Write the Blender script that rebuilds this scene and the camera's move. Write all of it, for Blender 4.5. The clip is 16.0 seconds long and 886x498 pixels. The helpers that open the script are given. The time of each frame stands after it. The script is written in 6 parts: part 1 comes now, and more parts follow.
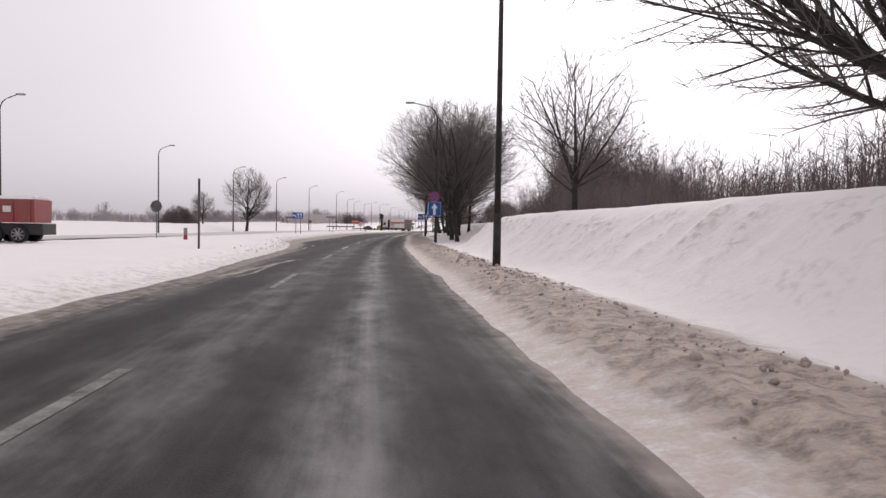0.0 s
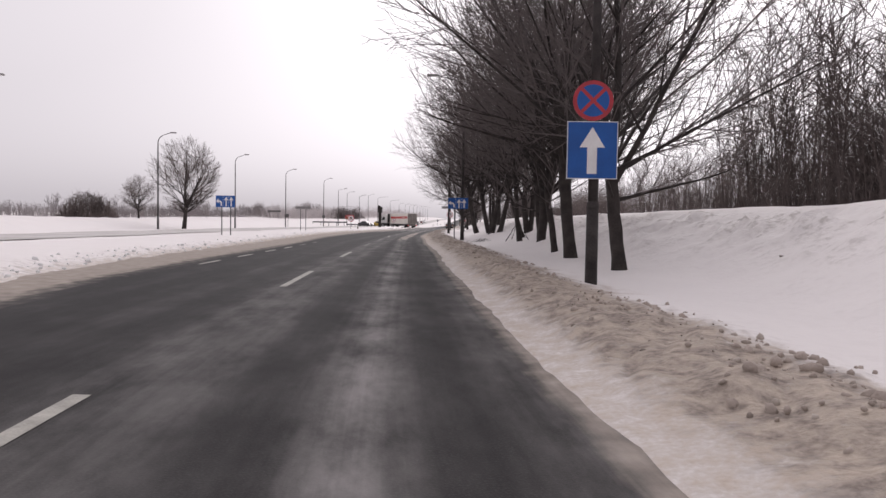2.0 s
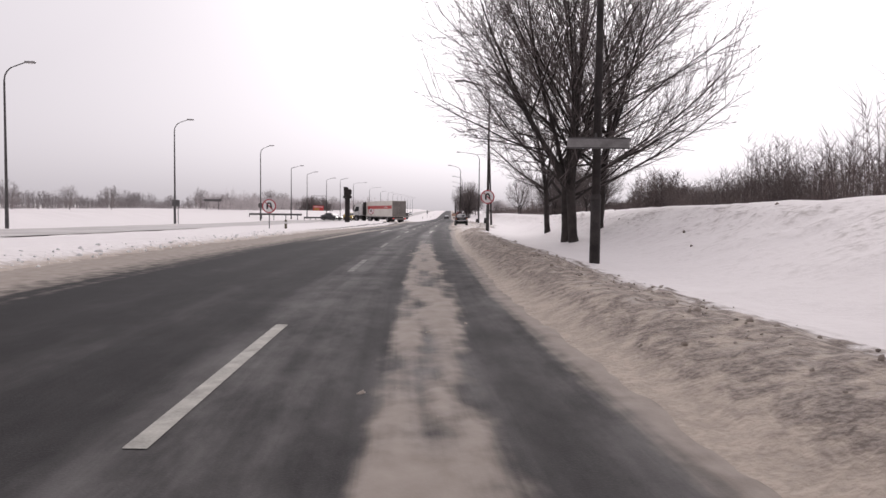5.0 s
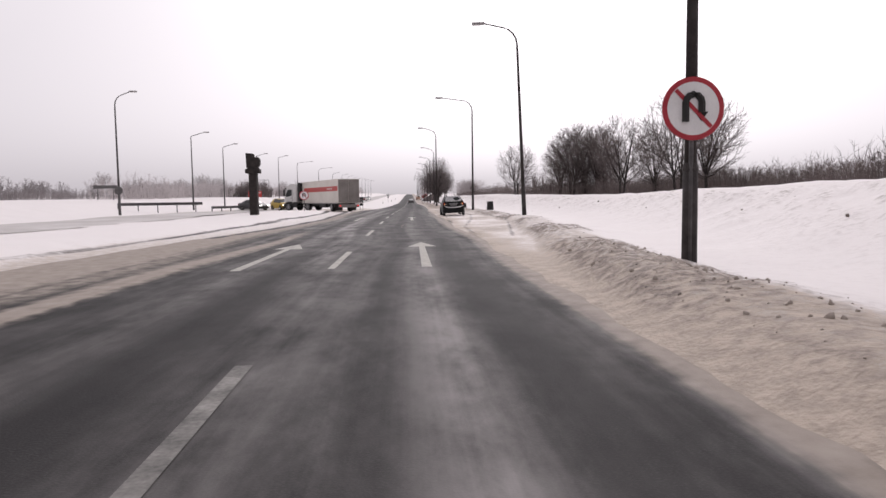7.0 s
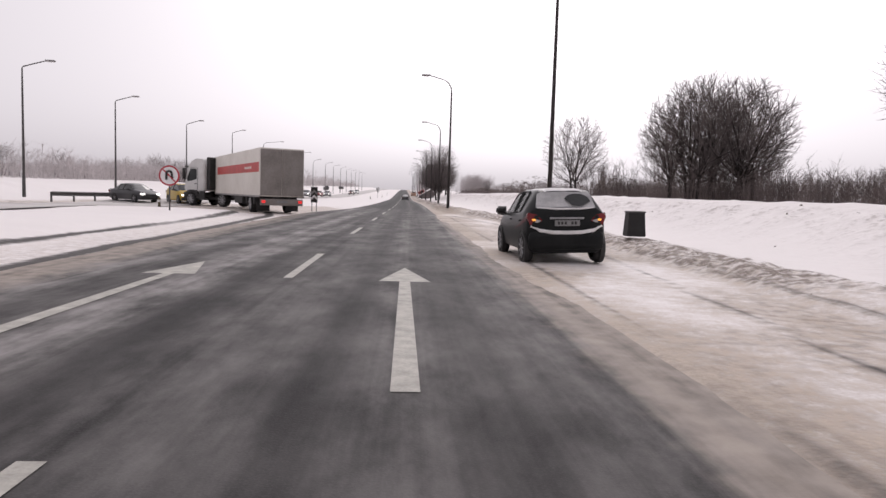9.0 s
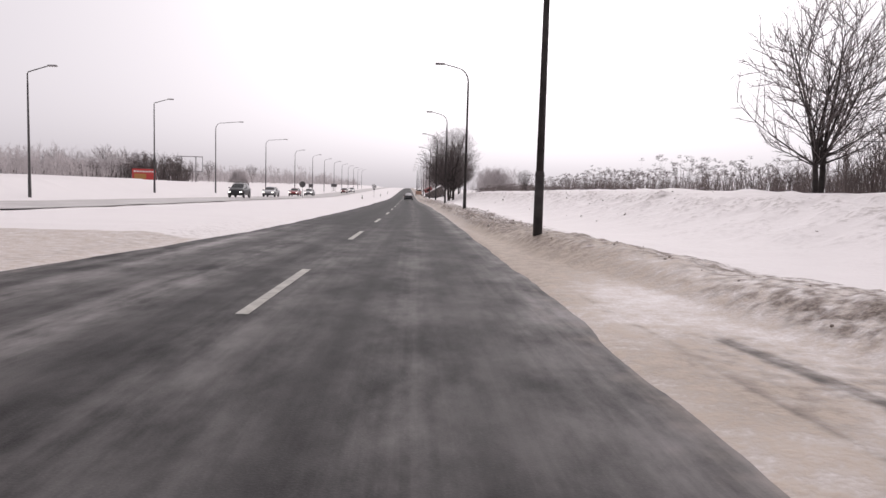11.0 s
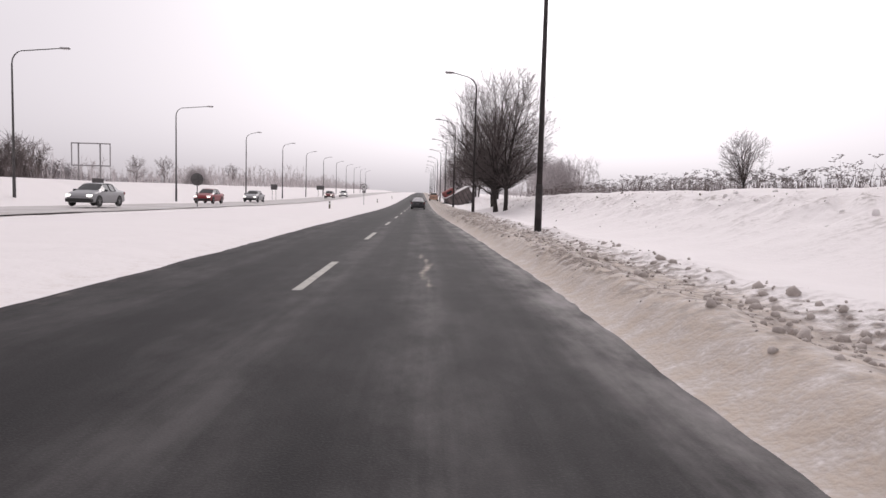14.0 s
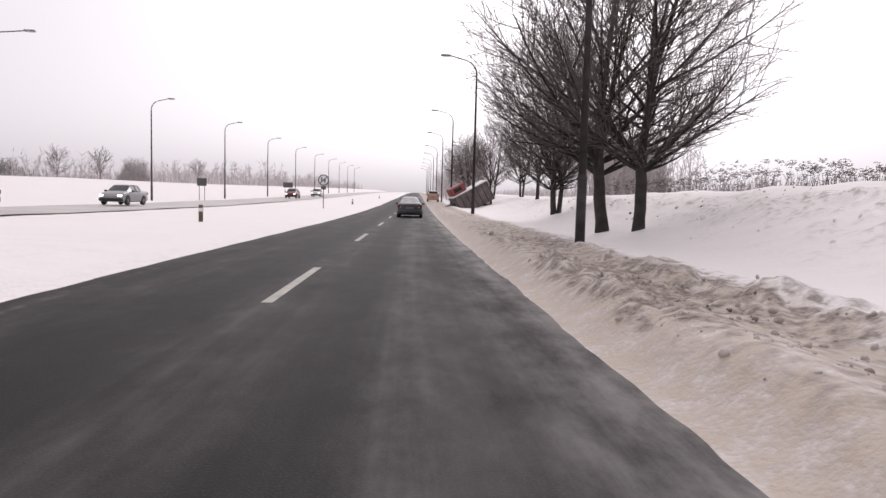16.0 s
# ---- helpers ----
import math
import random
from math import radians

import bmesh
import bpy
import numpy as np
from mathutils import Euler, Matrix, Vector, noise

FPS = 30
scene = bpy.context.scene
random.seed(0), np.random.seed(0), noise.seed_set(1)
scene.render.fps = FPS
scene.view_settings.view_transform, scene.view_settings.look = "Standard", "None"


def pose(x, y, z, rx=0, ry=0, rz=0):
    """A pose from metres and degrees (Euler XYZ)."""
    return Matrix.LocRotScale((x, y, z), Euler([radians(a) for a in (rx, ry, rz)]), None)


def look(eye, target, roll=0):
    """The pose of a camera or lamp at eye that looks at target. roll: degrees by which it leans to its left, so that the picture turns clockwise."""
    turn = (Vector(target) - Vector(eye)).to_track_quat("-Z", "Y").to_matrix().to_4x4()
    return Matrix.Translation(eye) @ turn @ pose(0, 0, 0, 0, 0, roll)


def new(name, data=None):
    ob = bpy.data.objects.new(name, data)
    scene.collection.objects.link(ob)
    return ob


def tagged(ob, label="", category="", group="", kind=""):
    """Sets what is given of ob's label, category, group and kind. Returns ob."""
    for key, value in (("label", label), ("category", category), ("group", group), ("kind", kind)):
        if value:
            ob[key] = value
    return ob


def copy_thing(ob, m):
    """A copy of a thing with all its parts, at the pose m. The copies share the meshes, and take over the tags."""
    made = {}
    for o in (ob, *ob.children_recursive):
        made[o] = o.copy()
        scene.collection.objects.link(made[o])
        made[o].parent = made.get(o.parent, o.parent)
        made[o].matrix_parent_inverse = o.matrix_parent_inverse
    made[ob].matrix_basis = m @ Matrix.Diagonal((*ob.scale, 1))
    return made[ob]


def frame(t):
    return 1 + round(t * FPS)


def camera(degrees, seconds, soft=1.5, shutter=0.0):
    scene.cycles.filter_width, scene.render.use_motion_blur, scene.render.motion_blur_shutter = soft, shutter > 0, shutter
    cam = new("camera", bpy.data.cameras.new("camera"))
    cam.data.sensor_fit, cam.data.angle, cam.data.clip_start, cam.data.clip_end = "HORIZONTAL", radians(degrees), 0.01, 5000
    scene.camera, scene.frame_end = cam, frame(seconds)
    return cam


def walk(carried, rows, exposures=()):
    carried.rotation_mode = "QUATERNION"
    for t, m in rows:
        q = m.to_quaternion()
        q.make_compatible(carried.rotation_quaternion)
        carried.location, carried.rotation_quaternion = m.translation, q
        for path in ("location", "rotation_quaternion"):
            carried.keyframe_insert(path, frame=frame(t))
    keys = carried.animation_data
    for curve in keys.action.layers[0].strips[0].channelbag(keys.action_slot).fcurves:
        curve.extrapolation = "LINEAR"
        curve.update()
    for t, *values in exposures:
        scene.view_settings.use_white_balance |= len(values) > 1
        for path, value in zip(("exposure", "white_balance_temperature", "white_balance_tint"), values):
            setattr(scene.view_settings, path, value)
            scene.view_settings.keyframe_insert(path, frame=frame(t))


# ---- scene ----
# The car's way along the road: seconds, place, then heading, tilt and lean in degrees.
PATH = [
    (0.0, 10.50, -8.04, 1.30, 2.26, -1.80, -0.93),
    (0.5, 9.22, 1.38, 1.30, 1.68, -1.90, -2.13),
    (1.0, 7.95, 10.83, 1.30, 2.02, -1.73, -0.68),
    (1.5, 6.70, 20.44, 1.30, 2.16, -2.13, -0.33),
    (2.0, 5.52, 30.04, 1.29, 2.12, -2.17, -0.94),
    (2.5, 4.45, 39.62, 1.30, 2.23, -2.05, -0.82),
    (3.0, 3.45, 49.07, 1.30, 1.69, -1.97, -2.16),
    (3.5, 2.51, 58.38, 1.30, 1.21, -2.20, -2.15),
    (4.0, 1.64, 67.58, 1.29, 0.83, -2.04, -1.21),
    (4.5, 0.84, 76.70, 1.30, 0.68, -2.39, -0.79),
    (5.0, 0.10, 85.98, 1.30, 0.63, -2.83, -0.72),
    (7.5, -1.84, 132.57, 1.30, -3.85, -4.31, 0.13),
    (8.0, -1.79, 141.89, 1.30, -4.14, -4.14, -2.40),
    (8.5, -1.75, 151.29, 1.30, -3.90, -4.29, -2.05),
    (9.0, -1.70, 160.75, 1.29, -3.40, -4.44, -1.82),
    (9.5, -1.63, 170.24, 1.30, -2.64, -4.74, -1.58),
    (12.0, -1.28, 217.76, 1.30, -3.24, -4.49, -1.68),
    (12.5, -1.21, 227.28, 1.29, -2.57, -5.04, -1.68),
    (13.0, -1.12, 236.81, 1.29, -2.20, -4.75, -1.51),
    (13.5, -1.09, 246.20, 1.30, -1.89, -4.65, -1.55),
    (14.0, -1.07, 255.42, 1.30, -1.95, -4.19, -1.55),
    (14.5, -1.05, 264.55, 1.29, -2.31, -4.40, -1.71),
    (15.0, -1.00, 273.62, 1.30, -2.47, -4.14, -1.35),
    (15.5, -0.98, 282.55, 1.30, -2.11, -4.38, -1.75),
    (16.0, -0.97, 291.48, 1.29, -2.30, -4.16, -1.49),
]
cam = camera(66.5, 16.0)
walk(cam, [(t, pose(x, y, z, 0, 0, yaw) @ pose(0, 0, 0, 90 + tilt) @ pose(0, 0, 0, 0, 0, -lean))
           for t, x, y, z, yaw, tilt, lean in PATH],
     exposures=((0.0, 0.0, 6500, 17), (14.6, 0.0, 6500, 17), (15.5, 0.08, 6500, 17), (16.0, 0.16, 6500, 17)))

# ---- light ----
world = bpy.data.worlds.new("overcast_sky")
scene.world = world
world.use_nodes = True
wn, wl = world.node_tree.nodes, world.node_tree.links
wn.clear()
SUN_AZ, SUN_EL = radians(12), radians(38)      # clockwise from the road's way, and above the horizon
sky = wn.new("ShaderNodeTexSky")
sky.sky_type, sky.sun_disc = "NISHITA", False
sky.sun_elevation, sky.sun_rotation = SUN_EL, SUN_AZ
sky.dust_density, sky.air_density = 6.0, 1.0
grey = wn.new("ShaderNodeHueSaturation")
grey.inputs["Saturation"].default_value, grey.inputs["Value"].default_value = 0.05, 0.05
cloud = wn.new("ShaderNodeMixRGB")
cloud.blend_type = "ADD"
cloud.inputs[0].default_value = 1.0
cloud.inputs[2].default_value = (0.50, 0.48, 0.495, 1)
back = wn.new("ShaderNodeBackground")
back.inputs["Strength"].default_value = 1.0
out = wn.new("ShaderNodeOutputWorld")
wl.new(sky.outputs[0], grey.inputs["Color"])
wl.new(grey.outputs[0], cloud.inputs[1])
wl.new(cloud.outputs[0], back.inputs["Color"])
wl.new(back.outputs[0], out.inputs["Surface"])
sun_lamp = bpy.data.lights.new("sun", "SUN")
sun_lamp.energy, sun_lamp.angle, sun_lamp.color = 0.55, radians(25), (1.0, 0.95, 0.9)
sun = new("sun", sun_lamp)
sun.matrix_world = look((0, 0, 50), (-50 * math.sin(SUN_AZ), -50 * math.cos(SUN_AZ), 50 - 50 * math.tan(SUN_EL)))


# ---- materials ----
def material(name, colour, rough=0.6, metal=0.0, vary=0.15, scale=8.0, bump=0.0, bump_scale=40.0, second=None, emit=0.0):
    """A surface with grain at two scales, relief and an optional second colour in stains."""
    m = bpy.data.materials.new(name)
    m.use_nodes = True
    n, l = m.node_tree.nodes, m.node_tree.links
    b = n["Principled BSDF"]
    b.inputs["Roughness"].default_value, b.inputs["Metallic"].default_value = rough, metal
    co = n.new("ShaderNodeTexCoord")
    big = n.new("ShaderNodeTexNoise")
    big.inputs["Scale"].default_value, big.inputs["Detail"].default_value = scale, 6
    fine = n.new("ShaderNodeTexNoise")
    fine.inputs["Scale"].default_value, fine.inputs["Detail"].default_value = scale * 9, 3
    l.new(co.outputs["Object"], big.inputs["Vector"])
    l.new(co.outputs["Object"], fine.inputs["Vector"])
    add = n.new("ShaderNodeMath")
    add.operation = "MULTIPLY_ADD"
    add.inputs[1].default_value = 0.4
    l.new(fine.outputs["Fac"], add.inputs[0])
    l.new(big.outputs["Fac"], add.inputs[2])
    ramp = n.new("ShaderNodeMapRange")
    ramp.inputs["From Min"].default_value, ramp.inputs["From Max"].default_value = 0.45, 0.95
    l.new(add.outputs[0], ramp.inputs["Value"])
    mix = n.new("ShaderNodeMixRGB")
    dark = second or tuple(c * (1 - vary * 2) for c in colour)
    light = colour if second else tuple(min(1, c * (1 + vary)) for c in colour)
    mix.inputs[1].default_value, mix.inputs[2].default_value = (*dark, 1), (*light, 1)
    l.new(ramp.outputs[0], mix.inputs[0])
    l.new(mix.outputs[0], b.inputs["Base Color"])
    if bump:
        bn = n.new("ShaderNodeTexNoise")
        bn.inputs["Scale"].default_value, bn.inputs["Detail"].default_value = bump_scale, 5
        l.new(co.outputs["Object"], bn.inputs["Vector"])
        bp = n.new("ShaderNodeBump")
        bp.inputs["Strength"].default_value, bp.inputs["Distance"].default_value = bump, 0.02
        l.new(bn.outputs["Fac"], bp.inputs["Height"])
        l.new(bp.outputs[0], b.inputs["Normal"])
    if emit:
        l.new(mix.outputs[0], b.inputs["Emission Color"])
        b.inputs["Emission Strength"].default_value = emit
    return m


BARK = material("bark", (0.0468, 0.0390, 0.0364), 0.95, vary=0.3, scale=3, bump=0.6, bump_scale=18)
TWIG = material("twig", (0.150, 0.126, 0.122), 0.95, vary=0.2, scale=2)
BRUSH = material("brush_twig", (0.165, 0.135, 0.128), 0.95, vary=0.3, scale=0.5)
# distance haze is put into the next three twig colours
HAZY = material("haze_grey_twig", (0.30, 0.265, 0.26), 0.95, vary=0.25, scale=0.3)
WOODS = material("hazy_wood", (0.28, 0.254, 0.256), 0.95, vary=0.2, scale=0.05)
HAZE_PALE = material("haze_pale_twig", (0.58, 0.54, 0.54), 0.95, vary=0.2, scale=0.3)
STEEL = material("weathered_steel", (0.10, 0.095, 0.095), 0.6, 0.4, vary=0.25, scale=4)
GALV = material("galvanised_steel", (0.30, 0.29, 0.29), 0.5, 0.5, vary=0.2, scale=5)
CONCRETE = material("tarred_pole", (0.045, 0.038, 0.037), 0.85, vary=0.35, scale=3, bump=0.4)
SIGN_BLUE = material("sign_blue", (0.004, 0.085, 0.34), 0.55, vary=0.1, scale=3)
SIGN_WHITE = material("sign_white", (0.75, 0.74, 0.74), 0.45, vary=0.06, scale=3)
SIGN_RED = material("sign_red", (0.42, 0.03, 0.045), 0.4, vary=0.1, scale=3)
SIGN_BACK = material("sign_back", (0.13, 0.125, 0.125), 0.55, 0.5, vary=0.2, scale=3)
BLACK = material("matt_black", (0.018, 0.017, 0.017), 0.7, vary=0.2, scale=4)
DARKWOOD = material("dark_carved_wood", (0.030, 0.024, 0.022), 0.9, vary=0.35, scale=3, bump=0.8, bump_scale=14)
PAINT_LINE = material("road_paint", (0.52, 0.505, 0.455), 0.75, vary=0.2, scale=5, second=(0.27, 0.26, 0.235), bump=0.2)

PAINT_FAINT = material("snowed_road_paint", (0.30, 0.29, 0.27), 0.8, vary=0.3, scale=3, second=(0.045, 0.043, 0.042))


def snow_material(name, clean, dirty, tar):
    """Snow that turns to brown slush and wet asphalt by the sheet's own dirt and tar values."""
    m = bpy.data.materials.new(name)
    m.use_nodes = True
    n, l = m.node_tree.nodes, m.node_tree.links
    b = n["Principled BSDF"]
    b.inputs["Roughness"].default_value = 0.75
    b.inputs["Specular IOR Level"].default_value = 0.25
    co = n.new("ShaderNodeTexCoord")

    def noise_node(scale, detail, stretch=None):
        t = n.new("ShaderNodeTexNoise")
        t.inputs["Scale"].default_value, t.inputs["Detail"].default_value = scale, detail
        if stretch:
            mp = n.new("ShaderNodeMapping")
            mp.inputs["Scale"].default_value = stretch
            l.new(co.outputs["Object"], mp.inputs["Vector"])
            l.new(mp.outputs[0], t.inputs["Vector"])
        else:
            l.new(co.outputs["Object"], t.inputs["Vector"])
        return t

    def mathn(op, a, b_):
        q = n.new("ShaderNodeMath")
        q.operation = op
        for i, v in enumerate((a, b_)):
            if isinstance(v, (int, float)):
                q.inputs[i].default_value = v
            else:
                l.new(v, q.inputs[i])
        return q.outputs[0]

    def attribute(key):
        a = n.new("ShaderNodeAttribute")
        a.attribute_name = key
        return a.outputs["Fac"]

    def step(v, lo, hi):
        q = n.new("ShaderNodeMapRange")
        q.interpolation_type = "SMOOTHSTEP"
        q.inputs["From Min"].default_value, q.inputs["From Max"].default_value = lo, hi
        l.new(v, q.inputs["Value"])
        return q.outputs[0]

    def mixn(fac, a, c):
        q = n.new("ShaderNodeMixRGB")
        l.new(fac, q.inputs[0])
        for i, v in ((1, a), (2, c)):
            if isinstance(v, tuple):
                q.inputs[i].default_value = (*v, 1)
            else:
                l.new(v, q.inputs[i])
        return q.outputs[0]

    wide, mid, fine = noise_node(0.5, 5), noise_node(4, 6), noise_node(22, 5)
    grime = mathn("ADD", mathn("MULTIPLY", mid.outputs["Fac"], 0.7), mathn("MULTIPLY", fine.outputs["Fac"], 0.5))
    dirt = step(mathn("ADD", attribute("dirt"), mathn("SUBTRACT", grime, 0.6)), 0.15, 0.85)
    white = mixn(wide.outputs["Fac"], clean, tuple(c * 0.95 for c in clean))
    tan = mixn(step(mathn("ADD", mathn("MULTIPLY", fine.outputs["Fac"], 0.4), mathn("MULTIPLY", mid.outputs["Fac"], 0.6)), 0.38, 0.62), dirty, tuple(c * 1.32 for c in dirty))
    col = mixn(dirt, white, tan)
    lumps = noise_node(5.2, 8)
    clod = mathn("MULTIPLY", step(mathn("ADD", mathn("MULTIPLY", attribute("mottle"), 0.14), lumps.outputs["Fac"]), 0.47, 0.74), mathn("MINIMUM", mathn("MULTIPLY", attribute("mottle"), 1.4), 1.0))
    col = mixn(clod, col, mixn(step(fine.outputs["Fac"], 0.35, 0.65), (0.165, 0.134, 0.115), (0.31, 0.262, 0.228)))
    streak = noise_node(1.0, 5, (2.2, 0.12, 1))
    tarf = step(mathn("ADD", attribute("tar"), mathn("SUBTRACT", mathn("ADD", mathn("MULTIPLY", streak.outputs["Fac"], 0.6), mathn("MULTIPLY", mid.outputs["Fac"], 0.4)), 0.5)), 0.35, 0.75)
    col = mixn(tarf, col, tar)
    l.new(col, b.inputs["Base Color"])
    bp = n.new("ShaderNodeBump")
    bp.inputs["Distance"].default_value = 0.10
    l.new(mathn("MINIMUM", mathn("ADD", mathn("MULTIPLY", mathn("MAXIMUM", mathn("MULTIPLY", attribute("dirt"), 0.55), attribute("mottle")), 0.6), 0.16), 0.8), bp.inputs["Strength"])
    l.new(mathn("ADD", mathn("ADD", mathn("MULTIPLY", mid.outputs["Fac"], 0.6), mathn("MULTIPLY", lumps.outputs["Fac"], 0.9)), mathn("MULTIPLY", fine.outputs["Fac"], 0.42)), bp.inputs["Height"])
    l.new(bp.outputs[0], b.inputs["Normal"])
    return m


SNOW = snow_material("roadside_snow", (0.83, 0.795, 0.785), (0.37, 0.313, 0.262), (0.07, 0.064, 0.062))
CHUNK = material("dirty_snow_chunk", (0.52, 0.46, 0.41), 0.85, vary=0.25, scale=3, bump=0.5, second=(0.27, 0.225, 0.19))


def road_material():
    """Wet grey asphalt with packed slush blown in streaks along the lanes. UV: metres from the kerb, metres along."""
    m = bpy.data.materials.new("slushy_asphalt")
    m.use_nodes = True
    n, l = m.node_tree.nodes, m.node_tree.links
    b = n["Principled BSDF"]
    uv = n.new("ShaderNodeUVMap")
    uv.uv_map = "lane"

    def noise_node(sx, sy, detail, rough=0.5):
        mp = n.new("ShaderNodeMapping")
        mp.inputs["Scale"].default_value = (sx, sy, 1)
        l.new(uv.outputs[0], mp.inputs["Vector"])
        t = n.new("ShaderNodeTexNoise")
        t.inputs["Scale"].default_value, t.inputs["Detail"].default_value, t.inputs["Roughness"].default_value = 1, detail, rough
        l.new(mp.outputs[0], t.inputs["Vector"])
        return t.outputs["Fac"]

    def mathn(op, a, b_, c=None):
        q = n.new("ShaderNodeMath")
        q.operation = op
        for i, v in enumerate((a, b_, c)):
            if v is None:
                continue
            if isinstance(v, (int, float)):
                q.inputs[i].default_value = v
            else:
                l.new(v, q.inputs[i])
        return q.outputs[0]

    def step(v, lo, hi):
        q = n.new("ShaderNodeMapRange")
        q.interpolation_type = "SMOOTHSTEP"
        q.inputs["From Min"].default_value, q.inputs["From Max"].default_value = lo, hi
        l.new(v, q.inputs["Value"])
        return q.outputs[0]

    def mixn(fac, a, c):
        q = n.new("ShaderNodeMixRGB")
        l.new(fac, q.inputs[0])
        for i, v in ((1, a), (2, c)):
            if isinstance(v, tuple):
                q.inputs[i].default_value = (*v, 1)
            else:
                l.new(v, q.inputs[i])
        return q.outputs[0]

    lanes = noise_node(1.1, 0.012, 2)
    streak = noise_node(3.5, 0.05, 6, 0.6)
    drift = noise_node(1.3, 0.55, 6, 0.66)
    grain = noise_node(60, 60, 3)
    patch = noise_node(4, 3, 6)
    at = n.new("ShaderNodeAttribute")
    at.attribute_name = "slush"
    base = mixn(step(patch, 0.3, 0.7), (0.0145, 0.0138, 0.0146), (0.0245, 0.0231, 0.0239))
    base = mixn(step(grain, 0.45, 0.75), base, (0.034, 0.032, 0.0325))
    pw = n.new("ShaderNodeAttribute")
    pw.attribute_name = "powder"
    wisp = mathn("ADD", mathn("MULTIPLY", lanes, 0.35), mathn("ADD", mathn("MULTIPLY", streak, 0.35), mathn("MULTIPLY", drift, 0.75)))
    powder = mathn("MULTIPLY", pw.outputs["Fac"], step(wisp, 0.50, 0.98))
    powder = mathn("MINIMUM", mathn("ADD", powder, mathn("MULTIPLY", step(wisp, 0.72, 1.0), 0.05)), 0.9)
    col = mixn(powder, base, (0.36, 0.342, 0.335))
    sl = step(mathn("ADD", at.outputs["Fac"], mathn("ADD", mathn("MULTIPLY", patch, 0.5), mathn("SUBTRACT", mathn("MULTIPLY", streak, 0.6), 0.55))), 0.25, 0.75)
    col = mixn(sl, col, mixn(patch, (0.20, 0.165, 0.135), (0.46, 0.41, 0.37)))
    l.new(col, b.inputs["Base Color"])
    l.new(mathn("MULTIPLY_ADD", patch, 0.25, 0.6), b.inputs["Roughness"])
    b.inputs["Specular IOR Level"].default_value = 0.10
    bp = n.new("ShaderNodeBump")
    bp.inputs["Strength"].default_value, bp.inputs["Distance"].default_value = 0.35, 0.01
    l.new(mathn("ADD", grain, mathn("MULTIPLY", sl, patch)), bp.inputs["Height"])
    l.new(bp.outputs[0], b.inputs["Normal"])
    return m


ASPHALT = road_material()
PACKED = material("packed_road_snow", (0.60, 0.575, 0.565), 0.8, vary=0.1, scale=0.25, second=(0.40, 0.375, 0.36), bump=0.3, bump_scale=6)


# ---- mesh helpers ----
def mesh_object(name, verts, faces, mat, smooth=True, parent=None, label=""):
    me = bpy.data.meshes.new(name)
    me.from_pydata([tuple(v) for v in verts], [], [tuple(f) for f in faces])
    me.materials.append(mat)
    if smooth:
        me.polygons.foreach_set("use_smooth", [True] * len(me.polygons))
    me.update()
    ob = new(name, me)
    ob.parent = parent
    return tagged(ob, label)


def part(name, bm, mat, parent=None, label="", smooth=False):
    """Links a bmesh as one mesh object under a thing or a part."""
    me = bpy.data.meshes.new(name)
    bm.to_mesh(me)
    bm.free()
    me.materials.append(mat)
    if smooth:
        me.polygons.foreach_set("use_smooth", [True] * len(me.polygons))
    ob = new(name, me)
    ob.parent = parent
    return tagged(ob, label)


def thing(name, label, category, m=None, group="", kind=""):
    ob = new(name)
    ob.empty_display_size = 0.2
    if m is not None:
        ob.matrix_basis = m
    return tagged(ob, label, category, group, kind)


def box(bm, x0, y0, z0, x1, y1, z1, bevel=0.0):
    r = bmesh.ops.create_cube(bm, size=1.0, matrix=Matrix.Translation(((x0 + x1) / 2, (y0 + y1) / 2, (z0 + z1) / 2)) @ Matrix.Diagonal((x1 - x0, y1 - y0, z1 - z0, 1)))
    if bevel:
        edges = list({e for v in r["verts"] for e in v.link_edges})
        bmesh.ops.bevel(bm, geom=edges, offset=bevel, segments=2, affect="EDGES", profile=0.5)
    return bm


def rod(bm, a, b, r0, r1=None, sides=10):
    """A tapered round bar from a to b."""
    a, b = Vector(a), Vector(b)
    d = b - a
    turn = d.to_track_quat("Z", "Y").to_matrix().to_4x4()
    bmesh.ops.create_cone(bm, cap_ends=True, segments=sides, radius1=r0, radius2=r0 if r1 is None else r1, depth=d.length,
                          matrix=Matrix.Translation((a + b) / 2) @ turn)
    return bm


def tube(bm, points, r0, r1, sides=8):
    """A bent bar through the points."""
    rings = []
    for i, p in enumerate(points):
        p = Vector(p)
        d = (Vector(points[min(i + 1, len(points) - 1)]) - Vector(points[max(i - 1, 0)])).normalized()
        side = d.orthogonal().normalized() if abs(d.x) > 0.9 else d.cross(Vector((1, 0, 0))).normalized()
        up = d.cross(side)
        r = r0 + (r1 - r0) * i / (len(points) - 1)
        rings.append([bm.verts.new(p + (side * math.cos(a) + up * math.sin(a)) * r) for a in (2 * math.pi * k / sides for k in range(sides))])
    for a, b in zip(rings, rings[1:]):
        for k in range(sides):
            bm.faces.new((a[k], a[(k + 1) % sides], b[(k + 1) % sides], b[k]))
    bm.faces.new(rings[0][::-1])
    bm.faces.new(rings[-1])
    return bm


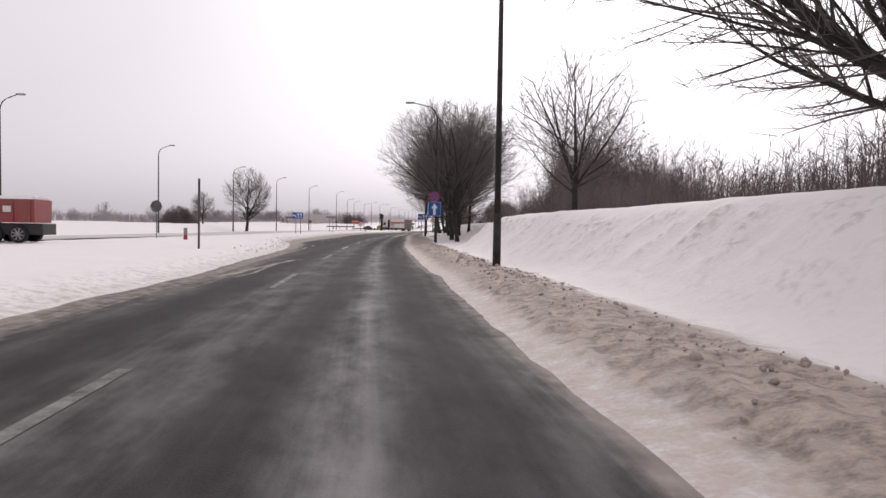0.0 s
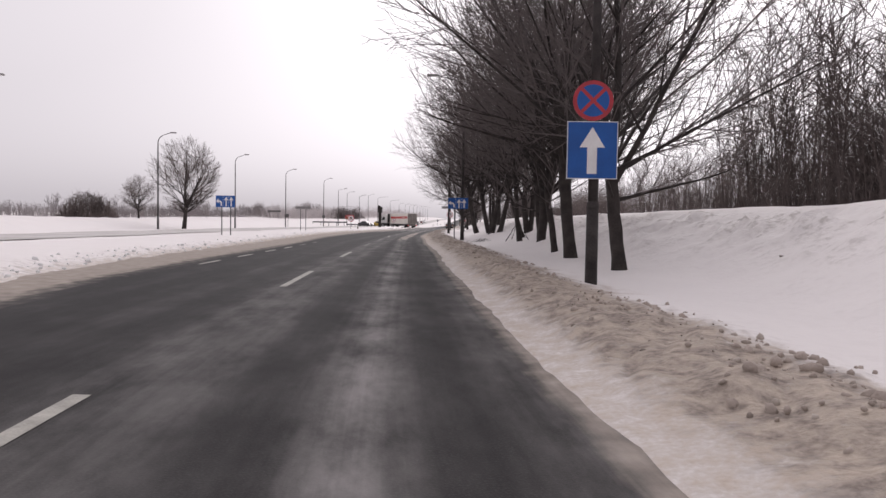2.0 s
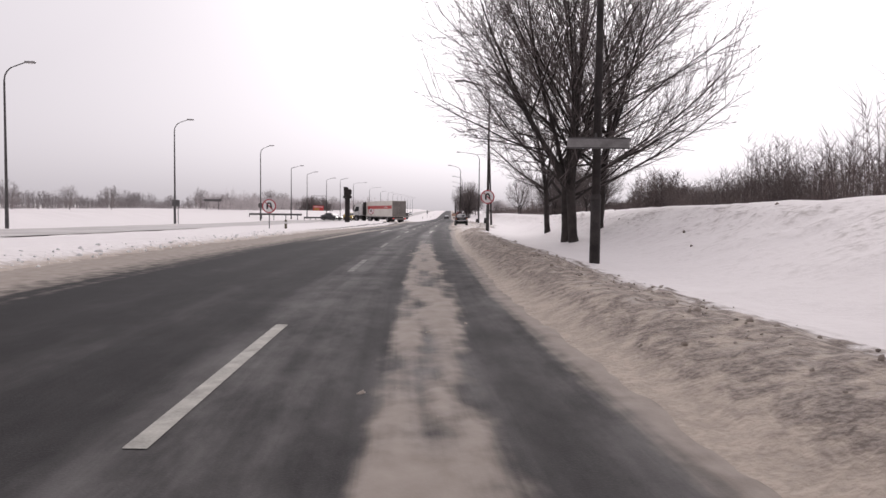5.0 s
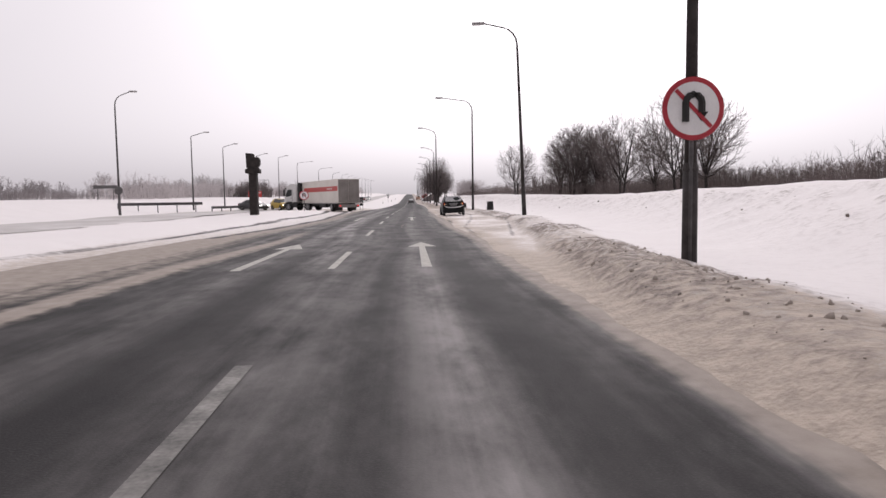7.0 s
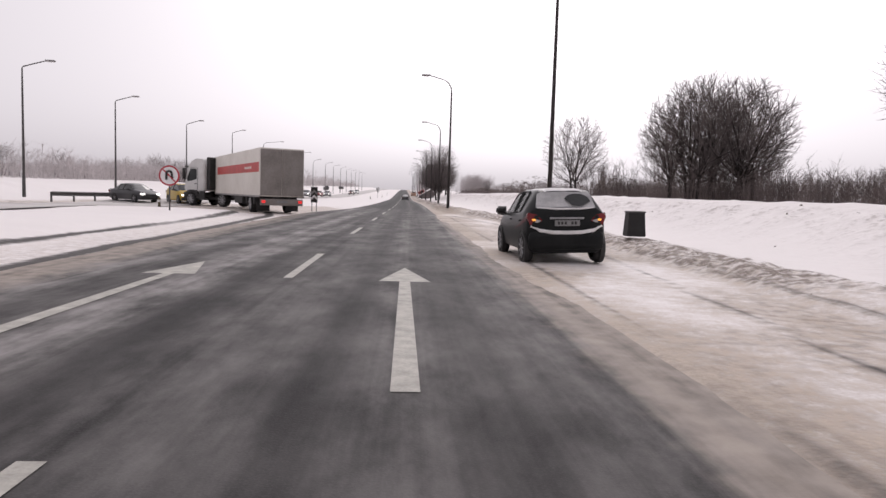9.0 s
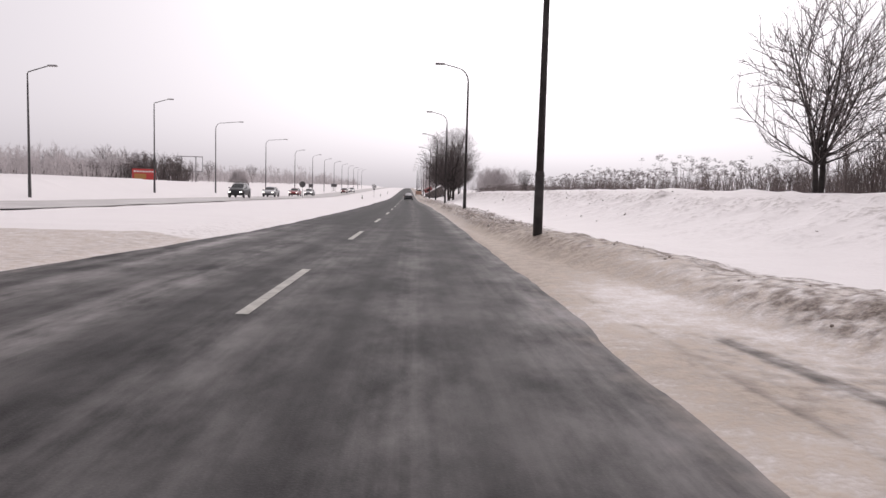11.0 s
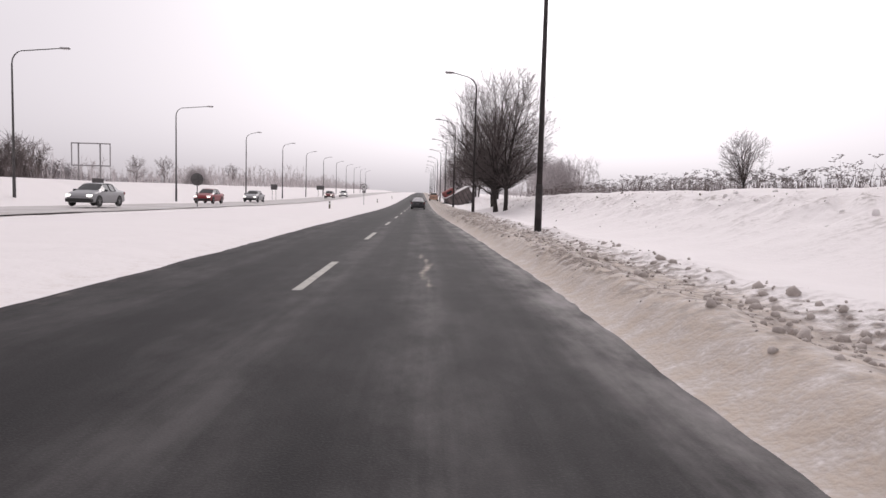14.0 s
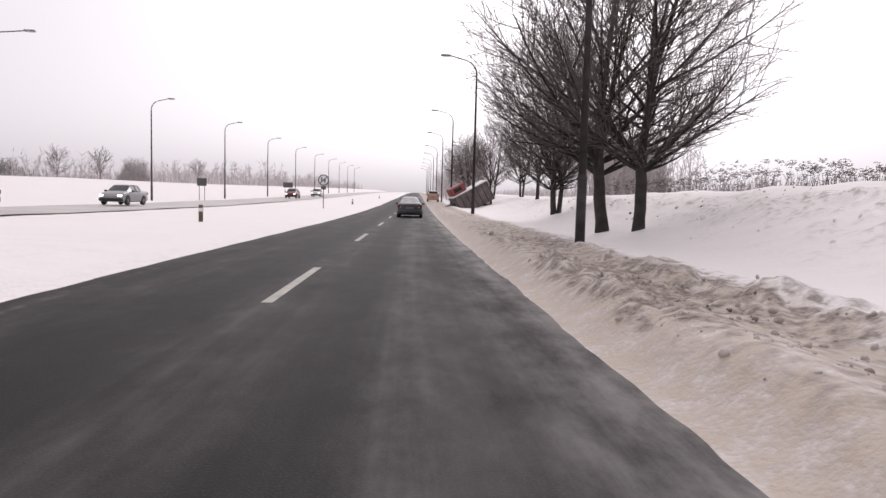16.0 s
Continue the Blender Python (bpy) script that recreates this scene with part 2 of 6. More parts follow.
def plate(bm, outline, y0, y1):
    """An upright plate in the x-z plane, from y0 to y1."""
    f = [bm.verts.new((x, y0, z)) for x, z in outline]
    g = [bm.verts.new((x, y1, z)) for x, z in outline]
    bm.faces.new(f)
    bm.faces.new(g[::-1])
    for i in range(len(f)):
        j = (i + 1) % len(f)
        bm.faces.new((f[j], f[i], g[i], g[j]))
    bmesh.ops.recalc_face_normals(bm, faces=bm.faces)
    return bm


def disc_outline(cx, cz, r, sides=28):
    return [(cx + r * math.cos(2 * math.pi * k / sides), cz + r * math.sin(2 * math.pi * k / sides)) for k in range(sides)]


# ---- the lie of the land ----
def line(y, *knots):
    return np.interp(y, [k[0] for k in knots], [k[1] for k in knots])


def kerb_right(y):
    return line(y, (-60, 18.5), (-4, 11.53), (0.4, 10.85), (5.1, 10.2), (9.7, 9.66), (14.6, 8.86), (19.5, 8.27), (24.6, 7.60), (29.2, 7.02), (35.2, 6.28), (38.5, 5.95), (43, 5.52), (50.3, 4.82), (54.3, 4.56), (58.4, 4.24), (63.4, 3.74), (67.5, 3.38), (72.7, 2.81), (76.7, 2.53), (82, 2.16), (91.2, 1.35), (97, 0.93), (115, 0.40), (136, 0.24),
                (145, 0.53), (150, 0.32), (155, 0.17), (165, 0.22), (178, 0.30), (205, 0.42), (221, 0.60), (231, 0.72), (242, 0.82), (259, 0.83), (267, 0.92), (277, 0.84), (282, 0.81), (287, 0.74), (297, 0.56), (303, 0.50), (316, 0.40), (1500, 0.40))


def berm_right(y):
    """Where the ploughed bank begins: beside the kerb, but beyond the lay-by."""
    return kerb_right(y) + line(y, (-60, 0.1), (131, 0.1), (146, 1.4), (158, 2.9), (185, 3.3), (198, 2.4), (214, 0.7), (226, 0.1), (1500, 0.1))


def kerb_left(y):
    return line(y, (-60, 12.0), (-8, 5.4), (0.4, 4.55), (9.5, 3.7), (15.8, 2.6), (28.7, 0.65), (36.5, -1.2), (44, -3.4), (52.4, -4.75), (71, -6.3), (79, -7.2), (99, -8.9), (112, -9.4), (132, -9.2), (146, -8.5), (155, -7.8), (161, -7.5), (169, -7.28),
                (177, -7.6), (185, -7.8), (205, -7.9), (218, -6.3), (226, -5.9), (235, -5.77), (246, -5.58), (265, -5.4), (285, -5.54), (300, -5.52), (1500, -5.65))


def lane_line(y):
    return line(y, (-60, 15.0), (5.7, 6.44), (10, 5.84), (30.6, 3.21), (34.8, 2.74), (46.6, 1.56), (58.5, 0.54), (70.5, -0.42), (89.5, -1.61), (93.9, -1.86), (115, -2.75), (136, -3.27), (152, -3.36), (175, -3.42), (187, -3.32), (240, -2.75), (1500, -2.68))


def crest_right(y):
    return line(y, (-60, 2.1), (4, 2.13), (30, 2.15), (70, 2.12), (97, 1.95), (140, 1.7), (175, 1.55), (215, 1.7), (245, 2.0), (310, 2.1), (360, 1.6), (500, 1.2), (1500, 0.5))


def crest_left(y):
    return line(y, (-60, 1.2), (60, 1.1), (140, 0.9), (200, 1.0), (240, 1.5), (290, 2.2), (380, 2.3), (480, 1.8), (1500, 1.2))


def rise(y):
    """The road climbs gently past the last bend."""
    return line(y, (-60, 0.0), (330, 0.0), (350, 0.08), (380, 0.4), (420, 0.95), (600, 3.6), (900, 7.0), (1500, 9.0), (2500, 9.0))


def hash2(i, j, k):
    v = np.sin(i * 127.1 + j * 311.7 + k * 74.7) * 43758.5453
    return v - np.floor(v)


def value_noise(x, y, k=0):
    i, j = np.floor(x), np.floor(y)
    u, v = x - i, y - j
    u, v = u * u * (3 - 2 * u), v * v * (3 - 2 * v)
    return (hash2(i, j, k) * (1 - u) + hash2(i + 1, j, k) * u) * (1 - v) + (hash2(i, j + 1, k) * (1 - u) + hash2(i + 1, j + 1, k) * u) * v


def fractal(x, y, k=0, octaves=4):
    s, a, t = 0.0, 1.0, 0.0
    for o in range(octaves):
        s = s + a * value_noise(x * 2 ** o, y * 2 ** o, k + 7 * o)
        t, a = t + a, a * 0.5
    return s / t


def smooth(v, lo, hi):
    v = np.clip((v - lo) / (hi - lo), 0, 1)
    return v * v * (3 - 2 * v)


def track(x, y, path, width):
    """A wheel track along a line of (y, x) knots."""
    return np.exp(-((x - line(y, *path)) / (width * (0.7 + 0.6 * value_noise(y * 0.5, y * 0.1, 31)))) ** 2)


def land(x, y):
    """Height, dirt, wet tar and mottling of the ground at a place."""
    x, y = np.asarray(x, float), np.asarray(y, float)
    n_edge = (fractal(x * 1.5, y * 0.45, 3) - 0.5)
    s = x - berm_right(y) + 0.1 + n_edge * 0.2
    lump = fractal(x * 3.2, y * 2.3, 11, 4)
    clod = smooth(value_noise(x * 2.7 + 0.4 * y, y * 1.9, 41), 0.45, 0.85) + 0.6 * smooth(value_noise(x * 4.3, y * 2.7 - 0.5 * x, 43), 0.55, 0.9)
    bigl = fractal(x * 0.7, y * 0.5, 17, 3)
    late, early = smooth(y, 214, 230), 1 - smooth(y, 62, 80)
    inner = s + 0.6 * late * (1 - smooth(y, 284, 302))
    calm = 1 - 0.7 * smooth(y, 296, 312)
    berm = smooth(s, 0.0, 1.15) * (1 - 0.45 * smooth(s, 1.4, 2.8)) * (1 - late) + late * (0.80 * smooth(s, 0.0, 0.75) - 0.22 * smooth(s, 0.8, 1.4) + 0.28 * smooth(s, 1.7, 2.4) - 0.35 * smooth(s, 2.6, 3.6))
    rough = smooth(s, 0.25, 0.65) * (1 - 0.9 * smooth(s, 1.8, 2.7)) * (1 - late) + late * (smooth(s, 0.25, 0.6) * (1 - 0.4 * smooth(s, 0.95, 1.25) * (1 - smooth(s, 1.7, 2.1)))) * (1 - smooth(inner, 2.6, 3.3))
    rough = rough * calm * smooth(value_noise(x * 0.5, y * 0.22, 47), 0.05, 0.5)
    zr = -0.06 + 0.06 * smooth(s, 0.0, 0.2) + line(y, (-60, 0.27), (65, 0.27), (85, 0.36), (130, 0.36), (210, 0.38), (235, 0.42), (1500, 0.42)) * berm * (0.65 + 0.7 * bigl) * (1 - 0.45 * smooth(y, 150, 170) * (1 - smooth(y, 196, 208))) + (lump - 0.5) * (0.12 + 0.18 * late) * (0.25 * smooth(s, 0.1, 0.6) * (1 - smooth(s, 2.5, 3.5)) + rough) + (0.035 + 0.03 * late) * clod * rough + 0.10 * (fractal(x * 6.1, y * 4.7, 61, 3) - 0.5) * rough
    foot = line(y, (-60, 2.4), (31, 2.6), (44, 4.6), (50, 4.2), (56, 2.6), (78, 2.6), (92, 3.0), (117, 3.6), (230, 4.0), (1500, 4.0))
    top = line(y, (-60, 5.6), (31, 6.0), (49, 11.2), (75, 11.2), (92, 9.6), (117, 9.2), (170, 9.0), (230, 11.0), (1500, 11.0))
    far = smooth((s - foot) / (top + line(y, (-60, 0.5), (120, 0.6), (220, 1.5), (1500, 1.5)) * (bigl - 0.5) - foot), 0.0, 1.0)
    face = 1.6 * far * (1 - smooth(far, 0.72, 0.98)) * (1 - smooth(s, top + 2, top + 6))
    zr = zr + far * (crest_right(y) - 0.25) + (lump - 0.5) * line(y, (-60, 0.22), (20, 0.34), (60, 0.34), (100, 0.24), (200, 0.3), (230, 0.45), (1500, 0.45)) * face + (0.10 + 0.10 * smooth(y, 12, 30) * (1 - smooth(y, 70, 95))) * clod * face * smooth(bigl, 0.36, 0.62) + (bigl - 0.5) * line(y, (-60, 0.08), (120, 0.1), (220, 0.25), (1500, 0.25)) * far - smooth(s, top + 7, 60) * 0.8 * far
    bay = smooth(y, 128, 148) * (1 - smooth(y, 204, 216)) * (x > (kerb_left(y) + kerb_right(y)) / 2)
    between = x - kerb_right(y) + 0.12 + n_edge * 0.12 + bay * 0.9 * (fractal(x * 0.6, y * 0.12, 51) - 0.5)
    zr = np.maximum(zr, -0.04 + 0.075 * smooth(between, -0.1, 0.35) + 0.02 * (lump - 0.5))
    w = kerb_left(y) - x + n_edge * 0.3
    base = line(y, (-60, -0.2), (150, -0.25), (215, 0.0), (1500, 0.1))
    packed = smooth(y, 128, 146) * (1 - smooth(y, 200, 214))
    zl = line(y, (-60, 0.26), (210, 0.26), (235, 0.16), (1500, 0.16)) * smooth(w - 2.0 * packed, 0.0, 1.8) * (0.7 + 0.6 * bigl) + (lump - 0.5) * 0.12 * smooth(w - 2.0 * packed, 0.1, 0.8) * (1 - 0.7 * smooth(w, 2.5 + 2 * packed, 4 + 2 * packed))
    zl = zl + base * smooth(w, 5, 14) - 0.05 * (1 - smooth(w, -0.2, 0.1)) + 0.025 * packed * smooth(w, 0.0, 0.2)
    bank = smooth(-x, 30.0, 38.0)
    zl = zl + bank * (crest_left(y) - base) + (bigl - 0.5) * 0.3 * bank
    mid = (kerb_left(y) + kerb_right(y)) / 2
    on_right = x > mid
    z = np.where(on_right, zr, zl)
    # the gap in the middle where the lorry turns, and its level snow
    gap = smooth(y, 196, 201) * (1 - smooth(y, 213, 218)) * smooth(kerb_left(y) - x, -0.5, 0.3) * (1 - smooth(-x, 27, 30))
    z = z * (1 - gap) + (0.02 + 0.02 * lump) * gap
    dirt_l = line(y, (-60, 0.36), (38, 0.42), (70, 0.72), (110, 0.75), (135, 0.6), (155, 0.34), (200, 0.34), (228, 0.22), (1500, 0.22)) * smooth(w, -0.2, 0.1) * (1 - smooth(w - 1.6 * packed, 0.4, 1.5))
    dirt = np.where(on_right, smooth(between, -0.2, 0.2) * (1.0 - 0.22 * smooth(s, 0.6, 1.0) * (1 - early) - 0.34 * (1 - smooth(s, 0.35, 0.8)) * (1 - smooth(y, 80, 94)) - (0.78 + 0.22 * early) * smooth(inner + (0.6 + 0.6 * early) * (bigl - 0.5) + 1.1 * early * (lump - 0.5) - 0.6 * late, 1.4 + 0.1 * early, 2.5 + 0.5 * early)), dirt_l)
    dirt = dirt * np.where(on_right, (1 - 0.34 * late * (1 - 0.6 * smooth(s, 0.7, 1.2))) * (1 - 0.16 * early), 1)
    dirt = dirt + np.where(on_right, 0.20 * face * smooth(bigl, 0.45, 0.8), 0)
    dirt = np.where((gap > 0.3), 0.55, dirt)
    mottle = np.where(on_right, np.clip((0.62 + 0.38 * smooth(y, 66, 84)) * rough + 0.7 * smooth(s, 0.25, 0.7) * (1 - smooth(s, 1.7, 2.3)) * smooth(y, 70, 88) * (1 - smooth(y, 122, 136)) + 0.45 * late * smooth(s, 0.4, 0.8) * (1 - smooth(inner, 2.3, 3.0)), 0, 1) * (1 - 0.6 * smooth(s, 1.6, 3.2)) + (0.34 + 0.10 * late) * face * smooth(lump, 0.42, 0.62), 0.25 * smooth(w, 0.1, 0.3) * (1 - smooth(w, 1.0, 2.0)) * (1 - late))
    # wheel tracks: in the lay-by, along the turning lane, and round into the gap
    tar = np.zeros_like(x)
    for path, wd, q in ((((138, 0.2), (154.4, 0.75), (158.5, 1.26), (166, 2.1), (176.7, 3.0), (190, 3.1), (205, 1.5)), 0.20, 0.60), (((146, 1.7), (158, 3.3), (162.4, 3.7), (176, 3.9), (192, 3.3)), 0.16, 0.55),
                        (((150, -0.1), (161.5, 0.5), (171, 0.75), (178, 0.8)), 0.2, 0.62), (((180, 0.9), (200, 1.1), (212, 0.7)), 0.2, 0.55)):
        here = (y > path[0][0]) & (y < path[-1][0])
        tar = np.maximum(tar, q * bay * here * track(x, y, path, wd))
    dirt = np.where((s < 0.3) & on_right, dirt * (1 - bay) + bay * (0.40 + 0.7 * (bigl - 0.4) + 0.28 * (1 - smooth(between, 0.2, 1.4))), dirt)
    dirt = np.where((s >= 0.3) & on_right, dirt * (1 - 0.45 * bay), dirt)
    tar = np.maximum(tar, bay * (0.42 * (1 - smooth(between, -0.2, 1.1))))
    tar = np.maximum(tar, np.where(on_right, 0, 0.8 * smooth(y, 30, 44) * (1 - smooth(y, 132, 146)) * np.exp(-((kerb_left(y) - x - 0.12 + 0.1 * n_edge) / 0.13) ** 2)))
    near_gap = packed * (x < -7)
    for path, wd, q in ((((130, -9.5), (146, -8.8), (155, -8.08), (161, -7.78), (169, -7.56), (177, -7.88), (185, -8.1), (196, -8.6), (202, -9.9), (209, -13.0), (217, -18.0)), 0.30, 1.0),
                        (((130, -11.2), (150, -10.3), (163, -9.9), (170, -9.9), (188, -10.1), (197, -10.6), (203, -12.4), (209.5, -15.5), (217, -20.0)), 0.28, 0.85)):
        tar = np.maximum(tar, q * near_gap * track(x, y, path, wd))
    r1 = np.hypot(x + 26.0, y - 189.0)
    for r in (14.0, 16.0, 18.6, 20.6):
        tar = np.maximum(tar, 0.75 * gap * np.exp(-((r1 - r) / 0.35) ** 2))
    mottle = np.where((s < 0.3) & on_right, mottle + 0.4 * bay * smooth(bigl, 0.45, 0.7), mottle)
    return z + rise(y), dirt, tar, np.clip(mottle, 0, 1)


def ground_z(x, y):
    return float(land(np.array([x]), np.array([y]))[0][0])


def grid_object(name, xs, ys, zs, mat):
    """A sheet over the grid: xs, ys, zs are arrays of rows by columns."""
    r, c = xs.shape
    me = bpy.data.meshes.new(name)
    co = np.stack([xs, ys, zs], -1).reshape(-1, 3)
    idx = np.arange(r * c).reshape(r, c)
    quads = np.stack([idx[:-1, :-1], idx[:-1, 1:], idx[1:, 1:], idx[1:, :-1]], -1).reshape(-1, 4)
    me.vertices.add(len(co))
    me.vertices.foreach_set("co", co.ravel())
    me.loops.add(quads.size)
    me.loops.foreach_set("vertex_index", quads.ravel())
    me.polygons.add(len(quads))
    me.polygons.foreach_set("loop_start", np.arange(len(quads)) * 4)
    me.polygons.foreach_set("loop_total", np.full(len(quads), 4))
    me.polygons.foreach_set("use_smooth", np.ones(len(quads), bool))
    me.update(calc_edges=True)
    me.materials.append(mat)
    return new(name, me), quads


def value_layer(me, key, values):
    me.attributes.new(key, "FLOAT", "POINT").data.foreach_set("value", np.asarray(values, np.float32).ravel())


rows_y = np.concatenate([np.arange(-60, -10, 2.0), np.arange(-10, 310, 0.235), np.arange(310, 345, 0.6), np.geomspace(345, 2500, 90)])
off_r = np.concatenate([np.arange(-0.5, 3.3, 0.115), np.arange(3.4, 9.4, 0.36), np.arange(9.6, 16, 1.0), np.geomspace(17, 1400, 12)])
off_l = np.concatenate([np.arange(-0.6, 3.0, 0.27), np.arange(3.2, 30, 2.4), np.geomspace(31, 1400, 12)])
yy = rows_y[:, None]
right = berm_right(yy) + off_r[None, :]
bay_cols = kerb_right(yy) + (berm_right(yy) - 0.5 - kerb_right(yy) + 0.4) * np.linspace(0, 1, 14)[None, :-1] - 0.4
left = (kerb_left(yy) - off_l[None, :])[:, ::-1]
gx = np.concatenate([left, bay_cols, right], 1)
gx = np.maximum.accumulate(gx + np.arange(gx.shape[1])[None, :] * 1e-5, 1)
gy = np.broadcast_to(yy, gx.shape)
gz, gd, gt, gm = land(gx, gy)
ground, _ = grid_object("ground", gx, gy, gz, SNOW)
value_layer(ground.data, "dirt", gd)
value_layer(ground.data, "tar", gt)
value_layer(ground.data, "mottle", gm)
tagged(ground, "white roadside snow with dirty ploughed banks and low slopes", "snow", kind="structure")


def slush_at(u, w, y):
    """Packed slush left on the asphalt: along both edges, and a ridge in the middle of the lane before the junction."""
    bay = smooth(y, 130, 148) * (1 - smooth(y, 205, 218))
    edge = 0.75 * (1 - smooth(u, 0.0, 0.40 + 0.5 * bay)) + 0.8 * (1 - smooth(w, 0.1, 1.5 + 0.0 * w)) * (1 - 0.15 * smooth(y, 138, 154) * (1 - smooth(y, 205, 220)))
    worn = line(y, (-60, 0.6), (55, 0.8), (105, 1.0), (190, 0.8), (215, 0.3), (1500, 0.3))
    lane3 = 0.60 * (1 - smooth(w, 1.2, 2.6 + 1.2 * smooth(y, 84, 104))) * smooth(y, 34, 54) * (1 - 0.85 * smooth(y, 136, 154)) * (1 - smooth(y, 200, 218))
    mid = line(y, (60, 1.75), (82, 1.75), (91, 1.47), (97, 1.2), (104, 1.3), (122, 1.6))
    wide = 0.22 + 0.24 * smooth(y, 76, 86)
    ridge = (0.55 + 0.8 * smooth(fractal(y * 0.7, u * 4.5, 6), 0.30, 0.70)) * np.exp(-((u - mid - 0.22 * (fractal(y * 0.9, u * 0.6, 5) - 0.5)) / (wide * (0.8 + 0.5 * fractal(y * 0.5, y * 0.2, 4)))) ** 4) * smooth(y, 70, 86) * (1 - smooth(y, 112, 128))
    windrow = 0.6 * np.exp(-((u - 6.6 - 0.25 * np.sin(y * 0.07)) / 0.32) ** 2) * smooth(y, 112, 128) * (1 - smooth(y, 144, 160))
    # a thin line of crumbled snow late on
    crumb = 0.62 * np.exp(-((u - 1.86 - 0.08 * np.sin(y * 1.7)) / 0.09) ** 2) * smooth(y, 264, 266) * (1 - smooth(y, 270, 273)) + 0.6 * np.exp(-((u - kerb_right(y) - 2.17 - 0.05 * np.sin(y * 2.1)) / 0.08) ** 2) * smooth(y, 153.6, 154.6) * (1 - smooth(y, 158, 159.4))
    for path in (((8.5, 4.35), (11.8, 4.15), (18.0, 3.95)), ((9.5, 4.75), (14.9, 3.95), (20.3, 4.5))):
        x = kerb_left(y) + w
        crumb = crumb + 0.6 * np.exp(-((x - line(y, *path) - 0.12 * (fractal(y * 1.1, y * 0.3, 8) - 0.5)) / 0.07) ** 2) * smooth(y, 8, 9.5) * (1 - smooth(y, 18, 20))
    return np.clip(edge * worn + lane3 + 0.72 * ridge + windrow + crumb, 0, 1)


def powder_at(a, u, w, y):
    """Thin blown snow between the wheel tracks; a is metres to the right of the lane line."""
    bell = lambda c, wd: np.exp(-((a - c) / wd) ** 2)
    early, late = 1 - smooth(y, 120, 150), smooth(y, 212, 232)
    middle = 1 - early - late
    amount = (0.08 * early + 0.05 * late) * smooth(a, -1.6, 0.4) + 0.15 * middle
    centre = line(y, (-60, 2.05), (60, 2.0), (85, 1.7), (1500, 1.65))
    amount = amount + bell(centre, 0.36) * (0.74 * early + 0.46 * middle + 0.24 * late)
    amount = amount + bell(0.15, 0.55) * (0.36 * early + 0.36 * middle + 0.10 * late)
    amount = amount + bell(0.8, 0.2) * (0.25 * early + 0.15 * middle)
    amount = amount + bell(-1.6 - 0.15 * np.sin(y * 0.11), 0.45) * (0.12 * early + 0.75 * middle + 0.08 * late)
    amount = amount + bell(-2.9, 0.5) * (0.05 * early + 0.6 * middle)
    drift = line(y, (134, -3.75), (146, -3.9), (157, -4.62), (176, -4.5), (192, -3.85)) - lane_line(y)
    amount = amount + bell(drift, 0.24) * 0.95 * smooth(y, 132, 142) * (1 - smooth(y, 184, 198))
    bay = smooth(y, 130, 148) * (1 - smooth(y, 205, 218))
    amount = amount + (1 - smooth(u, -0.2, 0.95 + 0.8 * bay + (0.1 + 0.35 * smooth(y, 262, 285)) * late)) * (0.55 + 0.25 * bay + 0.35 * late) + (1 - smooth(w, 0.1, 1.6)) * (0.45 * (1 - late) * (0.5 + 0.5 * smooth(y, 30, 60)) + 0.15 * late)
    return np.clip(amount, 0, 1)


road_y = np.concatenate([np.arange(-60, 68, 1.0), np.arange(68, 120, 0.16), np.arange(120, 345, 0.8), np.geomspace(345, 2500, 90)])[:, None]
kr, kl = kerb_right(road_y) + 0.45, kerb_left(road_y) - 0.6
frac = np.linspace(0, 1, 72)[None, :]
rx = kl + (kr - kl) * frac
ry = np.broadcast_to(road_y, rx.shape)
sl = slush_at(kerb_right(road_y) - rx, rx - kerb_left(road_y), ry)
ridge_h = 0.11 * np.clip(sl - 0.4, 0, 1) * fractal(rx * 3, ry * 2, 9)
road, road_quads = grid_object("road", rx, ry, rise(ry) + ridge_h, ASPHALT)
value_layer(road.data, "slush", sl)
value_layer(road.data, "powder", powder_at(rx - lane_line(road_y), kerb_right(road_y) - rx, rx - kerb_left(road_y), ry))
uvs = np.stack([kerb_right(road_y) - rx, ry], -1).reshape(-1, 2)
layer = road.data.uv_layers.new(name="lane")
layer.data.foreach_set("uv", uvs[road_quads.ravel()].ravel())
tagged(road, "grey asphalt carriageway streaked with blown snow and slush", "road", kind="structure")

# the other carriageway, half hidden behind the snow of the middle
oy = np.concatenate([np.arange(-60, 420, 4.0), np.geomspace(420, 2500, 40)])[:, None]
ox = np.linspace(-25.0, -17.5, 24)[None, :] + 0 * oy
ooy = np.broadcast_to(oy, ox.shape)
gzo = land(ox, ooy)[0]
far_road, _ = grid_object("road_opposite", ox, ooy, gzo.max(1, keepdims=True) + 0.03 + 0 * ox, PACKED)
tagged(far_road, "far carriageway covered in packed grey snow", "road", kind="structure")


# ---- road markings ----
def marking(name, outline):
    bm = bmesh.new()
    f = bm.faces.new([bm.verts.new((x, y, 0.006 + float(rise(y)))) for x, y in outline])
    if f.normal.z < 0:
        f.normal_flip()
    bm.normal_update()
    if f.normal.z < 0:
        f.normal_flip()
    return part(name, bm, PAINT_LINE if outline[0][1] > 25 and not 62 < outline[0][1] < 88 and not 95 < outline[0][1] < 130 else PAINT_FAINT, road)


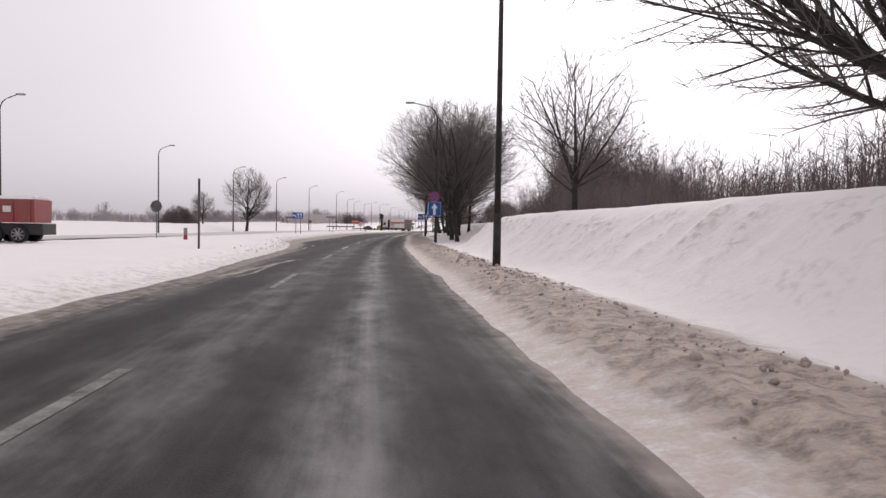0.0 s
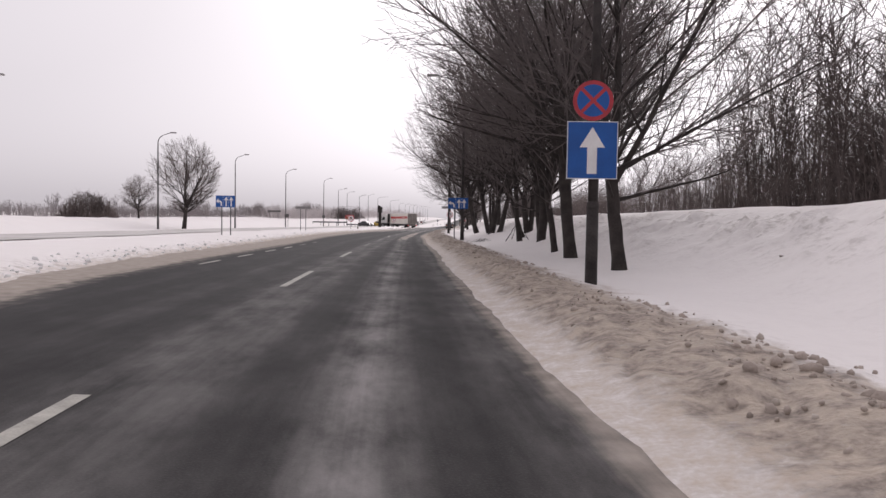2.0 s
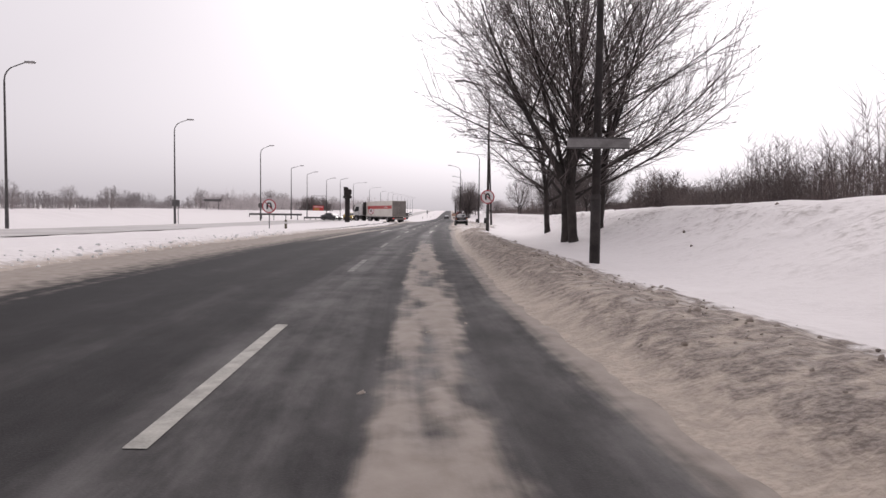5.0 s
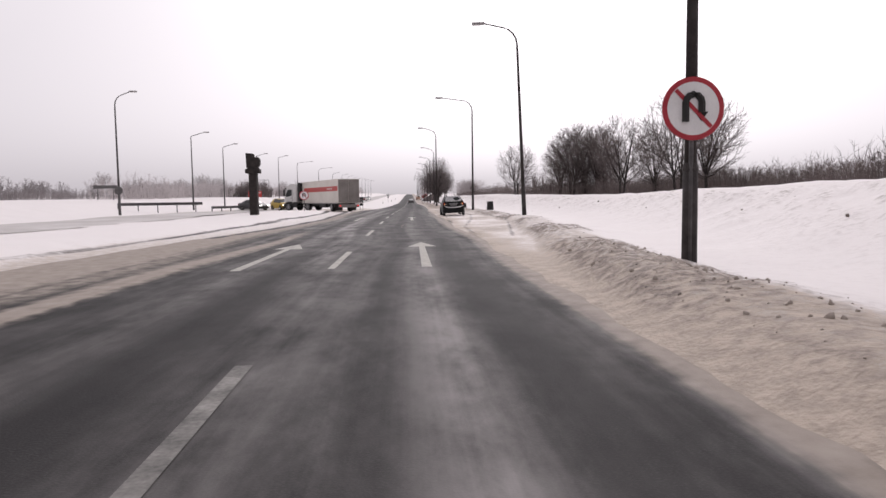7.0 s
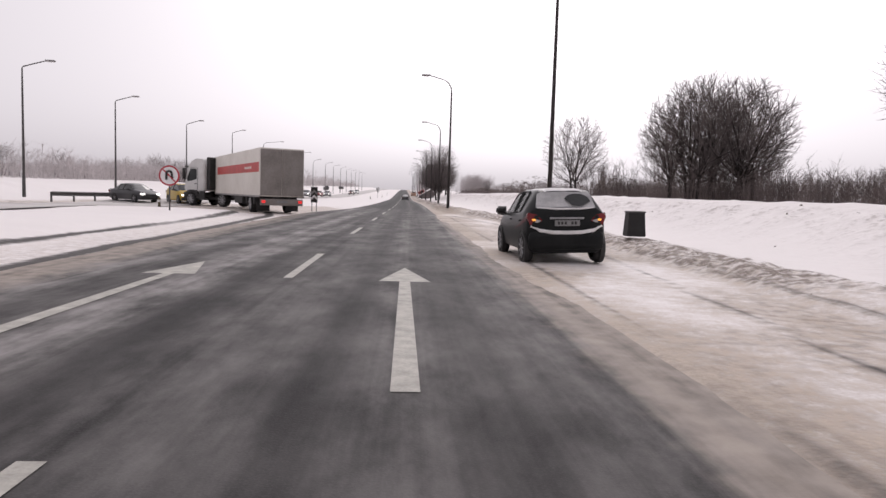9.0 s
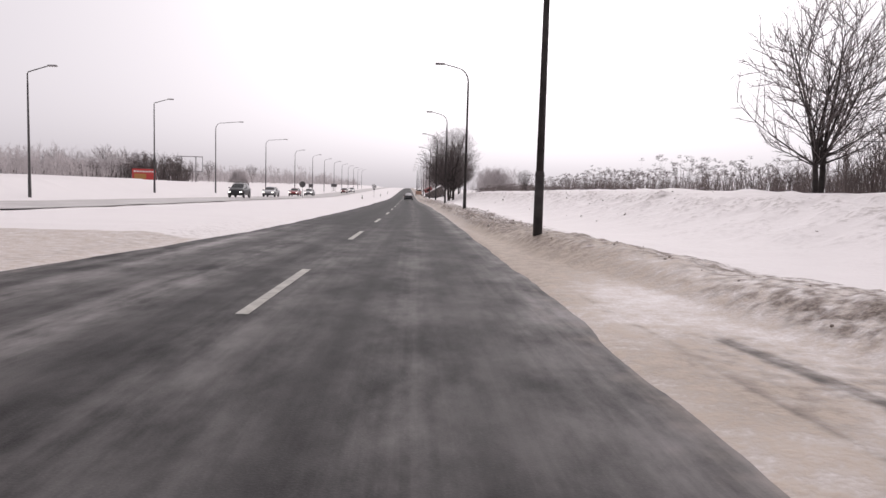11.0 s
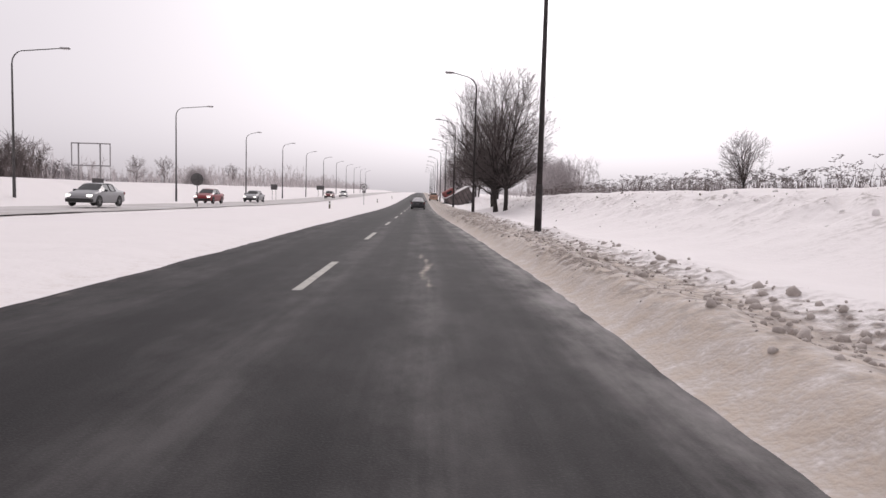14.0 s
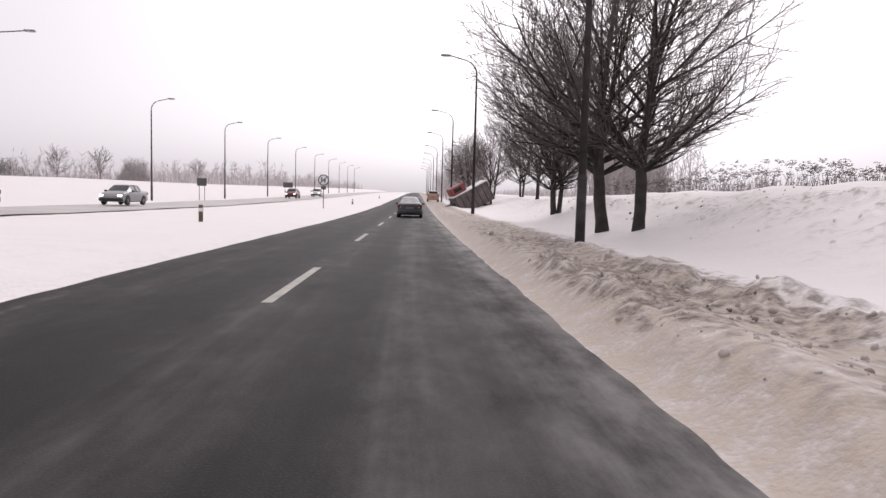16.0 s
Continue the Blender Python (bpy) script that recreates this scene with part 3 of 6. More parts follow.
for y0 in (-6.4, 5.7, 18.0, 30.6, 43.1, 54.6, 66.7, 78.3, 89.6, 101.2, 112.8, 124.4, 136.1, 147.9, 159.7, 170.9, 182.6, 194.2, 205.8, 217.4, 229.0,
           240.7, 252.9, 264.7, 276.4, 288.0, 299.6, 311.6, 323.3, 335, 346.7, 358.4, 370, 381.7):
    a, b = float(lane_line(y0)), float(lane_line(y0 + 4.2))
    marking("lane_dash", [(a - 0.07, y0), (a + 0.07, y0), (b + 0.07, y0 + 4.2), (b - 0.07, y0 + 4.2)])
for y0 in (29.7, 34.2):
    a, b = 1.09 - (y0 - 29.7) * 0.12, 1.09 - (y0 - 28.0) * 0.12
    marking("turn_lane_dash", [(a - 0.06, y0), (a + 0.06, y0), (b + 0.06, y0 + 1.7), (b - 0.06, y0 + 1.7)])
for y0 in (49.2, 53.4, 57.6, 61.6, 65.8, 70.0):
    a, b = -2.2 - (y0 - 49.2) * 0.075, -2.2 - (y0 - 47.2) * 0.075
    marking("turn_lane_dash", [(a - 0.06, y0), (a + 0.06, y0), (b + 0.06, y0 + 2.0), (b - 0.06, y0 + 2.0)])
for x0, tip, tail in ((-1.66, 172.7, 165.1), (-5.22, 173.0, 165.4), (-1.45, 143.7, 136.2), (-5.06, 143.5, 136.0)):
    marking("lane_arrow", [(x0 - 0.1, tail), (x0 + 0.1, tail), (x0 + 0.08, tip - 1.9), (x0 + 0.39, tip - 1.9), (x0, tip), (x0 - 0.39, tip - 1.9), (x0 - 0.08, tip - 1.9)])


# ---- lamps ----
def street_lamp(label, height, arm, dark, sharp=False):
    """A pole whose arm reaches along -x, with a flat lamp head."""
    ob = thing("street_lamp", label, "street lamp")
    mat = CONCRETE if dark else STEEL
    bm = bmesh.new()
    rod(bm, (0, 0, -0.5), (0, 0, 1.6), 0.125, 0.115, 12)
    rod(bm, (0, 0, 1.6), (0, 0, height - 1.3), 0.098, 0.062, 12)
    part("pole", bm, mat, ob, smooth=True)
    bm = bmesh.new()
    rod(bm, (0, 0, 1.55), (0, 0, 1.68), 0.13, 0.105, 12)
    part("collar", bm, mat, ob)
    bm = bmesh.new()
    if sharp:
        pts = [(0, 0, height - 1.35), (0, 0, height - 0.62), (-0.06, 0, height - 0.5), (-arm * 0.5, 0, height - 0.25), (-arm, 0, height)]
    else:
        pts = [(0, 0, height - 1.35)] + [(-0.9 * (1 - math.cos(a)), 0, height - 1.2 + 0.95 * math.sin(a)) for a in (0.0, 0.35, 0.7, 1.05, 1.35)] + [(-arm, 0, height)]
    tube(bm, pts, 0.055, 0.036, 10)
    part("arm", bm, mat, ob, smooth=True)
    bm = bmesh.new()
    box(bm, -arm - 0.62, -0.13, height - 0.06, -arm + 0.08, 0.13, height + 0.07, 0.045)
    head = part("lamp_head", bm, GALV, ob, "grey lamp housing")
    bm = bmesh.new()
    box(bm, -arm - 0.55, -0.1, height - 0.085, -arm - 0.1, 0.1, height - 0.058, 0.01)
    part("lamp_glass", bm, SIGN_WHITE, head)
    return ob


lamp_r = street_lamp("tall dark street lamp with a curved arm standing in the snow", 10.6, 1.8, True)
right_lamps = [(11.30, 11.95), (7.9, 43.15), (5.12, 73.45), (3.42, 101.55), (2.70, 133.85), (4.56, 160.5), (1.85, 215.6), (2.7, 248.35), (2.83, 277.8), (2.92, 307.4)] + [(2.8, 337.0 + 29.6 * k) for k in range(9)]


def set_lamps(proto, spots, turn, group):
    tagged(proto, group=group)
    for i, (x, y) in enumerate(spots):
        lean = -2.2 if (x, y) == (4.56, 160.5) else 0.0
        m = pose(x, y, ground_z(x, y) - 0.1, 0, lean, turn + random.uniform(-5, 5))
        if i == 0:
            proto.matrix_basis = m
        else:
            copy_thing(proto, m)


set_lamps(lamp_r, right_lamps, 0, "lamps along the road")
lamp_q = street_lamp("tall dark street lamp with a long curved arm", 10.8, 2.9, True)
set_lamps(lamp_q, [(4.32, 188.7)], 0, "lamps along the road")
lamp_l = street_lamp("slim grey street lamp beside the far carriageway", 11.2, 1.45, False)
set_lamps(lamp_l, [(-26.2, 43.4), (-29.0, 76.2), (-30.1, 106.4), (-29.8, 131.2), (-29.4, 158.0), (-28.2, 186.3)], 180, "lamps beside the far carriageway")
lamp_m = street_lamp("slim grey street lamp with a long arm over the road", 11.4, 3.7, False)
set_lamps(lamp_m, [(-32.0, 308.0), (-30.2, 337.0)], 180, "lamps beside the far carriageway")
lamp_n = street_lamp("slim grey street lamp with a short curved arm", 10.8, 1.75, False)
set_lamps(lamp_n, [(-28.9, 364.0), (-28.1, 388.3), (-28.5, 417.5)] + [(-28.5, 446 + 28.5 * k) for k in range(6)], 180, "lamps beside the far carriageway")
lamp_s = street_lamp("slim grey street lamp with a straight sloping arm", 10.15, 1.7, False, True)
lamp_t = street_lamp("tall grey street lamp with a straight sloping arm", 11.3, 1.7, False, True)
set_lamps(lamp_t, [(-32.1, 282.4)], 180, "lamps at the junction")
set_lamps(lamp_s, [(-29.9, 212.8), (-30.8, 231.0), (-30.6, 252.6)], 180, "lamps at the junction")
# ---- bare trees ----
def grow_crown(rng, stems, height, reach, low, mains=4, limbs=7, branches=10, twigs=8, steep=1.0, twig_r=0.007, skirt=5):
    """A tree whose limbs fan out from low forks to a rounded crown.
    stems: (foot x, foot y, lean x, lean y, radius, height of the fork); low: height of the crown's lower edge."""
    made = []
    ax = sum(s[0] + s[2] * 0.6 for s in stems) / len(stems)
    ay = sum(s[1] + s[3] * 0.6 for s in stems) / len(stems)
    mid = low + (height - low) * 0.42

    def room(p, d):
        """Way from p along d to the crown's edge."""
        q = Vector(((p.x - ax) / reach, (p.y - ay) / reach, (p.z - mid) / ((height - mid) if p.z + d.z * 2 > mid else (mid - low))))
        v = Vector((d.x / reach, d.y / reach, d.z / ((height - mid) if p.z + d.z * 2 > mid else (mid - low))))
        b, c = q.dot(v), q.dot(q) - 1
        return (-b + math.sqrt(max(b * b - v.dot(v) * c, 0.0))) / v.dot(v)

    def shoot(p, d, length, r0, r1, n, wob, pull, level):
        pts, rad = [p], [r0]
        for i in range(n):
            d = (d + Vector((rng.uniform(-1, 1), rng.uniform(-1, 1), rng.uniform(-1, 1))) * wob + Vector((0, 0, pull))).normalized()
            p = p + d * (length / n)
            pts.append(p)
            rad.append(r0 + (r1 - r0) * ((i + 1) / n) ** 0.85)
        made.append((pts, rad, level))
        return pts, rad

    def side(pts, f, angle, turn):
        n = len(pts) - 1
        i = min(int(f * n), n - 1)
        away = (pts[i + 1] - pts[i]).normalized()
        out = away.orthogonal().normalized()
        out.rotate(Matrix.Rotation(turn, 3, away))
        return pts[i].lerp(pts[i + 1], f * n - i), (away * math.cos(angle) + out * math.sin(angle)).normalized()

    def leafless(limb, lr, count, size):
        """Branches and twigs along a limb."""
        for j in range(count):
            g = 0.14 + 0.84 * (j + rng.random()) / count
            pb, db = side(limb, g, radians(rng.uniform(24, 52)), j * 2.4 + rng.uniform(-0.6, 0.6))
            ln = min(room(pb, db) * rng.uniform(0.7, 1.03), size * rng.uniform(0.32, 0.62))
            if ln < 0.25:
                continue
            rb = max(lr[min(int(g * (len(lr) - 1)), len(lr) - 1)] * 0.52, twig_r * 1.5)
            br, _ = shoot(pb, db, ln, rb, twig_r, 3, 0.10, 0.05, 2)
            m = max(3, int(twigs * min(ln / 1.6, 1.3)))
            for k in range(m):
                h = 0.12 + 0.86 * (k + rng.random()) / m
                pt, dt = side(br, h, radians(rng.uniform(22, 48)), k * 2.4 + rng.uniform(-0.7, 0.7))
                shoot(pt, (dt + Vector((0, 0, 0.12))).normalized(), ln * 0.48 * (1.15 - 0.55 * h) * rng.uniform(0.6, 1.25), twig_r, twig_r * 0.4, 1, 0.0, 0.0, 3)

    for sx, sy, lx, ly, r, fork in stems:
        p = Vector((sx, sy, -0.35))
        pts, rad = [p], [r * 1.35]
        lean = Vector((lx, ly, 1)).normalized()
        n0 = 8
        for i in range(n0):
            f = (i + 1) / n0
            d = (lean + Vector((rng.uniform(-1, 1), rng.uniform(-1, 1), 0)) * 0.07 + Vector((-lx, -ly, 0)) * 0.5 * f).normalized()
            p = p + d * ((fork + 0.35) / n0)
            pts.append(p)
            rad.append(r * (1.0 + 0.30 * max(0.0, 1 - f * 4) - 0.16 * f + rng.uniform(-0.03, 0.03)))
        made.append((pts, rad, 0))
        around = rng.uniform(0, 6.28)
        for m in range(mains):
            a = around + 2 * math.pi * (m + rng.uniform(-0.25, 0.25)) / mains
            th = radians(rng.uniform(3, 10) if m == 0 else rng.uniform(16, 40)) * steep
            d = (Vector((math.sin(th) * math.cos(a), math.sin(th) * math.sin(a), math.cos(th))) + Vector((lx, ly, 0)) * 0.25).normalized()
            i = n0 if m < 2 else rng.choice((n0 - 1, n0 - 1, n0))
            ln = room(pts[i], d) * rng.uniform(0.88, 1.0)
            main, mr = shoot(pts[i], d, ln, r * (0.74 if m == 0 else rng.uniform(0.42, 0.6)), 0.014, 9, 0.07, 0.035, 1)
            for k in range(limbs):
                f = 0.04 + 0.88 * ((k + rng.random()) / limbs) ** 1.15
                pl, dl = side(main, f, radians(rng.uniform(34, 68) * (1.05 - 0.35 * f)), k * 2.4 + rng.uniform(-0.5, 0.5))
                if dl.z < -0.05:
                    dl.z = rng.uniform(-0.05, 0.25)
                    dl.normalize()
                ll = room(pl, dl) * rng.uniform(0.8, 1.02)
                if ll < 0.5:
                    continue
                limb, lr = shoot(pl, dl, ll, max(mr[min(int(f * 9), 8)] * 0.5, 0.016), 0.010, 6, 0.085, 0.03, 1)
                leafless(limb, lr, max(3, int(branches * min(1.25, ll / reach + 0.2))), ll)
            leafless(main, mr, branches // 2, ln * 0.45)
        for k in range(skirt):
            a = around + 2.4 * k + rng.uniform(-0.4, 0.4)
            th = radians(rng.uniform(52, 80))
            d = Vector((math.sin(th) * math.cos(a), math.sin(th) * math.sin(a), math.cos(th)))
            i = rng.choice((n0 - 2, n0 - 1, n0))
            ll = room(pts[i], d) * rng.uniform(0.85, 1.03)
            limb, lr = shoot(pts[i], d, ll, r * rng.uniform(0.26, 0.4), 0.011, 8, 0.08, 0.035, 1)
            leafless(limb, lr, int(branches * 1.6), ll)
    return made


def tubes(branches, sides_of):
    """Tapered tubes; all but the stems run out to a point."""
    verts, faces = [], []
    for pts, rad, level in branches:
        s = sides_of[level]
        first = len(verts)
        last = len(pts) - 1
        for i, p in enumerate(pts):
            if i == last and level > 0:
                verts.append(p)
                break
            d = (pts[min(i + 1, last)] - pts[max(i - 1, 0)]).normalized()
            a = d.orthogonal().normalized()
            b = d.cross(a)
            for k in range(s):
                t = 2 * math.pi * k / s
                verts.append(p + (a * math.cos(t) + b * math.sin(t)) * rad[i])
        for i in range(last):
            q = first + i * s
            if i == last - 1 and level > 0:
                faces.extend((q + k, q + (k + 1) % s, q + s) for k in range(s))
            else:
                faces.extend((q + k, q + (k + 1) % s, q + s + (k + 1) % s, q + s + k) for k in range(s))
    return verts, faces


def tree(seed, label, stems, height, reach, low, mains=4, limbs=7, branches=10, twigs=8, steep=1.0, bark=None, twig=None, thin=0.0085, skirt=5, group="bare roadside trees"):
    br = grow_crown(random.Random(seed), stems, height, reach, low, mains, limbs, branches, twigs, steep, thin, skirt)
    ob = thing("tree", label, "tree", group=group)
    stout = [b for b in br if b[2] == 0 or b[1][0] > 0.035]
    v, f = tubes(stout, (12, 7, 4, 3))
    mesh_object("trunk", v, f, bark or BARK, parent=ob, label="dark trunk and main limbs")
    v, f = tubes([b for b in br if b[2] > 0 and b[1][0] <= 0.035], (8, 5, 3, 3))
    mesh_object("crown", v, f, twig or TWIG, parent=ob, label="dense bare branches and twigs")
    return ob


def plant(proto, spots):
    """Puts the tree at the first spot and copies of it at the rest: x, y, turn, scale and, if any, its lean."""
    for i, (x, y, turn, size, *lean) in enumerate(spots):
        m = pose(x, y, ground_z(x, y) - 0.05, 0, lean[0] if lean else 0, 0) @ pose(0, 0, 0, 0, 0, turn)
        if i == 0:
            proto.matrix_basis = m @ Matrix.Scale(size, 4)
        else:
            copy_thing(proto, m).scale = (size, size, size)


DULL = material("grey_twig", (0.17, 0.143, 0.138), 0.95, vary=0.25, scale=0.5)
# the grove beside the road: each tree with its own stems, leans and forks
GROVE = (
    (9.52, 47.8, "tall bare maple with a single stout trunk and wide low limbs", [(0, 0, -0.16, 0, 0.185, 2.6)], 12.4, 7.0, 2.2, 5),
    (8.99, 52.45, "bare maple with a thick leaning trunk in the snow", [(0, 0, -0.16, 0, 0.21, 3.3)], 12.8, 6.6, 2.9, 5),
    (8.82, 55.5, "slim bare tree whose curved trunk forks at head height", [(0, 0, -0.20, 0, 0.13, 2.3)], 11.2, 4.4, 2.8, 3),
    (9.50, 56.6, "slim bare tree with a dark upright trunk on the bank", [(0, 0, -0.10, 0, 0.16, 3.2)], 12.0, 4.4, 3.3, 3),
    (10.30, 56.9, "bare tree with a slightly leaning trunk high on the bank", [(0, 0, 0.06, 0, 0.15, 3.0)], 12.0, 4.6, 3.2, 3),
    (8.85, 61.45, "bare maple whose stout foot parts into upright stems", [(0, 0, 0.04, 0, 0.19, 1.9), (0.06, 0.03, 0.13, 0, 0.13, 2.6)], 12.8, 6.4, 2.6, 4),
    (9.14, 63.43, "bare maple with a stout upright trunk close to its neighbour", [(0, 0, -0.10, 0, 0.19, 2.8)], 12.4, 5.4, 2.9, 4),
    (8.24, 64.97, "tall slim bare tree with a straight dark trunk", [(0, 0, -0.13, 0, 0.135, 3.6)], 11.6, 4.0, 3.6, 3),
    (8.68, 67.2, "slim bare tree leaning far over towards the road", [(0, 0, -0.40, 0, 0.125, 2.9)], 10.8, 4.2, 3.2, 3),
    (9.10, 70.6, "bare maple with a stout trunk forked into two arms", [(-0.03, 0, -0.16, 0, 0.19, 2.2), (0.08, 0, 0.09, 0, 0.17, 2.6)], 12.8, 6.8, 2.6, 4),
    (7.66, 79.8, "bare tree with a strongly leaning dark trunk", [(0, 0, 0.34, 0, 0.19, 3.0)], 12.0, 5.2, 3.0, 4),
    (7.11, 80.3, "bare maple with a burl at the foot of its leaning trunk", [(0, 0, 0.30, 0, 0.23, 2.7)], 12.4, 7.0, 2.8, 4),
    (7.31, 82.8, "bare tree forked low into a leaning and an upright stem", [(-0.06, 0, -0.30, 0, 0.19, 3.1), (0.13, 0.05, 0.0, 0, 0.14, 2.9)], 12.4, 7.2, 3.0, 4),
    (7.40, 86.0, "slim bare tree with an upright dark trunk", [(0, 0, -0.05, 0, 0.13, 3.0)], 11.4, 4.4, 3.2, 3),
    (8.15, 88.4, "bare tree with an upright trunk high on the bank", [(0, 0, -0.05, 0, 0.18, 2.7)], 11.8, 5.0, 3.0, 4),
    (6.33, 89.1, "bare maple with a tall leaning dark trunk beside the road", [(0, 0, -0.28, 0, 0.22, 3.6)], 12.8, 7.2, 3.0, 5),
    (4.96, 112.4, "bare lime tree with two dark stems from one foot", [(0, 0, -0.12, 0, 0.19, 2.2), (-0.16, 0.9, -0.05, 0, 0.20, 2.4)], 13.4, 6.6, 2.4, 5),
    (6.32, 114.6, "bare tree with a straight dark trunk in the snow", [(0, 0, 0.05, 0, 0.19, 2.6)], 13.0, 6.6, 2.2, 5),
    (5.44, 123.2, "slim bare tree leaning a little over the snow", [(0, 0, -0.1, 0, 0.16, 2.4)], 11.4, 5.0, 2.5, 4),
    (5.54, 314.8, "bare maple with a leaning dark trunk by the road", [(0, 0, -0.12, 0, 0.22, 2.8)], 12.8, 5.5, 2.2, 4),
    (6.11, 312.7, "bare maple with a straight trunk and a round crown", [(0, 0, -0.02, 0, 0.19, 2.6)], 13.0, 4.7, 2.2, 4),
    (6.80, 329.0, "bare tree with a low rounded crown by the road", [(-0.1, 0, -0.12, 0, 0.17, 1.9), (0.14, 0, 0.05, 0, 0.14, 2.0)], 10.8, 4.6, 1.9, 4),
)
for i, (x, y, label, stems, height, reach, low, mains) in enumerate(GROVE):
    close = 50 < y < 100
    plant(tree(101 + i, label, stems, height, reach * (1.07 if close else 1.0), low + (0.5 if close else 0.0), mains, (1 if close else 0) + (8 if len(stems) < 2 else 6) + (2 if y > 300 else 0), 9 if 75 < y < 110 else 11 if close else 12, 7 if 75 < y < 110 else 8 if close else 9, 1.2 if y > 300 else 1.0, skirt=15 if y > 300 else 2 if close else 6 if len(stems) < 2 else 4), [(x, y, 0, 1.0)])
near_tree = tree(2, "wide bare tree with drooping limbs on the bank", [(0, 0, 0, 0, 0.28, 1.8)], 10.5, 7.6, 0.9, 6, 8, 12, 8, 1.7, thin=0.011, skirt=10)
plant(near_tree, [(18.9, 4.4, 200, 1.0)])
crest_tree = tree(7, "spreading bare tree on the snowy bank", [(0, 0, 0.02, 0, 0.14, 1.3)], 7.2, 3.2, 1.0, 5, 6, 8, 6, 1.2, thin=0.008)
plant(crest_tree, [(15.3, 23.3, 0, 1.12), (20.5, 46.0, 90, 1.1)])
verge_tree = tree(4, "round-headed bare tree beside the road", [(0, 0, 0.05, 0, 0.2, 2.4)], 11.0, 5.0, 2.0, 4, 6, 9, 7, thin=0.011)
plant(verge_tree, [(9.8, 352.0, 60, 0.85)])
median_tree = tree(5, "bare spreading tree on snow by the far carriageway", [(0, 0, 0.14, 0, 0.27, 3.0)], 12.0, 4.7, 2.8, 4, 9, 11, 8, 1.1, thin=0.015, twig=BRUSH, skirt=10)
plant(median_tree, [(-30.4, 114.0, 0, 1.0), (-48.0, 138.0, 130, 0.62)])
far_tree = tree(6, "bare grey tree behind the snowfield", [(-0.2, 0, -0.10, 0, 0.15, 1.9), (0.25, 0.1, 0.10, 0, 0.14, 1.8)], 10.2, 4.4, 1.6, 4, 5, 8, 6, 0.8, bark=BARK, twig=DULL, thin=0.014, group="trees behind the snowfield")
plant(far_tree, [(16.9, 182.1, 10, 0.72), (20.66, 184.4, 80, 0.68), (17.36, 170.8, 160, 0.74), (18.9, 169.8, 230, 0.7), (18.4, 207.0, 300, 0.86), (20.3, 208.2, 30, 0.92), (22.3, 207.6, 120, 0.84), (19.2, 209.5, 170, 0.90), (21.4, 206.4, 250, 0.88), (17.3, 208.4, 40, 0.66), (23.6, 209.0, 330, 0.62), (14.1, 223.8, 200, 0.78),
                 (13.7, 286.1, 50, 0.30), (10.2, 392.0, 10, 1.1), (7.2, 402.0, 100, 1.1), (9.5, 420.0, 200, 1.1), (8.5, 440.0, 300, 1.15), (11.5, 372.0, 30, 0.9)])
# far small trees: haze painted into bark and twig colour
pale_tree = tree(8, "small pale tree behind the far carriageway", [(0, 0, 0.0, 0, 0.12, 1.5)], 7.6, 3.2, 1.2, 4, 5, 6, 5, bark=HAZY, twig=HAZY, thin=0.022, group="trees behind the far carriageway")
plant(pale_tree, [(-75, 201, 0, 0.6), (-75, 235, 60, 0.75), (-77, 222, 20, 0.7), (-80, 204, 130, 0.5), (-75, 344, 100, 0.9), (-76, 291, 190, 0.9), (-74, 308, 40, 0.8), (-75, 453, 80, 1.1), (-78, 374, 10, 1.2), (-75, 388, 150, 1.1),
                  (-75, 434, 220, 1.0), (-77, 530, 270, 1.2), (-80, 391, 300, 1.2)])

# the far wood's haze is part of its material colour
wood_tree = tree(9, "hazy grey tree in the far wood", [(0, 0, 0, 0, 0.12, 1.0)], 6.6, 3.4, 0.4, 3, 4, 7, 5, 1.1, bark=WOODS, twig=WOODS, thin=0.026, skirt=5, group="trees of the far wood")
rt = random.Random(77)
wood_spots = []
while len(wood_spots) < 46:
    y = rt.uniform(60, 620)
    x = -90 - 0.10 * y - rt.uniform(0, 26)
    if float(value_noise(np.array(y * 0.03), np.array(x * 0.02), 83)) > rt.uniform(0.2, 0.6):
        wood_spots.append((x, y, rt.uniform(0, 360), rt.uniform(0.7, 1.35)))
plant(wood_tree, wood_spots)

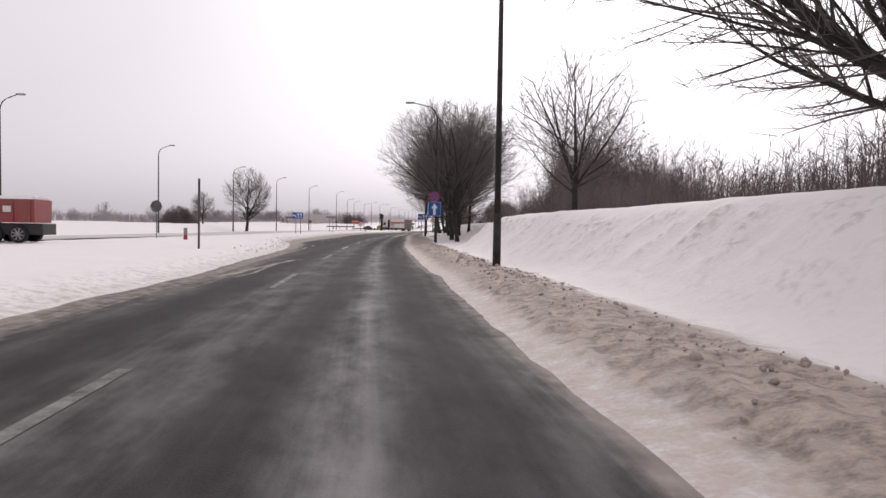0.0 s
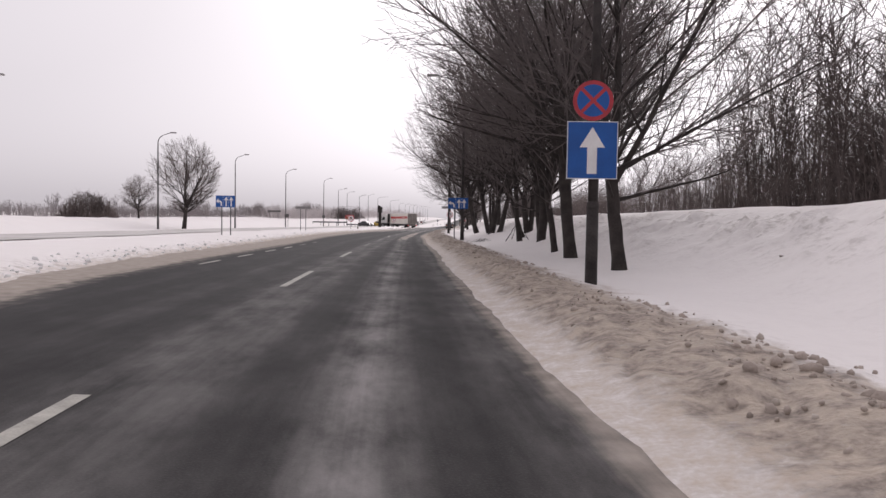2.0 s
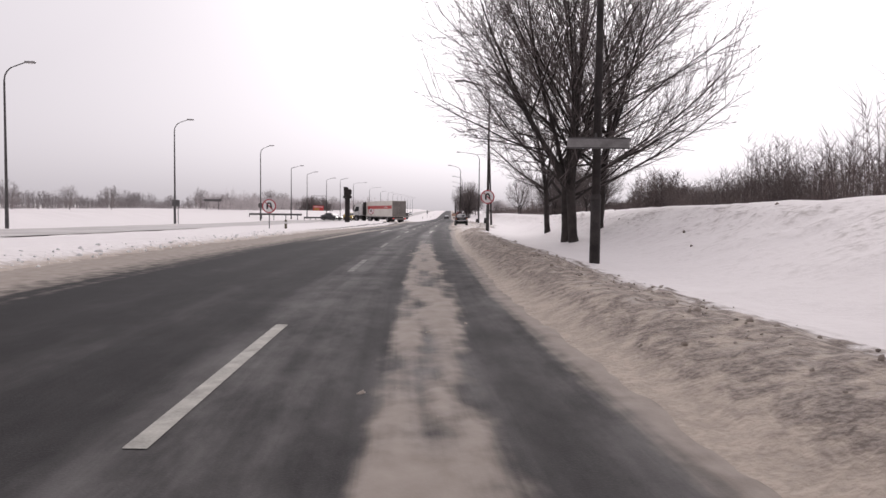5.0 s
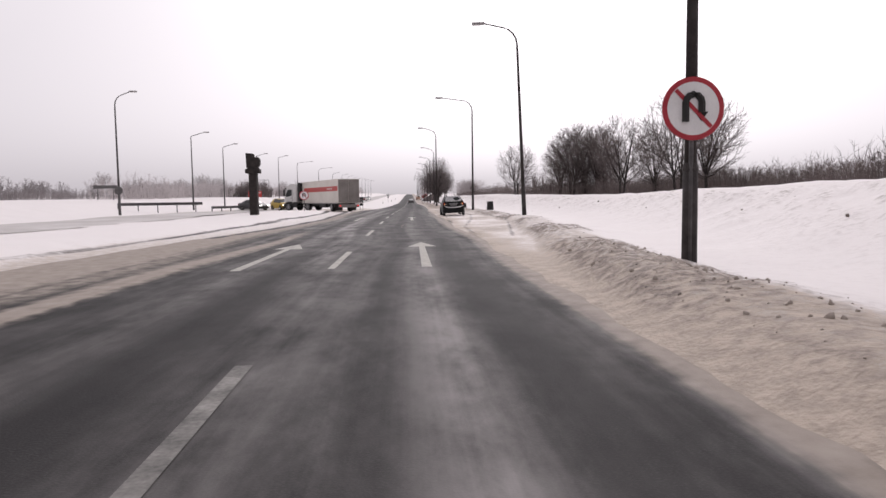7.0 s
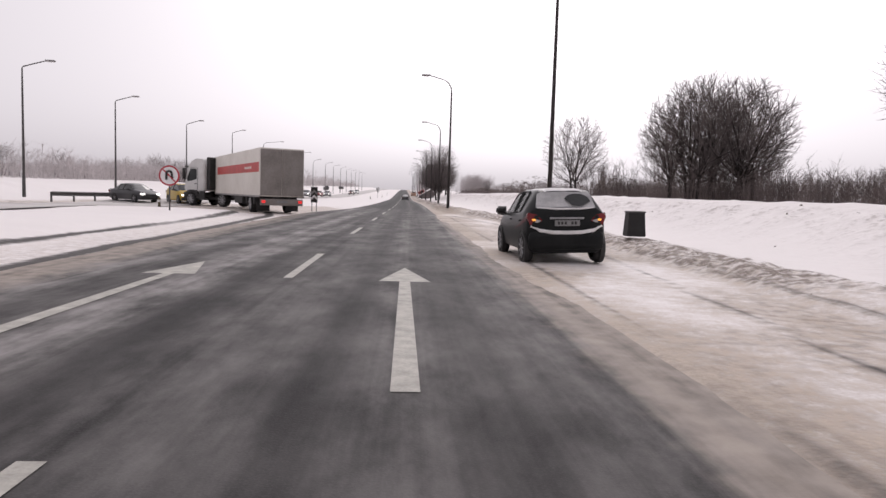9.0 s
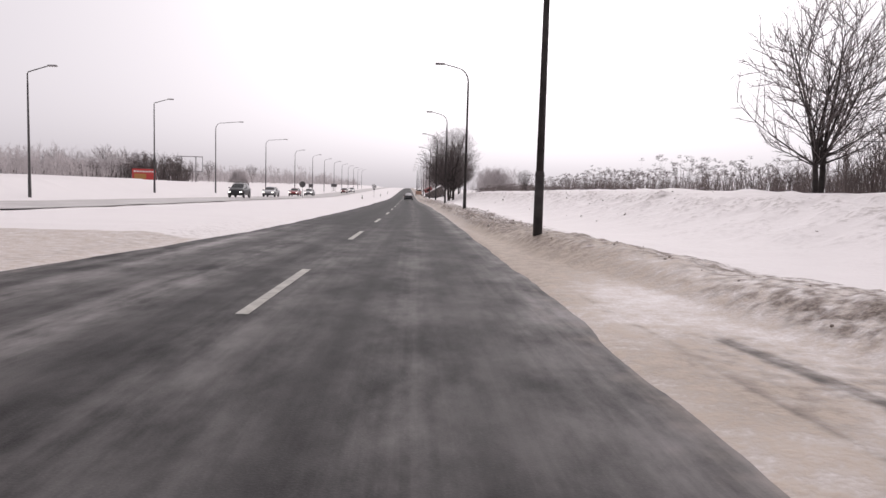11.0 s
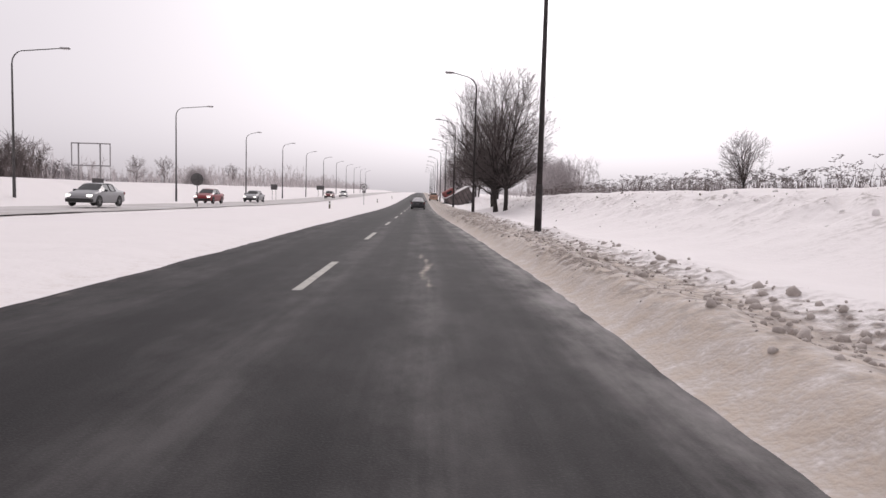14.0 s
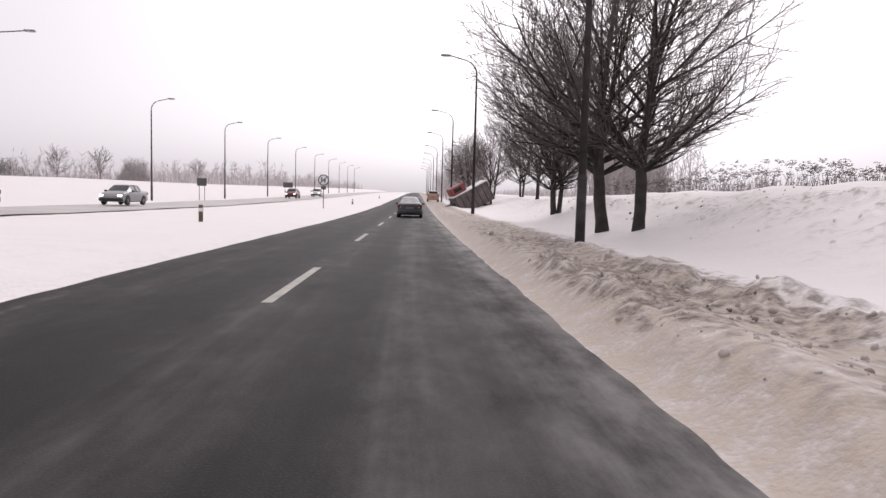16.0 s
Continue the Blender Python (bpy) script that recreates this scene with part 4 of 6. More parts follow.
# ---- brush, hedges and weeds ----
def thicket(name, label, category, spots, mat, thin, side_twigs=5, seed=0, flower=False, lean=0.28):
    """Upright bare stems with side twigs: spots are (x, y, height)."""
    rng = random.Random(seed)
    verts, faces = [], []

    def spike(p, q, r):
        n = len(verts)
        d = (q - p).normalized()
        a = d.orthogonal().normalized()
        b = d.cross(a)
        for k in range(3):
            verts.append(p + (a * math.cos(2.094 * k) + b * math.sin(2.094 * k)) * r)
        verts.append(q)
        faces.extend([(n, n + 1, n + 3), (n + 1, n + 2, n + 3), (n + 2, n, n + 3)])

    zs = land(np.array([s[0] for s in spots]), np.array([s[1] for s in spots]))[0]
    for (x, y, h), z in zip(spots, zs):
        p = Vector((x, y, z - 0.1))
        d = Vector((rng.uniform(-lean, lean), rng.uniform(-lean, lean), 1)).normalized()
        tip = p + d * h
        spike(p, tip, thin * 1.7)
        for k in range(side_twigs):
            f = rng.uniform(0.25, 0.95)
            b = p.lerp(tip, f)
            if flower:
                b = tip
                e = b + Vector((rng.uniform(-0.16, 0.16), rng.uniform(-0.16, 0.16), rng.uniform(0.0, 0.16)))
                spike(b, e, thin)
                spike(e - Vector((0.05, 0, 0)), e + Vector((0.05, 0, 0.012)), thin * 2.2)
            else:
                e = b + Vector((rng.uniform(-0.8, 0.8), rng.uniform(-0.8, 0.8), rng.uniform(0.2, 1.0))) * h * 0.27
                spike(b, e, thin)
    return tagged(mesh_object(name, verts, faces, mat, smooth=False), label, category, kind="stuff")


def strip(rng, count, y0, y1, x_of, depth, h_of):
    res = []
    for _ in range(count):
        y = rng.uniform(y0, y1)
        x = x_of(y) + rng.uniform(0, depth)
        res.append((x, y, h_of(x, y) * rng.uniform(0.6, 1.15)))
    return res


rg = random.Random(21)
bank_top = lambda y: float(berm_right(y)) + float(line(y, (-60, 6.0), (31, 6.4), (49, 12.5), (117, 11.5), (170, 10.5), (230, 11.3), (1500, 11.3)))
clump = lambda x, y, k: 0.55 + 0.9 * float(value_noise(np.array(x * 0.16 + k), np.array(y * 0.16), k))
thicket("saplings", "dense brown bare saplings on the snowy bank", "shrubs",
        strip(rg, 2200, -2, 60, lambda y: bank_top(y) + 2.0, 8, lambda x, y: (1.7 + 1.5 * min(1, max(0, (y - 22) / 16))) * clump(x, y, 1)), BRUSH, 0.010, 9, 1, lean=0.15)
thicket("undergrowth", "low brown brush behind the crest of the bank", "shrubs",
        strip(rg, 3600, -4, 72, lambda y: bank_top(y) + 0.8, 11, lambda x, y: 1.45 * clump(x, y, 2)), BRUSH, 0.009, 7, 2)
thicket("tall_saplings", "tall thin bare saplings behind the bank", "shrubs",
        strip(rg, 680, 38, 112, lambda y: bank_top(y) + 2.5, 9, lambda x, y: (4.6 + 1.8 * float(smooth(y, 49, 55)) - 2.2 * float(smooth(y, 62, 70))) * clump(x, y, 3)), BRUSH, 0.016, 11, 3, lean=0.2)
thicket("tall_saplings", "slender bare saplings crowding the top of the bank", "shrubs",
        strip(rg, 820, 34, 78, lambda y: bank_top(y) + 1.5, 9, lambda x, y: (4.2 + 1.6 * float(smooth(y, 49, 54)) - 2.0 * float(smooth(y, 62, 70))) * clump(x, y, 18)), BRUSH, 0.010, 12, 18, lean=0.2)
thicket("tall_saplings", "tall forked bare saplings rising over the brush", "shrubs",
        strip(rg, 190, 44, 66, lambda y: bank_top(y) + 1.8, 7, lambda x, y: (4.9 + 3.6 * float(smooth(y, 50, 55))) * clump(x, y, 25)), BRUSH, 0.024, 24, 25, lean=0.18)
thicket("dense_brush", "dense dark brush on the bank under tall saplings", "shrubs",
        strip(rg, 1500, 30, 64, lambda y: bank_top(y) + 1.2, 9, lambda x, y: 2.6 * clump(x, y, 16)), BRUSH, 0.013, 9, 16)
thicket("bank_saplings", "thin bare saplings in a clump on the bank", "shrubs",
        strip(rg, 420, 112, 136, lambda y: bank_top(y) + 4.0 + 0.22 * max(0.0, y - 112), 6, lambda x, y: 4.3 * clump(x, y, 22)), BRUSH, 0.013, 12, 22, lean=0.13)
thicket("hedge", "grey-brown hedge along the top of the field", "shrubs",
        strip(rg, 2600, 76, 232, lambda y: bank_top(y) + 5 + 0.05 * max(0, y - 100), 9, lambda x, y: 2.0 * clump(x, y, 4)), BRUSH, 0.011, 9, 4)
thicket("weeds", "tall dry weeds with flat seed heads on the bank", "weeds",
        strip(rg, 1500, 228, 345, lambda y: bank_top(y) + 0.6, 5, lambda x, y: (1.4 - 0.5 * float(smooth(y, 262, 300))) * clump(x, y, 5)), BRUSH, 0.009, 6, 5, True)
thicket("brush", "low dark brush behind the weeds", "shrubs",
        strip(rg, 1700, 225, 345, lambda y: bank_top(y) + 3, 6, lambda x, y: (1.25 - 0.35 * float(smooth(y, 262, 300))) * clump(x, y, 6)), BRUSH, 0.014, 5, 6)
# the copses ahead get a paler colour in place of haze
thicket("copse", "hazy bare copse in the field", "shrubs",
        [(rg.gauss(18, 2.0), rg.gauss(352, 3), rg.uniform(4.0, 6.3)) for _ in range(380)], HAZE_PALE, 0.03, 9, 7)
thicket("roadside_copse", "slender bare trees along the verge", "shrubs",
        strip(rg, 260, 394, 520, lambda y: 4.6, 7, lambda x, y: 7.5 * clump(x, y, 8)), HAZE_PALE, 0.04, 10, 8)
thicket("hedge_foot", "dense low brown brush under the field trees", "shrubs",
        strip(rg, 6000, 120, 240, lambda y: bank_top(y) + 2.5 + 0.04 * max(0, y - 100), 5, lambda x, y: 1.9 * clump(x, y, 17)), BRUSH, 0.011, 8, 17)
thicket("field_bush", "dense twiggy bush under the field trees", "shrubs",
        [(rg.gauss(20.3, 2.3), rg.gauss(207.6, 1.6), rg.uniform(1.2, 3.9)) for _ in range(300)], BRUSH, 0.011, 14, 23)
thicket("field_bush", "low bare bush beside a small field tree", "shrubs",
        [(rg.gauss(16.9, 1.0), rg.gauss(222.5, 1.0), rg.uniform(1.8, 3.6)) for _ in range(110)], BRUSH, 0.016, 8, 19)
# far side: bushes and woods beyond the other carriageway, most paled in colour for haze
far_spots = strip(rg, 2000, 20, 640, lambda y: -92 - 0.10 * y, 30, lambda x, y: 2.8 * clump(x * 0.4, y * 0.4, 9))
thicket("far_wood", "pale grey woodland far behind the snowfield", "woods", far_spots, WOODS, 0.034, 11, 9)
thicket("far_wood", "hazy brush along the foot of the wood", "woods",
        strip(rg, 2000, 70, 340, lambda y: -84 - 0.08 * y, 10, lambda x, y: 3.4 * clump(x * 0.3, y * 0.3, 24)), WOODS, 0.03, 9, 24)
thicket("wood_edge", "dull dark edge of a wood behind a red billboard", "woods",
        [(x, 329 + rg.gauss(0, 3), (3.2 + 2.6 * math.exp(-((x + 50) / 3.0) ** 2) + 1.8 * math.exp(-((x + 45.5) / 1.6) ** 2)) * rg.uniform(0.5, 1.0)) for x in [rg.uniform(-84, -43.5) for _ in range(1300)]], DULL, 0.042, 10, 21)
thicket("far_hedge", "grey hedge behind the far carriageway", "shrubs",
        strip(rg, 1000, 262, 345, lambda y: -66, 14, lambda x, y: 4.0 * clump(x * 0.5, y * 0.5, 10)), HAZE_PALE, 0.035, 12, 10)
thicket("bush", "dark dome of a bare bush on the snowfield", "shrubs",
        [(-43.5 + 3.7 * r * math.cos(a), 115.5 + 3.7 * r * math.sin(a), 3.3 * (1.08 - r * r)) for r, a in ((math.sqrt(rg.random()), rg.uniform(0, 6.283)) for _ in range(420))], BRUSH, 0.03, 8, 11)
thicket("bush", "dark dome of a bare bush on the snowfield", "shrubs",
        [(-60 + 3.5 * r * math.cos(a), 436 + 3.5 * r * math.sin(a), 4.8 * (1.08 - r * r)) for r, a in ((math.sqrt(rg.random()), rg.uniform(0, 6.283)) for _ in range(300))], HAZE_PALE, 0.04, 8, 12)
thicket("bush", "round grey bush behind the bank", "shrubs",
        [(17 + 3.2 * r * math.cos(a), 141 + 3.2 * r * math.sin(a), 3.6 * (1.08 - r * r)) for r, a in ((math.sqrt(rg.random()), rg.uniform(0, 6.283)) for _ in range(420))], BRUSH, 0.02, 8, 13)
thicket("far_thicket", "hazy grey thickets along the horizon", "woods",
        strip(rg, 1500, 480, 1100, lambda y: -150 - 0.02 * y, 110, lambda x, y: 6.5 * clump(x * 0.15, y * 0.15, 14)), HAZE_PALE, 0.14, 6, 14)
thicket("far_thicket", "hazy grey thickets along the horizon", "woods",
        strip(rg, 900, 330, 1000, lambda y: 40 + 0.03 * y, 60, lambda x, y: 5.0 * clump(x * 0.2, y * 0.2, 15)), HAZE_PALE, 0.12, 6, 15)


# ---- vehicles ----
def car_paint(name, colour, dirt=0.35):
    m = material(name, colour, 0.28, 0.0, vary=0.12, scale=1.6, second=tuple(c * (1 - dirt) + 0.16 * dirt for c in colour))
    b = m.node_tree.nodes["Principled BSDF"]
    b.inputs["Specular IOR Level"].default_value = 0.22
    b.inputs["Coat Weight"].default_value, b.inputs["Coat Roughness"].default_value = 0.08, 0.1
    return m


GLASS_DARK = material("tinted_glass", (0.03, 0.033, 0.034), 0.05, vary=0.2, scale=3)
GLASS_CLEAR = material("greenish_window_glass", (0.05, 0.062, 0.060), 0.03, vary=0.05, scale=2)
GLASS_CLEAR.node_tree.nodes["Principled BSDF"].inputs["Alpha"].default_value = 0.42
GLASS_CLEAR.surface_render_method = "BLENDED"
GLASS_SNOW = material("frosted_window", (0.60, 0.60, 0.60), 0.5, vary=0.15, scale=4, second=(0.30, 0.30, 0.31))
TYRE = material("rubber", (0.022, 0.021, 0.021), 0.9, vary=0.3, scale=6)
RIM = material("alloy", (0.36, 0.36, 0.37), 0.35, 0.7, vary=0.2, scale=6)
TRIM = material("dark_trim", (0.028, 0.027, 0.027), 0.65, vary=0.2, scale=5)
LAMP_RED = material("red_lamp_glass", (0.17, 0.014, 0.018), 0.25, vary=0.15, scale=8)
LAMP_LIT_RED = material("lit_tail_lamp", (0.75, 0.03, 0.03), 0.3, vary=0.05, scale=8, emit=0.9)
LAMP_AMBER = material("lit_indicator", (1.0, 0.40, 0.07), 0.3, vary=0.05, scale=8, emit=1.0)
LAMP_CLEAR = material("headlamp_glass", (0.42, 0.40, 0.40), 0.2, vary=0.1, scale=8)
LAMP_LIT = material("lit_headlamp", (1.0, 0.97, 0.9), 0.3, vary=0.03, scale=8, emit=2.2)
PLATE = material("plate_white", (0.24, 0.24, 0.24), 0.5, vary=0.12, scale=6)
CARSNOW = material("settled_snow", (0.78, 0.77, 0.77), 0.8, vary=0.08, scale=4, bump=0.6, bump_scale=12)


def wheel(parent, x, y, r, width=0.2, spokes=5):
    """A tyre with a spoked rim; x is the outer face, on the side of its sign."""
    side = 1 if x > 0 else -1
    bm = bmesh.new()
    prof = [(0.72, 0.0), (0.94, 0.0), (1.0, 0.18), (1.0, 0.82), (0.94, 1.0), (0.72, 1.0)]
    rings = []
    for fr, fx in prof:
        rings.append([bm.verts.new((x - side * width * fx, y + fr * r * math.cos(a), r + fr * r * math.sin(a))) for a in (2 * math.pi * k / 24 for k in range(24))])
    for a, b in zip(rings, rings[1:]):
        for k in range(24):
            bm.faces.new((a[k], a[(k + 1) % 24], b[(k + 1) % 24], b[k]))
    bmesh.ops.recalc_face_normals(bm, faces=bm.faces)
    w = thing_part("wheel", parent)
    part("tyre", bm, TYRE, w, smooth=True)
    bm = bmesh.new()
    turn = Matrix.Rotation(radians(90), 4, "Y")
    bmesh.ops.create_cone(bm, cap_ends=True, segments=24, radius1=r * 0.72, radius2=r * 0.72, depth=0.02, matrix=Matrix.Translation((x - side * 0.07, y, r)) @ turn)
    part("wheel_disc", bm, TRIM, w)
    bm = bmesh.new()
    bmesh.ops.create_cone(bm, cap_ends=True, segments=12, radius1=r * 0.17, radius2=r * 0.17, depth=0.05, matrix=Matrix.Translation((x - side * 0.03, y, r)) @ turn)
    for k in range(spokes):
        a = 2 * math.pi * k / spokes + 0.3
        c, s = math.cos(a), math.sin(a)
        rod(bm, (x - side * 0.03, y + c * r * 0.12, r + s * r * 0.12), (x - side * 0.02, y + c * r * 0.70, r + s * r * 0.70), r * (0.10 if spokes < 8 else 0.085), r * (0.08 if spokes < 8 else 0.10), 6)
    ringa = [(x - side * 0.02, y + r * 0.69 * math.cos(2 * math.pi * k / 20), r + r * 0.69 * math.sin(2 * math.pi * k / 20)) for k in range(21)]
    for p, q in zip(ringa, ringa[1:]):
        rod(bm, p, q, 0.014, 0.014, 5)
    part("rim", bm, RIM, w)
    return w


def thing_part(name, parent):
    ob = new(name)
    ob.empty_display_size = 0.1
    ob.parent = parent
    return ob


def lofted(stations, width):
    """Rings of a car's body. stations: (y, half width, underside, belt, top, half width of the top)."""
    rings = []
    for y, w, z0, zb, zt, wt in stations:
        zm = z0 + (zb - z0) * 0.45
        half = [(0.0, z0), (w * 0.80, z0), (w * 0.96, z0 + 0.07), (w, zm), (w * 0.985, zb - 0.05), (w * 0.95, zb), (wt + (w * 0.95 - wt) * 0.06, zb + (zt - zb) * 0.90), (wt * 0.88, zb + (zt - zb) * 0.985), (wt * 0.5, zt), (0.0, zt + 0.008)]
        rings.append([(x, y, z) for x, z in half] + [(-x, y, z) for x, z in half[-2:0:-1]])
    return rings


def car(label, paint, stations, glass, axles, wheel_r, lit_front=False, lit_rear=None, back_glass=None, plate_z=0.62, snow=False, category="car", side_glass=None, spokes=5):
    """glass: y of rear window foot, roof's back, roof's front, windscreen foot, and a pillar."""
    ob = thing("car", label, category)
    rings = lofted(stations, 0)
    n = len(rings[0])
    g0, g1, g2, g3, pillar = glass
    groups = {"body": [], "side_window": [], "side_window_": [], "windscreen": [], "rear_window": []}
    for i in range(len(rings) - 1):
        ya, yb = rings[i][0][1], rings[i + 1][0][1]
        ym = (ya + yb) / 2
        for k in range(n):
            q = (i * n + k, i * n + (k + 1) % n, (i + 1) * n + (k + 1) % n, (i + 1) * n + k)
            key = "body"
            if k in (5, n - 6) and g1 + 0.4 < ym < g3 - 0.1 and abs(ym - pillar) > 0.05:
                key = "side_window" if k == 5 else "side_window_"
            if k in (6, 7, 8, 9, n - 10, n - 9, n - 8, n - 7):
                if g0 < ym < g1:
                    key = "rear_window"
                elif g2 < ym < g3:
                    key = "windscreen"
            groups[key].append(q)
    flat = [p for r in rings for p in r]
    body_faces = groups["body"] + [tuple(range(n))[::-1], tuple((len(rings) - 1) * n + k for k in range(n))]

    def piece(name, faces, mat, lab=""):
        used = sorted({v for f in faces for v in f})
        at = {v: j for j, v in enumerate(used)}
        p = mesh_object(name, [flat[v] for v in used], [tuple(at[v] for v in f) for f in faces], mat, True, ob, lab)
        me = p.data
        bm = bmesh.new()
        bm.from_mesh(me)
        bmesh.ops.recalc_face_normals(bm, faces=bm.faces)
        if name == "body":
            for e in bm.edges:
                if len(e.link_faces) == 2 and e.calc_face_angle(0) > radians(38):
                    e.smooth = False
        bm.to_mesh(me)
        bm.free()
        return p

    piece("body", body_faces, paint)
    for name, mat, lab in (("side_window", side_glass or GLASS_DARK, "dark side windows"), ("side_window_", side_glass or GLASS_DARK, "dark side windows"), ("windscreen", GLASS_DARK, "dark windscreen"), ("rear_window", back_glass or GLASS_DARK, "rear window")):
        if groups[name]:
            piece(name.rstrip("_"), groups[name], mat, lab)
    wmax = max(s[1] for s in stations)
    back, front = stations[0][0], stations[-1][0]
    for y in axles:
        for sd in (-1, 1):
            # solid dark disc stands in for the shaded hollow around the wheel
            bm = bmesh.new()
            bmesh.ops.create_cone(bm, cap_ends=True, segments=28, radius1=wheel_r * 1.16, radius2=wheel_r * 1.16, depth=0.1, matrix=Matrix.Translation((sd * (wmax - 0.044), y, wheel_r * 1.03)) @ Matrix.Rotation(radians(90), 4, "Y"))
            part("wheel_arch", bm, TRIM, ob)
            wheel(ob, sd * (wmax + 0.012), y, wheel_r, 0.2, spokes)
    bm = bmesh.new()
    box(bm, -wmax * 0.93, back - 0.06, 0.26, wmax * 0.93, back + 0.30, 0.60, 0.10)
    part("rear_bumper", bm, paint, ob, smooth=True)
    bm = bmesh.new()
    box(bm, -wmax * 0.9, front - 0.25, 0.24, wmax * 0.9, front + 0.04, 0.46, 0.04)
    part("front_bumper", bm, TRIM, ob)
    bm = bmesh.new()
    box(bm, -0.26, back - 0.065, plate_z, 0.26, back - 0.03, plate_z + 0.115, 0.006)
    pl = part("number_plate", bm, PLATE, ob)
    bm = bmesh.new()
    for k in range(6):
        if k != 3:
            box(bm, -0.2 + k * 0.07, back - 0.07, plate_z + 0.03, -0.155 + k * 0.07, back - 0.064, plate_z + 0.09)
    part("plate_bars", bm, TRIM, pl)
    belt_b = stations[2][3]
    for sd in (-1, 1):
        bm = bmesh.new()
        plate(bm, [(sd * wmax * fx, belt_b + dz) for fx, dz in ((0.60, -0.16), (0.70, -0.23), (0.90, -0.25), (0.975, -0.10), (0.955, 0.0), (0.74, -0.04))], back + 0.005, back + 0.2)
        for v in bm.verts:
            v.co.y += 0.02 * max(0.0, abs(v.co.x) / wmax - 0.6) / 0.37 + 0.10 * max(0.0, v.co.z - belt_b + 0.14)
        tl = part("tail_lamp", bm, lit_rear or LAMP_RED, ob, "red tail lamp")
        bm = bmesh.new()
        plate(bm, [(sd * wmax * fx, belt_b + dz) for fx, dz in ((0.63, -0.16), (0.70, -0.20), (0.78, -0.20), (0.76, -0.13))], back - 0.002, back + 0.1)
        part("lamp_lens", bm, LAMP_CLEAR, tl)
        bm = bmesh.new()
        box(bm, min(sd * wmax * 0.55, sd * wmax * 0.86), front - 0.30, 0.56, max(sd * wmax * 0.55, sd * wmax * 0.86), front + 0.012, 0.70, 0.03)
        part("headlamp", bm, LAMP_LIT if lit_front else LAMP_CLEAR, ob, "headlamp")
        bm = bmesh.new()
        ym = g3 - 0.42
        mx = sd * (wmax + 0.10)
        box(bm, mx - 0.105, ym - 0.055, stations[2][3] - 0.005, mx + 0.105, ym + 0.075, stations[2][3] + 0.125, 0.045)
        for v in bm.verts:
            if v.co.z > stations[2][3] + 0.06:
                v.co.x -= 0.3 * (v.co.z - stations[2][3] - 0.06) * sd
        rod(bm, (sd * (wmax - 0.06), ym, stations[2][3] - 0.02), (sd * (wmax + 0.06), ym, stations[2][3] + 0.03), 0.03, 0.025, 8)
        part("door_mirror", bm, TRIM, ob, smooth=True)
        for hy in (pillar + 0.16, pillar - 0.85):
            if g0 < hy:
                bm = bmesh.new()
                box(bm, min(sd * (wmax - 0.03), sd * (wmax + 0.018)), hy, stations[2][3] - 0.13, max(sd * (wmax - 0.03), sd * (wmax + 0.018)), hy + 0.16, stations[2][3] - 0.10, 0.006)
                part("door_handle", bm, paint, ob)
    # window surrounds
    side0 = min(q[0] for q in stations if q[0] > g1 + 0.1 and q[0] >= -0.95)
    def sill(y, f, sd):
        w, zb, zt, wt = (float(np.interp(y, [q[0] for q in stations], [q[k] for q in stations])) for k in (1, 3, 4, 5))
        return sd * (w * 0.95 + (wt + (w * 0.95 - wt) * 0.06 - w * 0.95) * f + 0.006), y, zb + (zt - zb) * 0.9 * f
    for sd in (-1, 1):
        bm = bmesh.new()
        tube(bm, [sill(y, 0.03, sd) for y in np.linspace(side0, g3 - 0.12, 9)], 0.016, 0.016, 6)
        tube(bm, [sill(y, 0.99, sd) for y in np.linspace(side0, g3 - 0.2, 12)], 0.018, 0.018, 6)
        tube(bm, [sill(pillar, f, sd) for f in (0.02, 0.35, 0.7, 0.98)], 0.032, 0.028, 6)
        tube(bm, [sill(side0, f, sd) for f in (0.02, 0.35, 0.7, 0.98)], 0.022, 0.02, 6)
        part("window_frame", bm, TRIM, ob)
    bm = bmesh.new()
    tube(bm, [(0.05, back + 0.22, stations[2][3] + 0.05), (0.24, back + 0.24, stations[2][3] + 0.09), (0.42, back + 0.27, stations[2][3] + 0.10)], 0.014, 0.01, 6)
    part("rear_wiper", bm, TRIM, ob)
    if snow:
        xs = np.linspace(-0.5, 0.5, 14)[None, :] + np.zeros((20, 1))
        ys = np.linspace(g1 - 0.02, g2 - 0.1, 20)[:, None] + 0 * xs
        roof = np.interp(ys, [s[0] for s in stations], [s[4] for s in stations])
        zs = roof + 0.03 * fractal(xs * 4 + 9, ys * 4, 2) * (1 - (np.abs(xs) / 0.52) ** 4) + 0.004 - 0.05 * (np.abs(xs) / 0.5) ** 5
        cover, _ = grid_object("snow_cover", xs, ys, zs, CARSNOW)
        cover.parent = ob
        tagged(cover, "thin settled snow on the roof")
    return ob


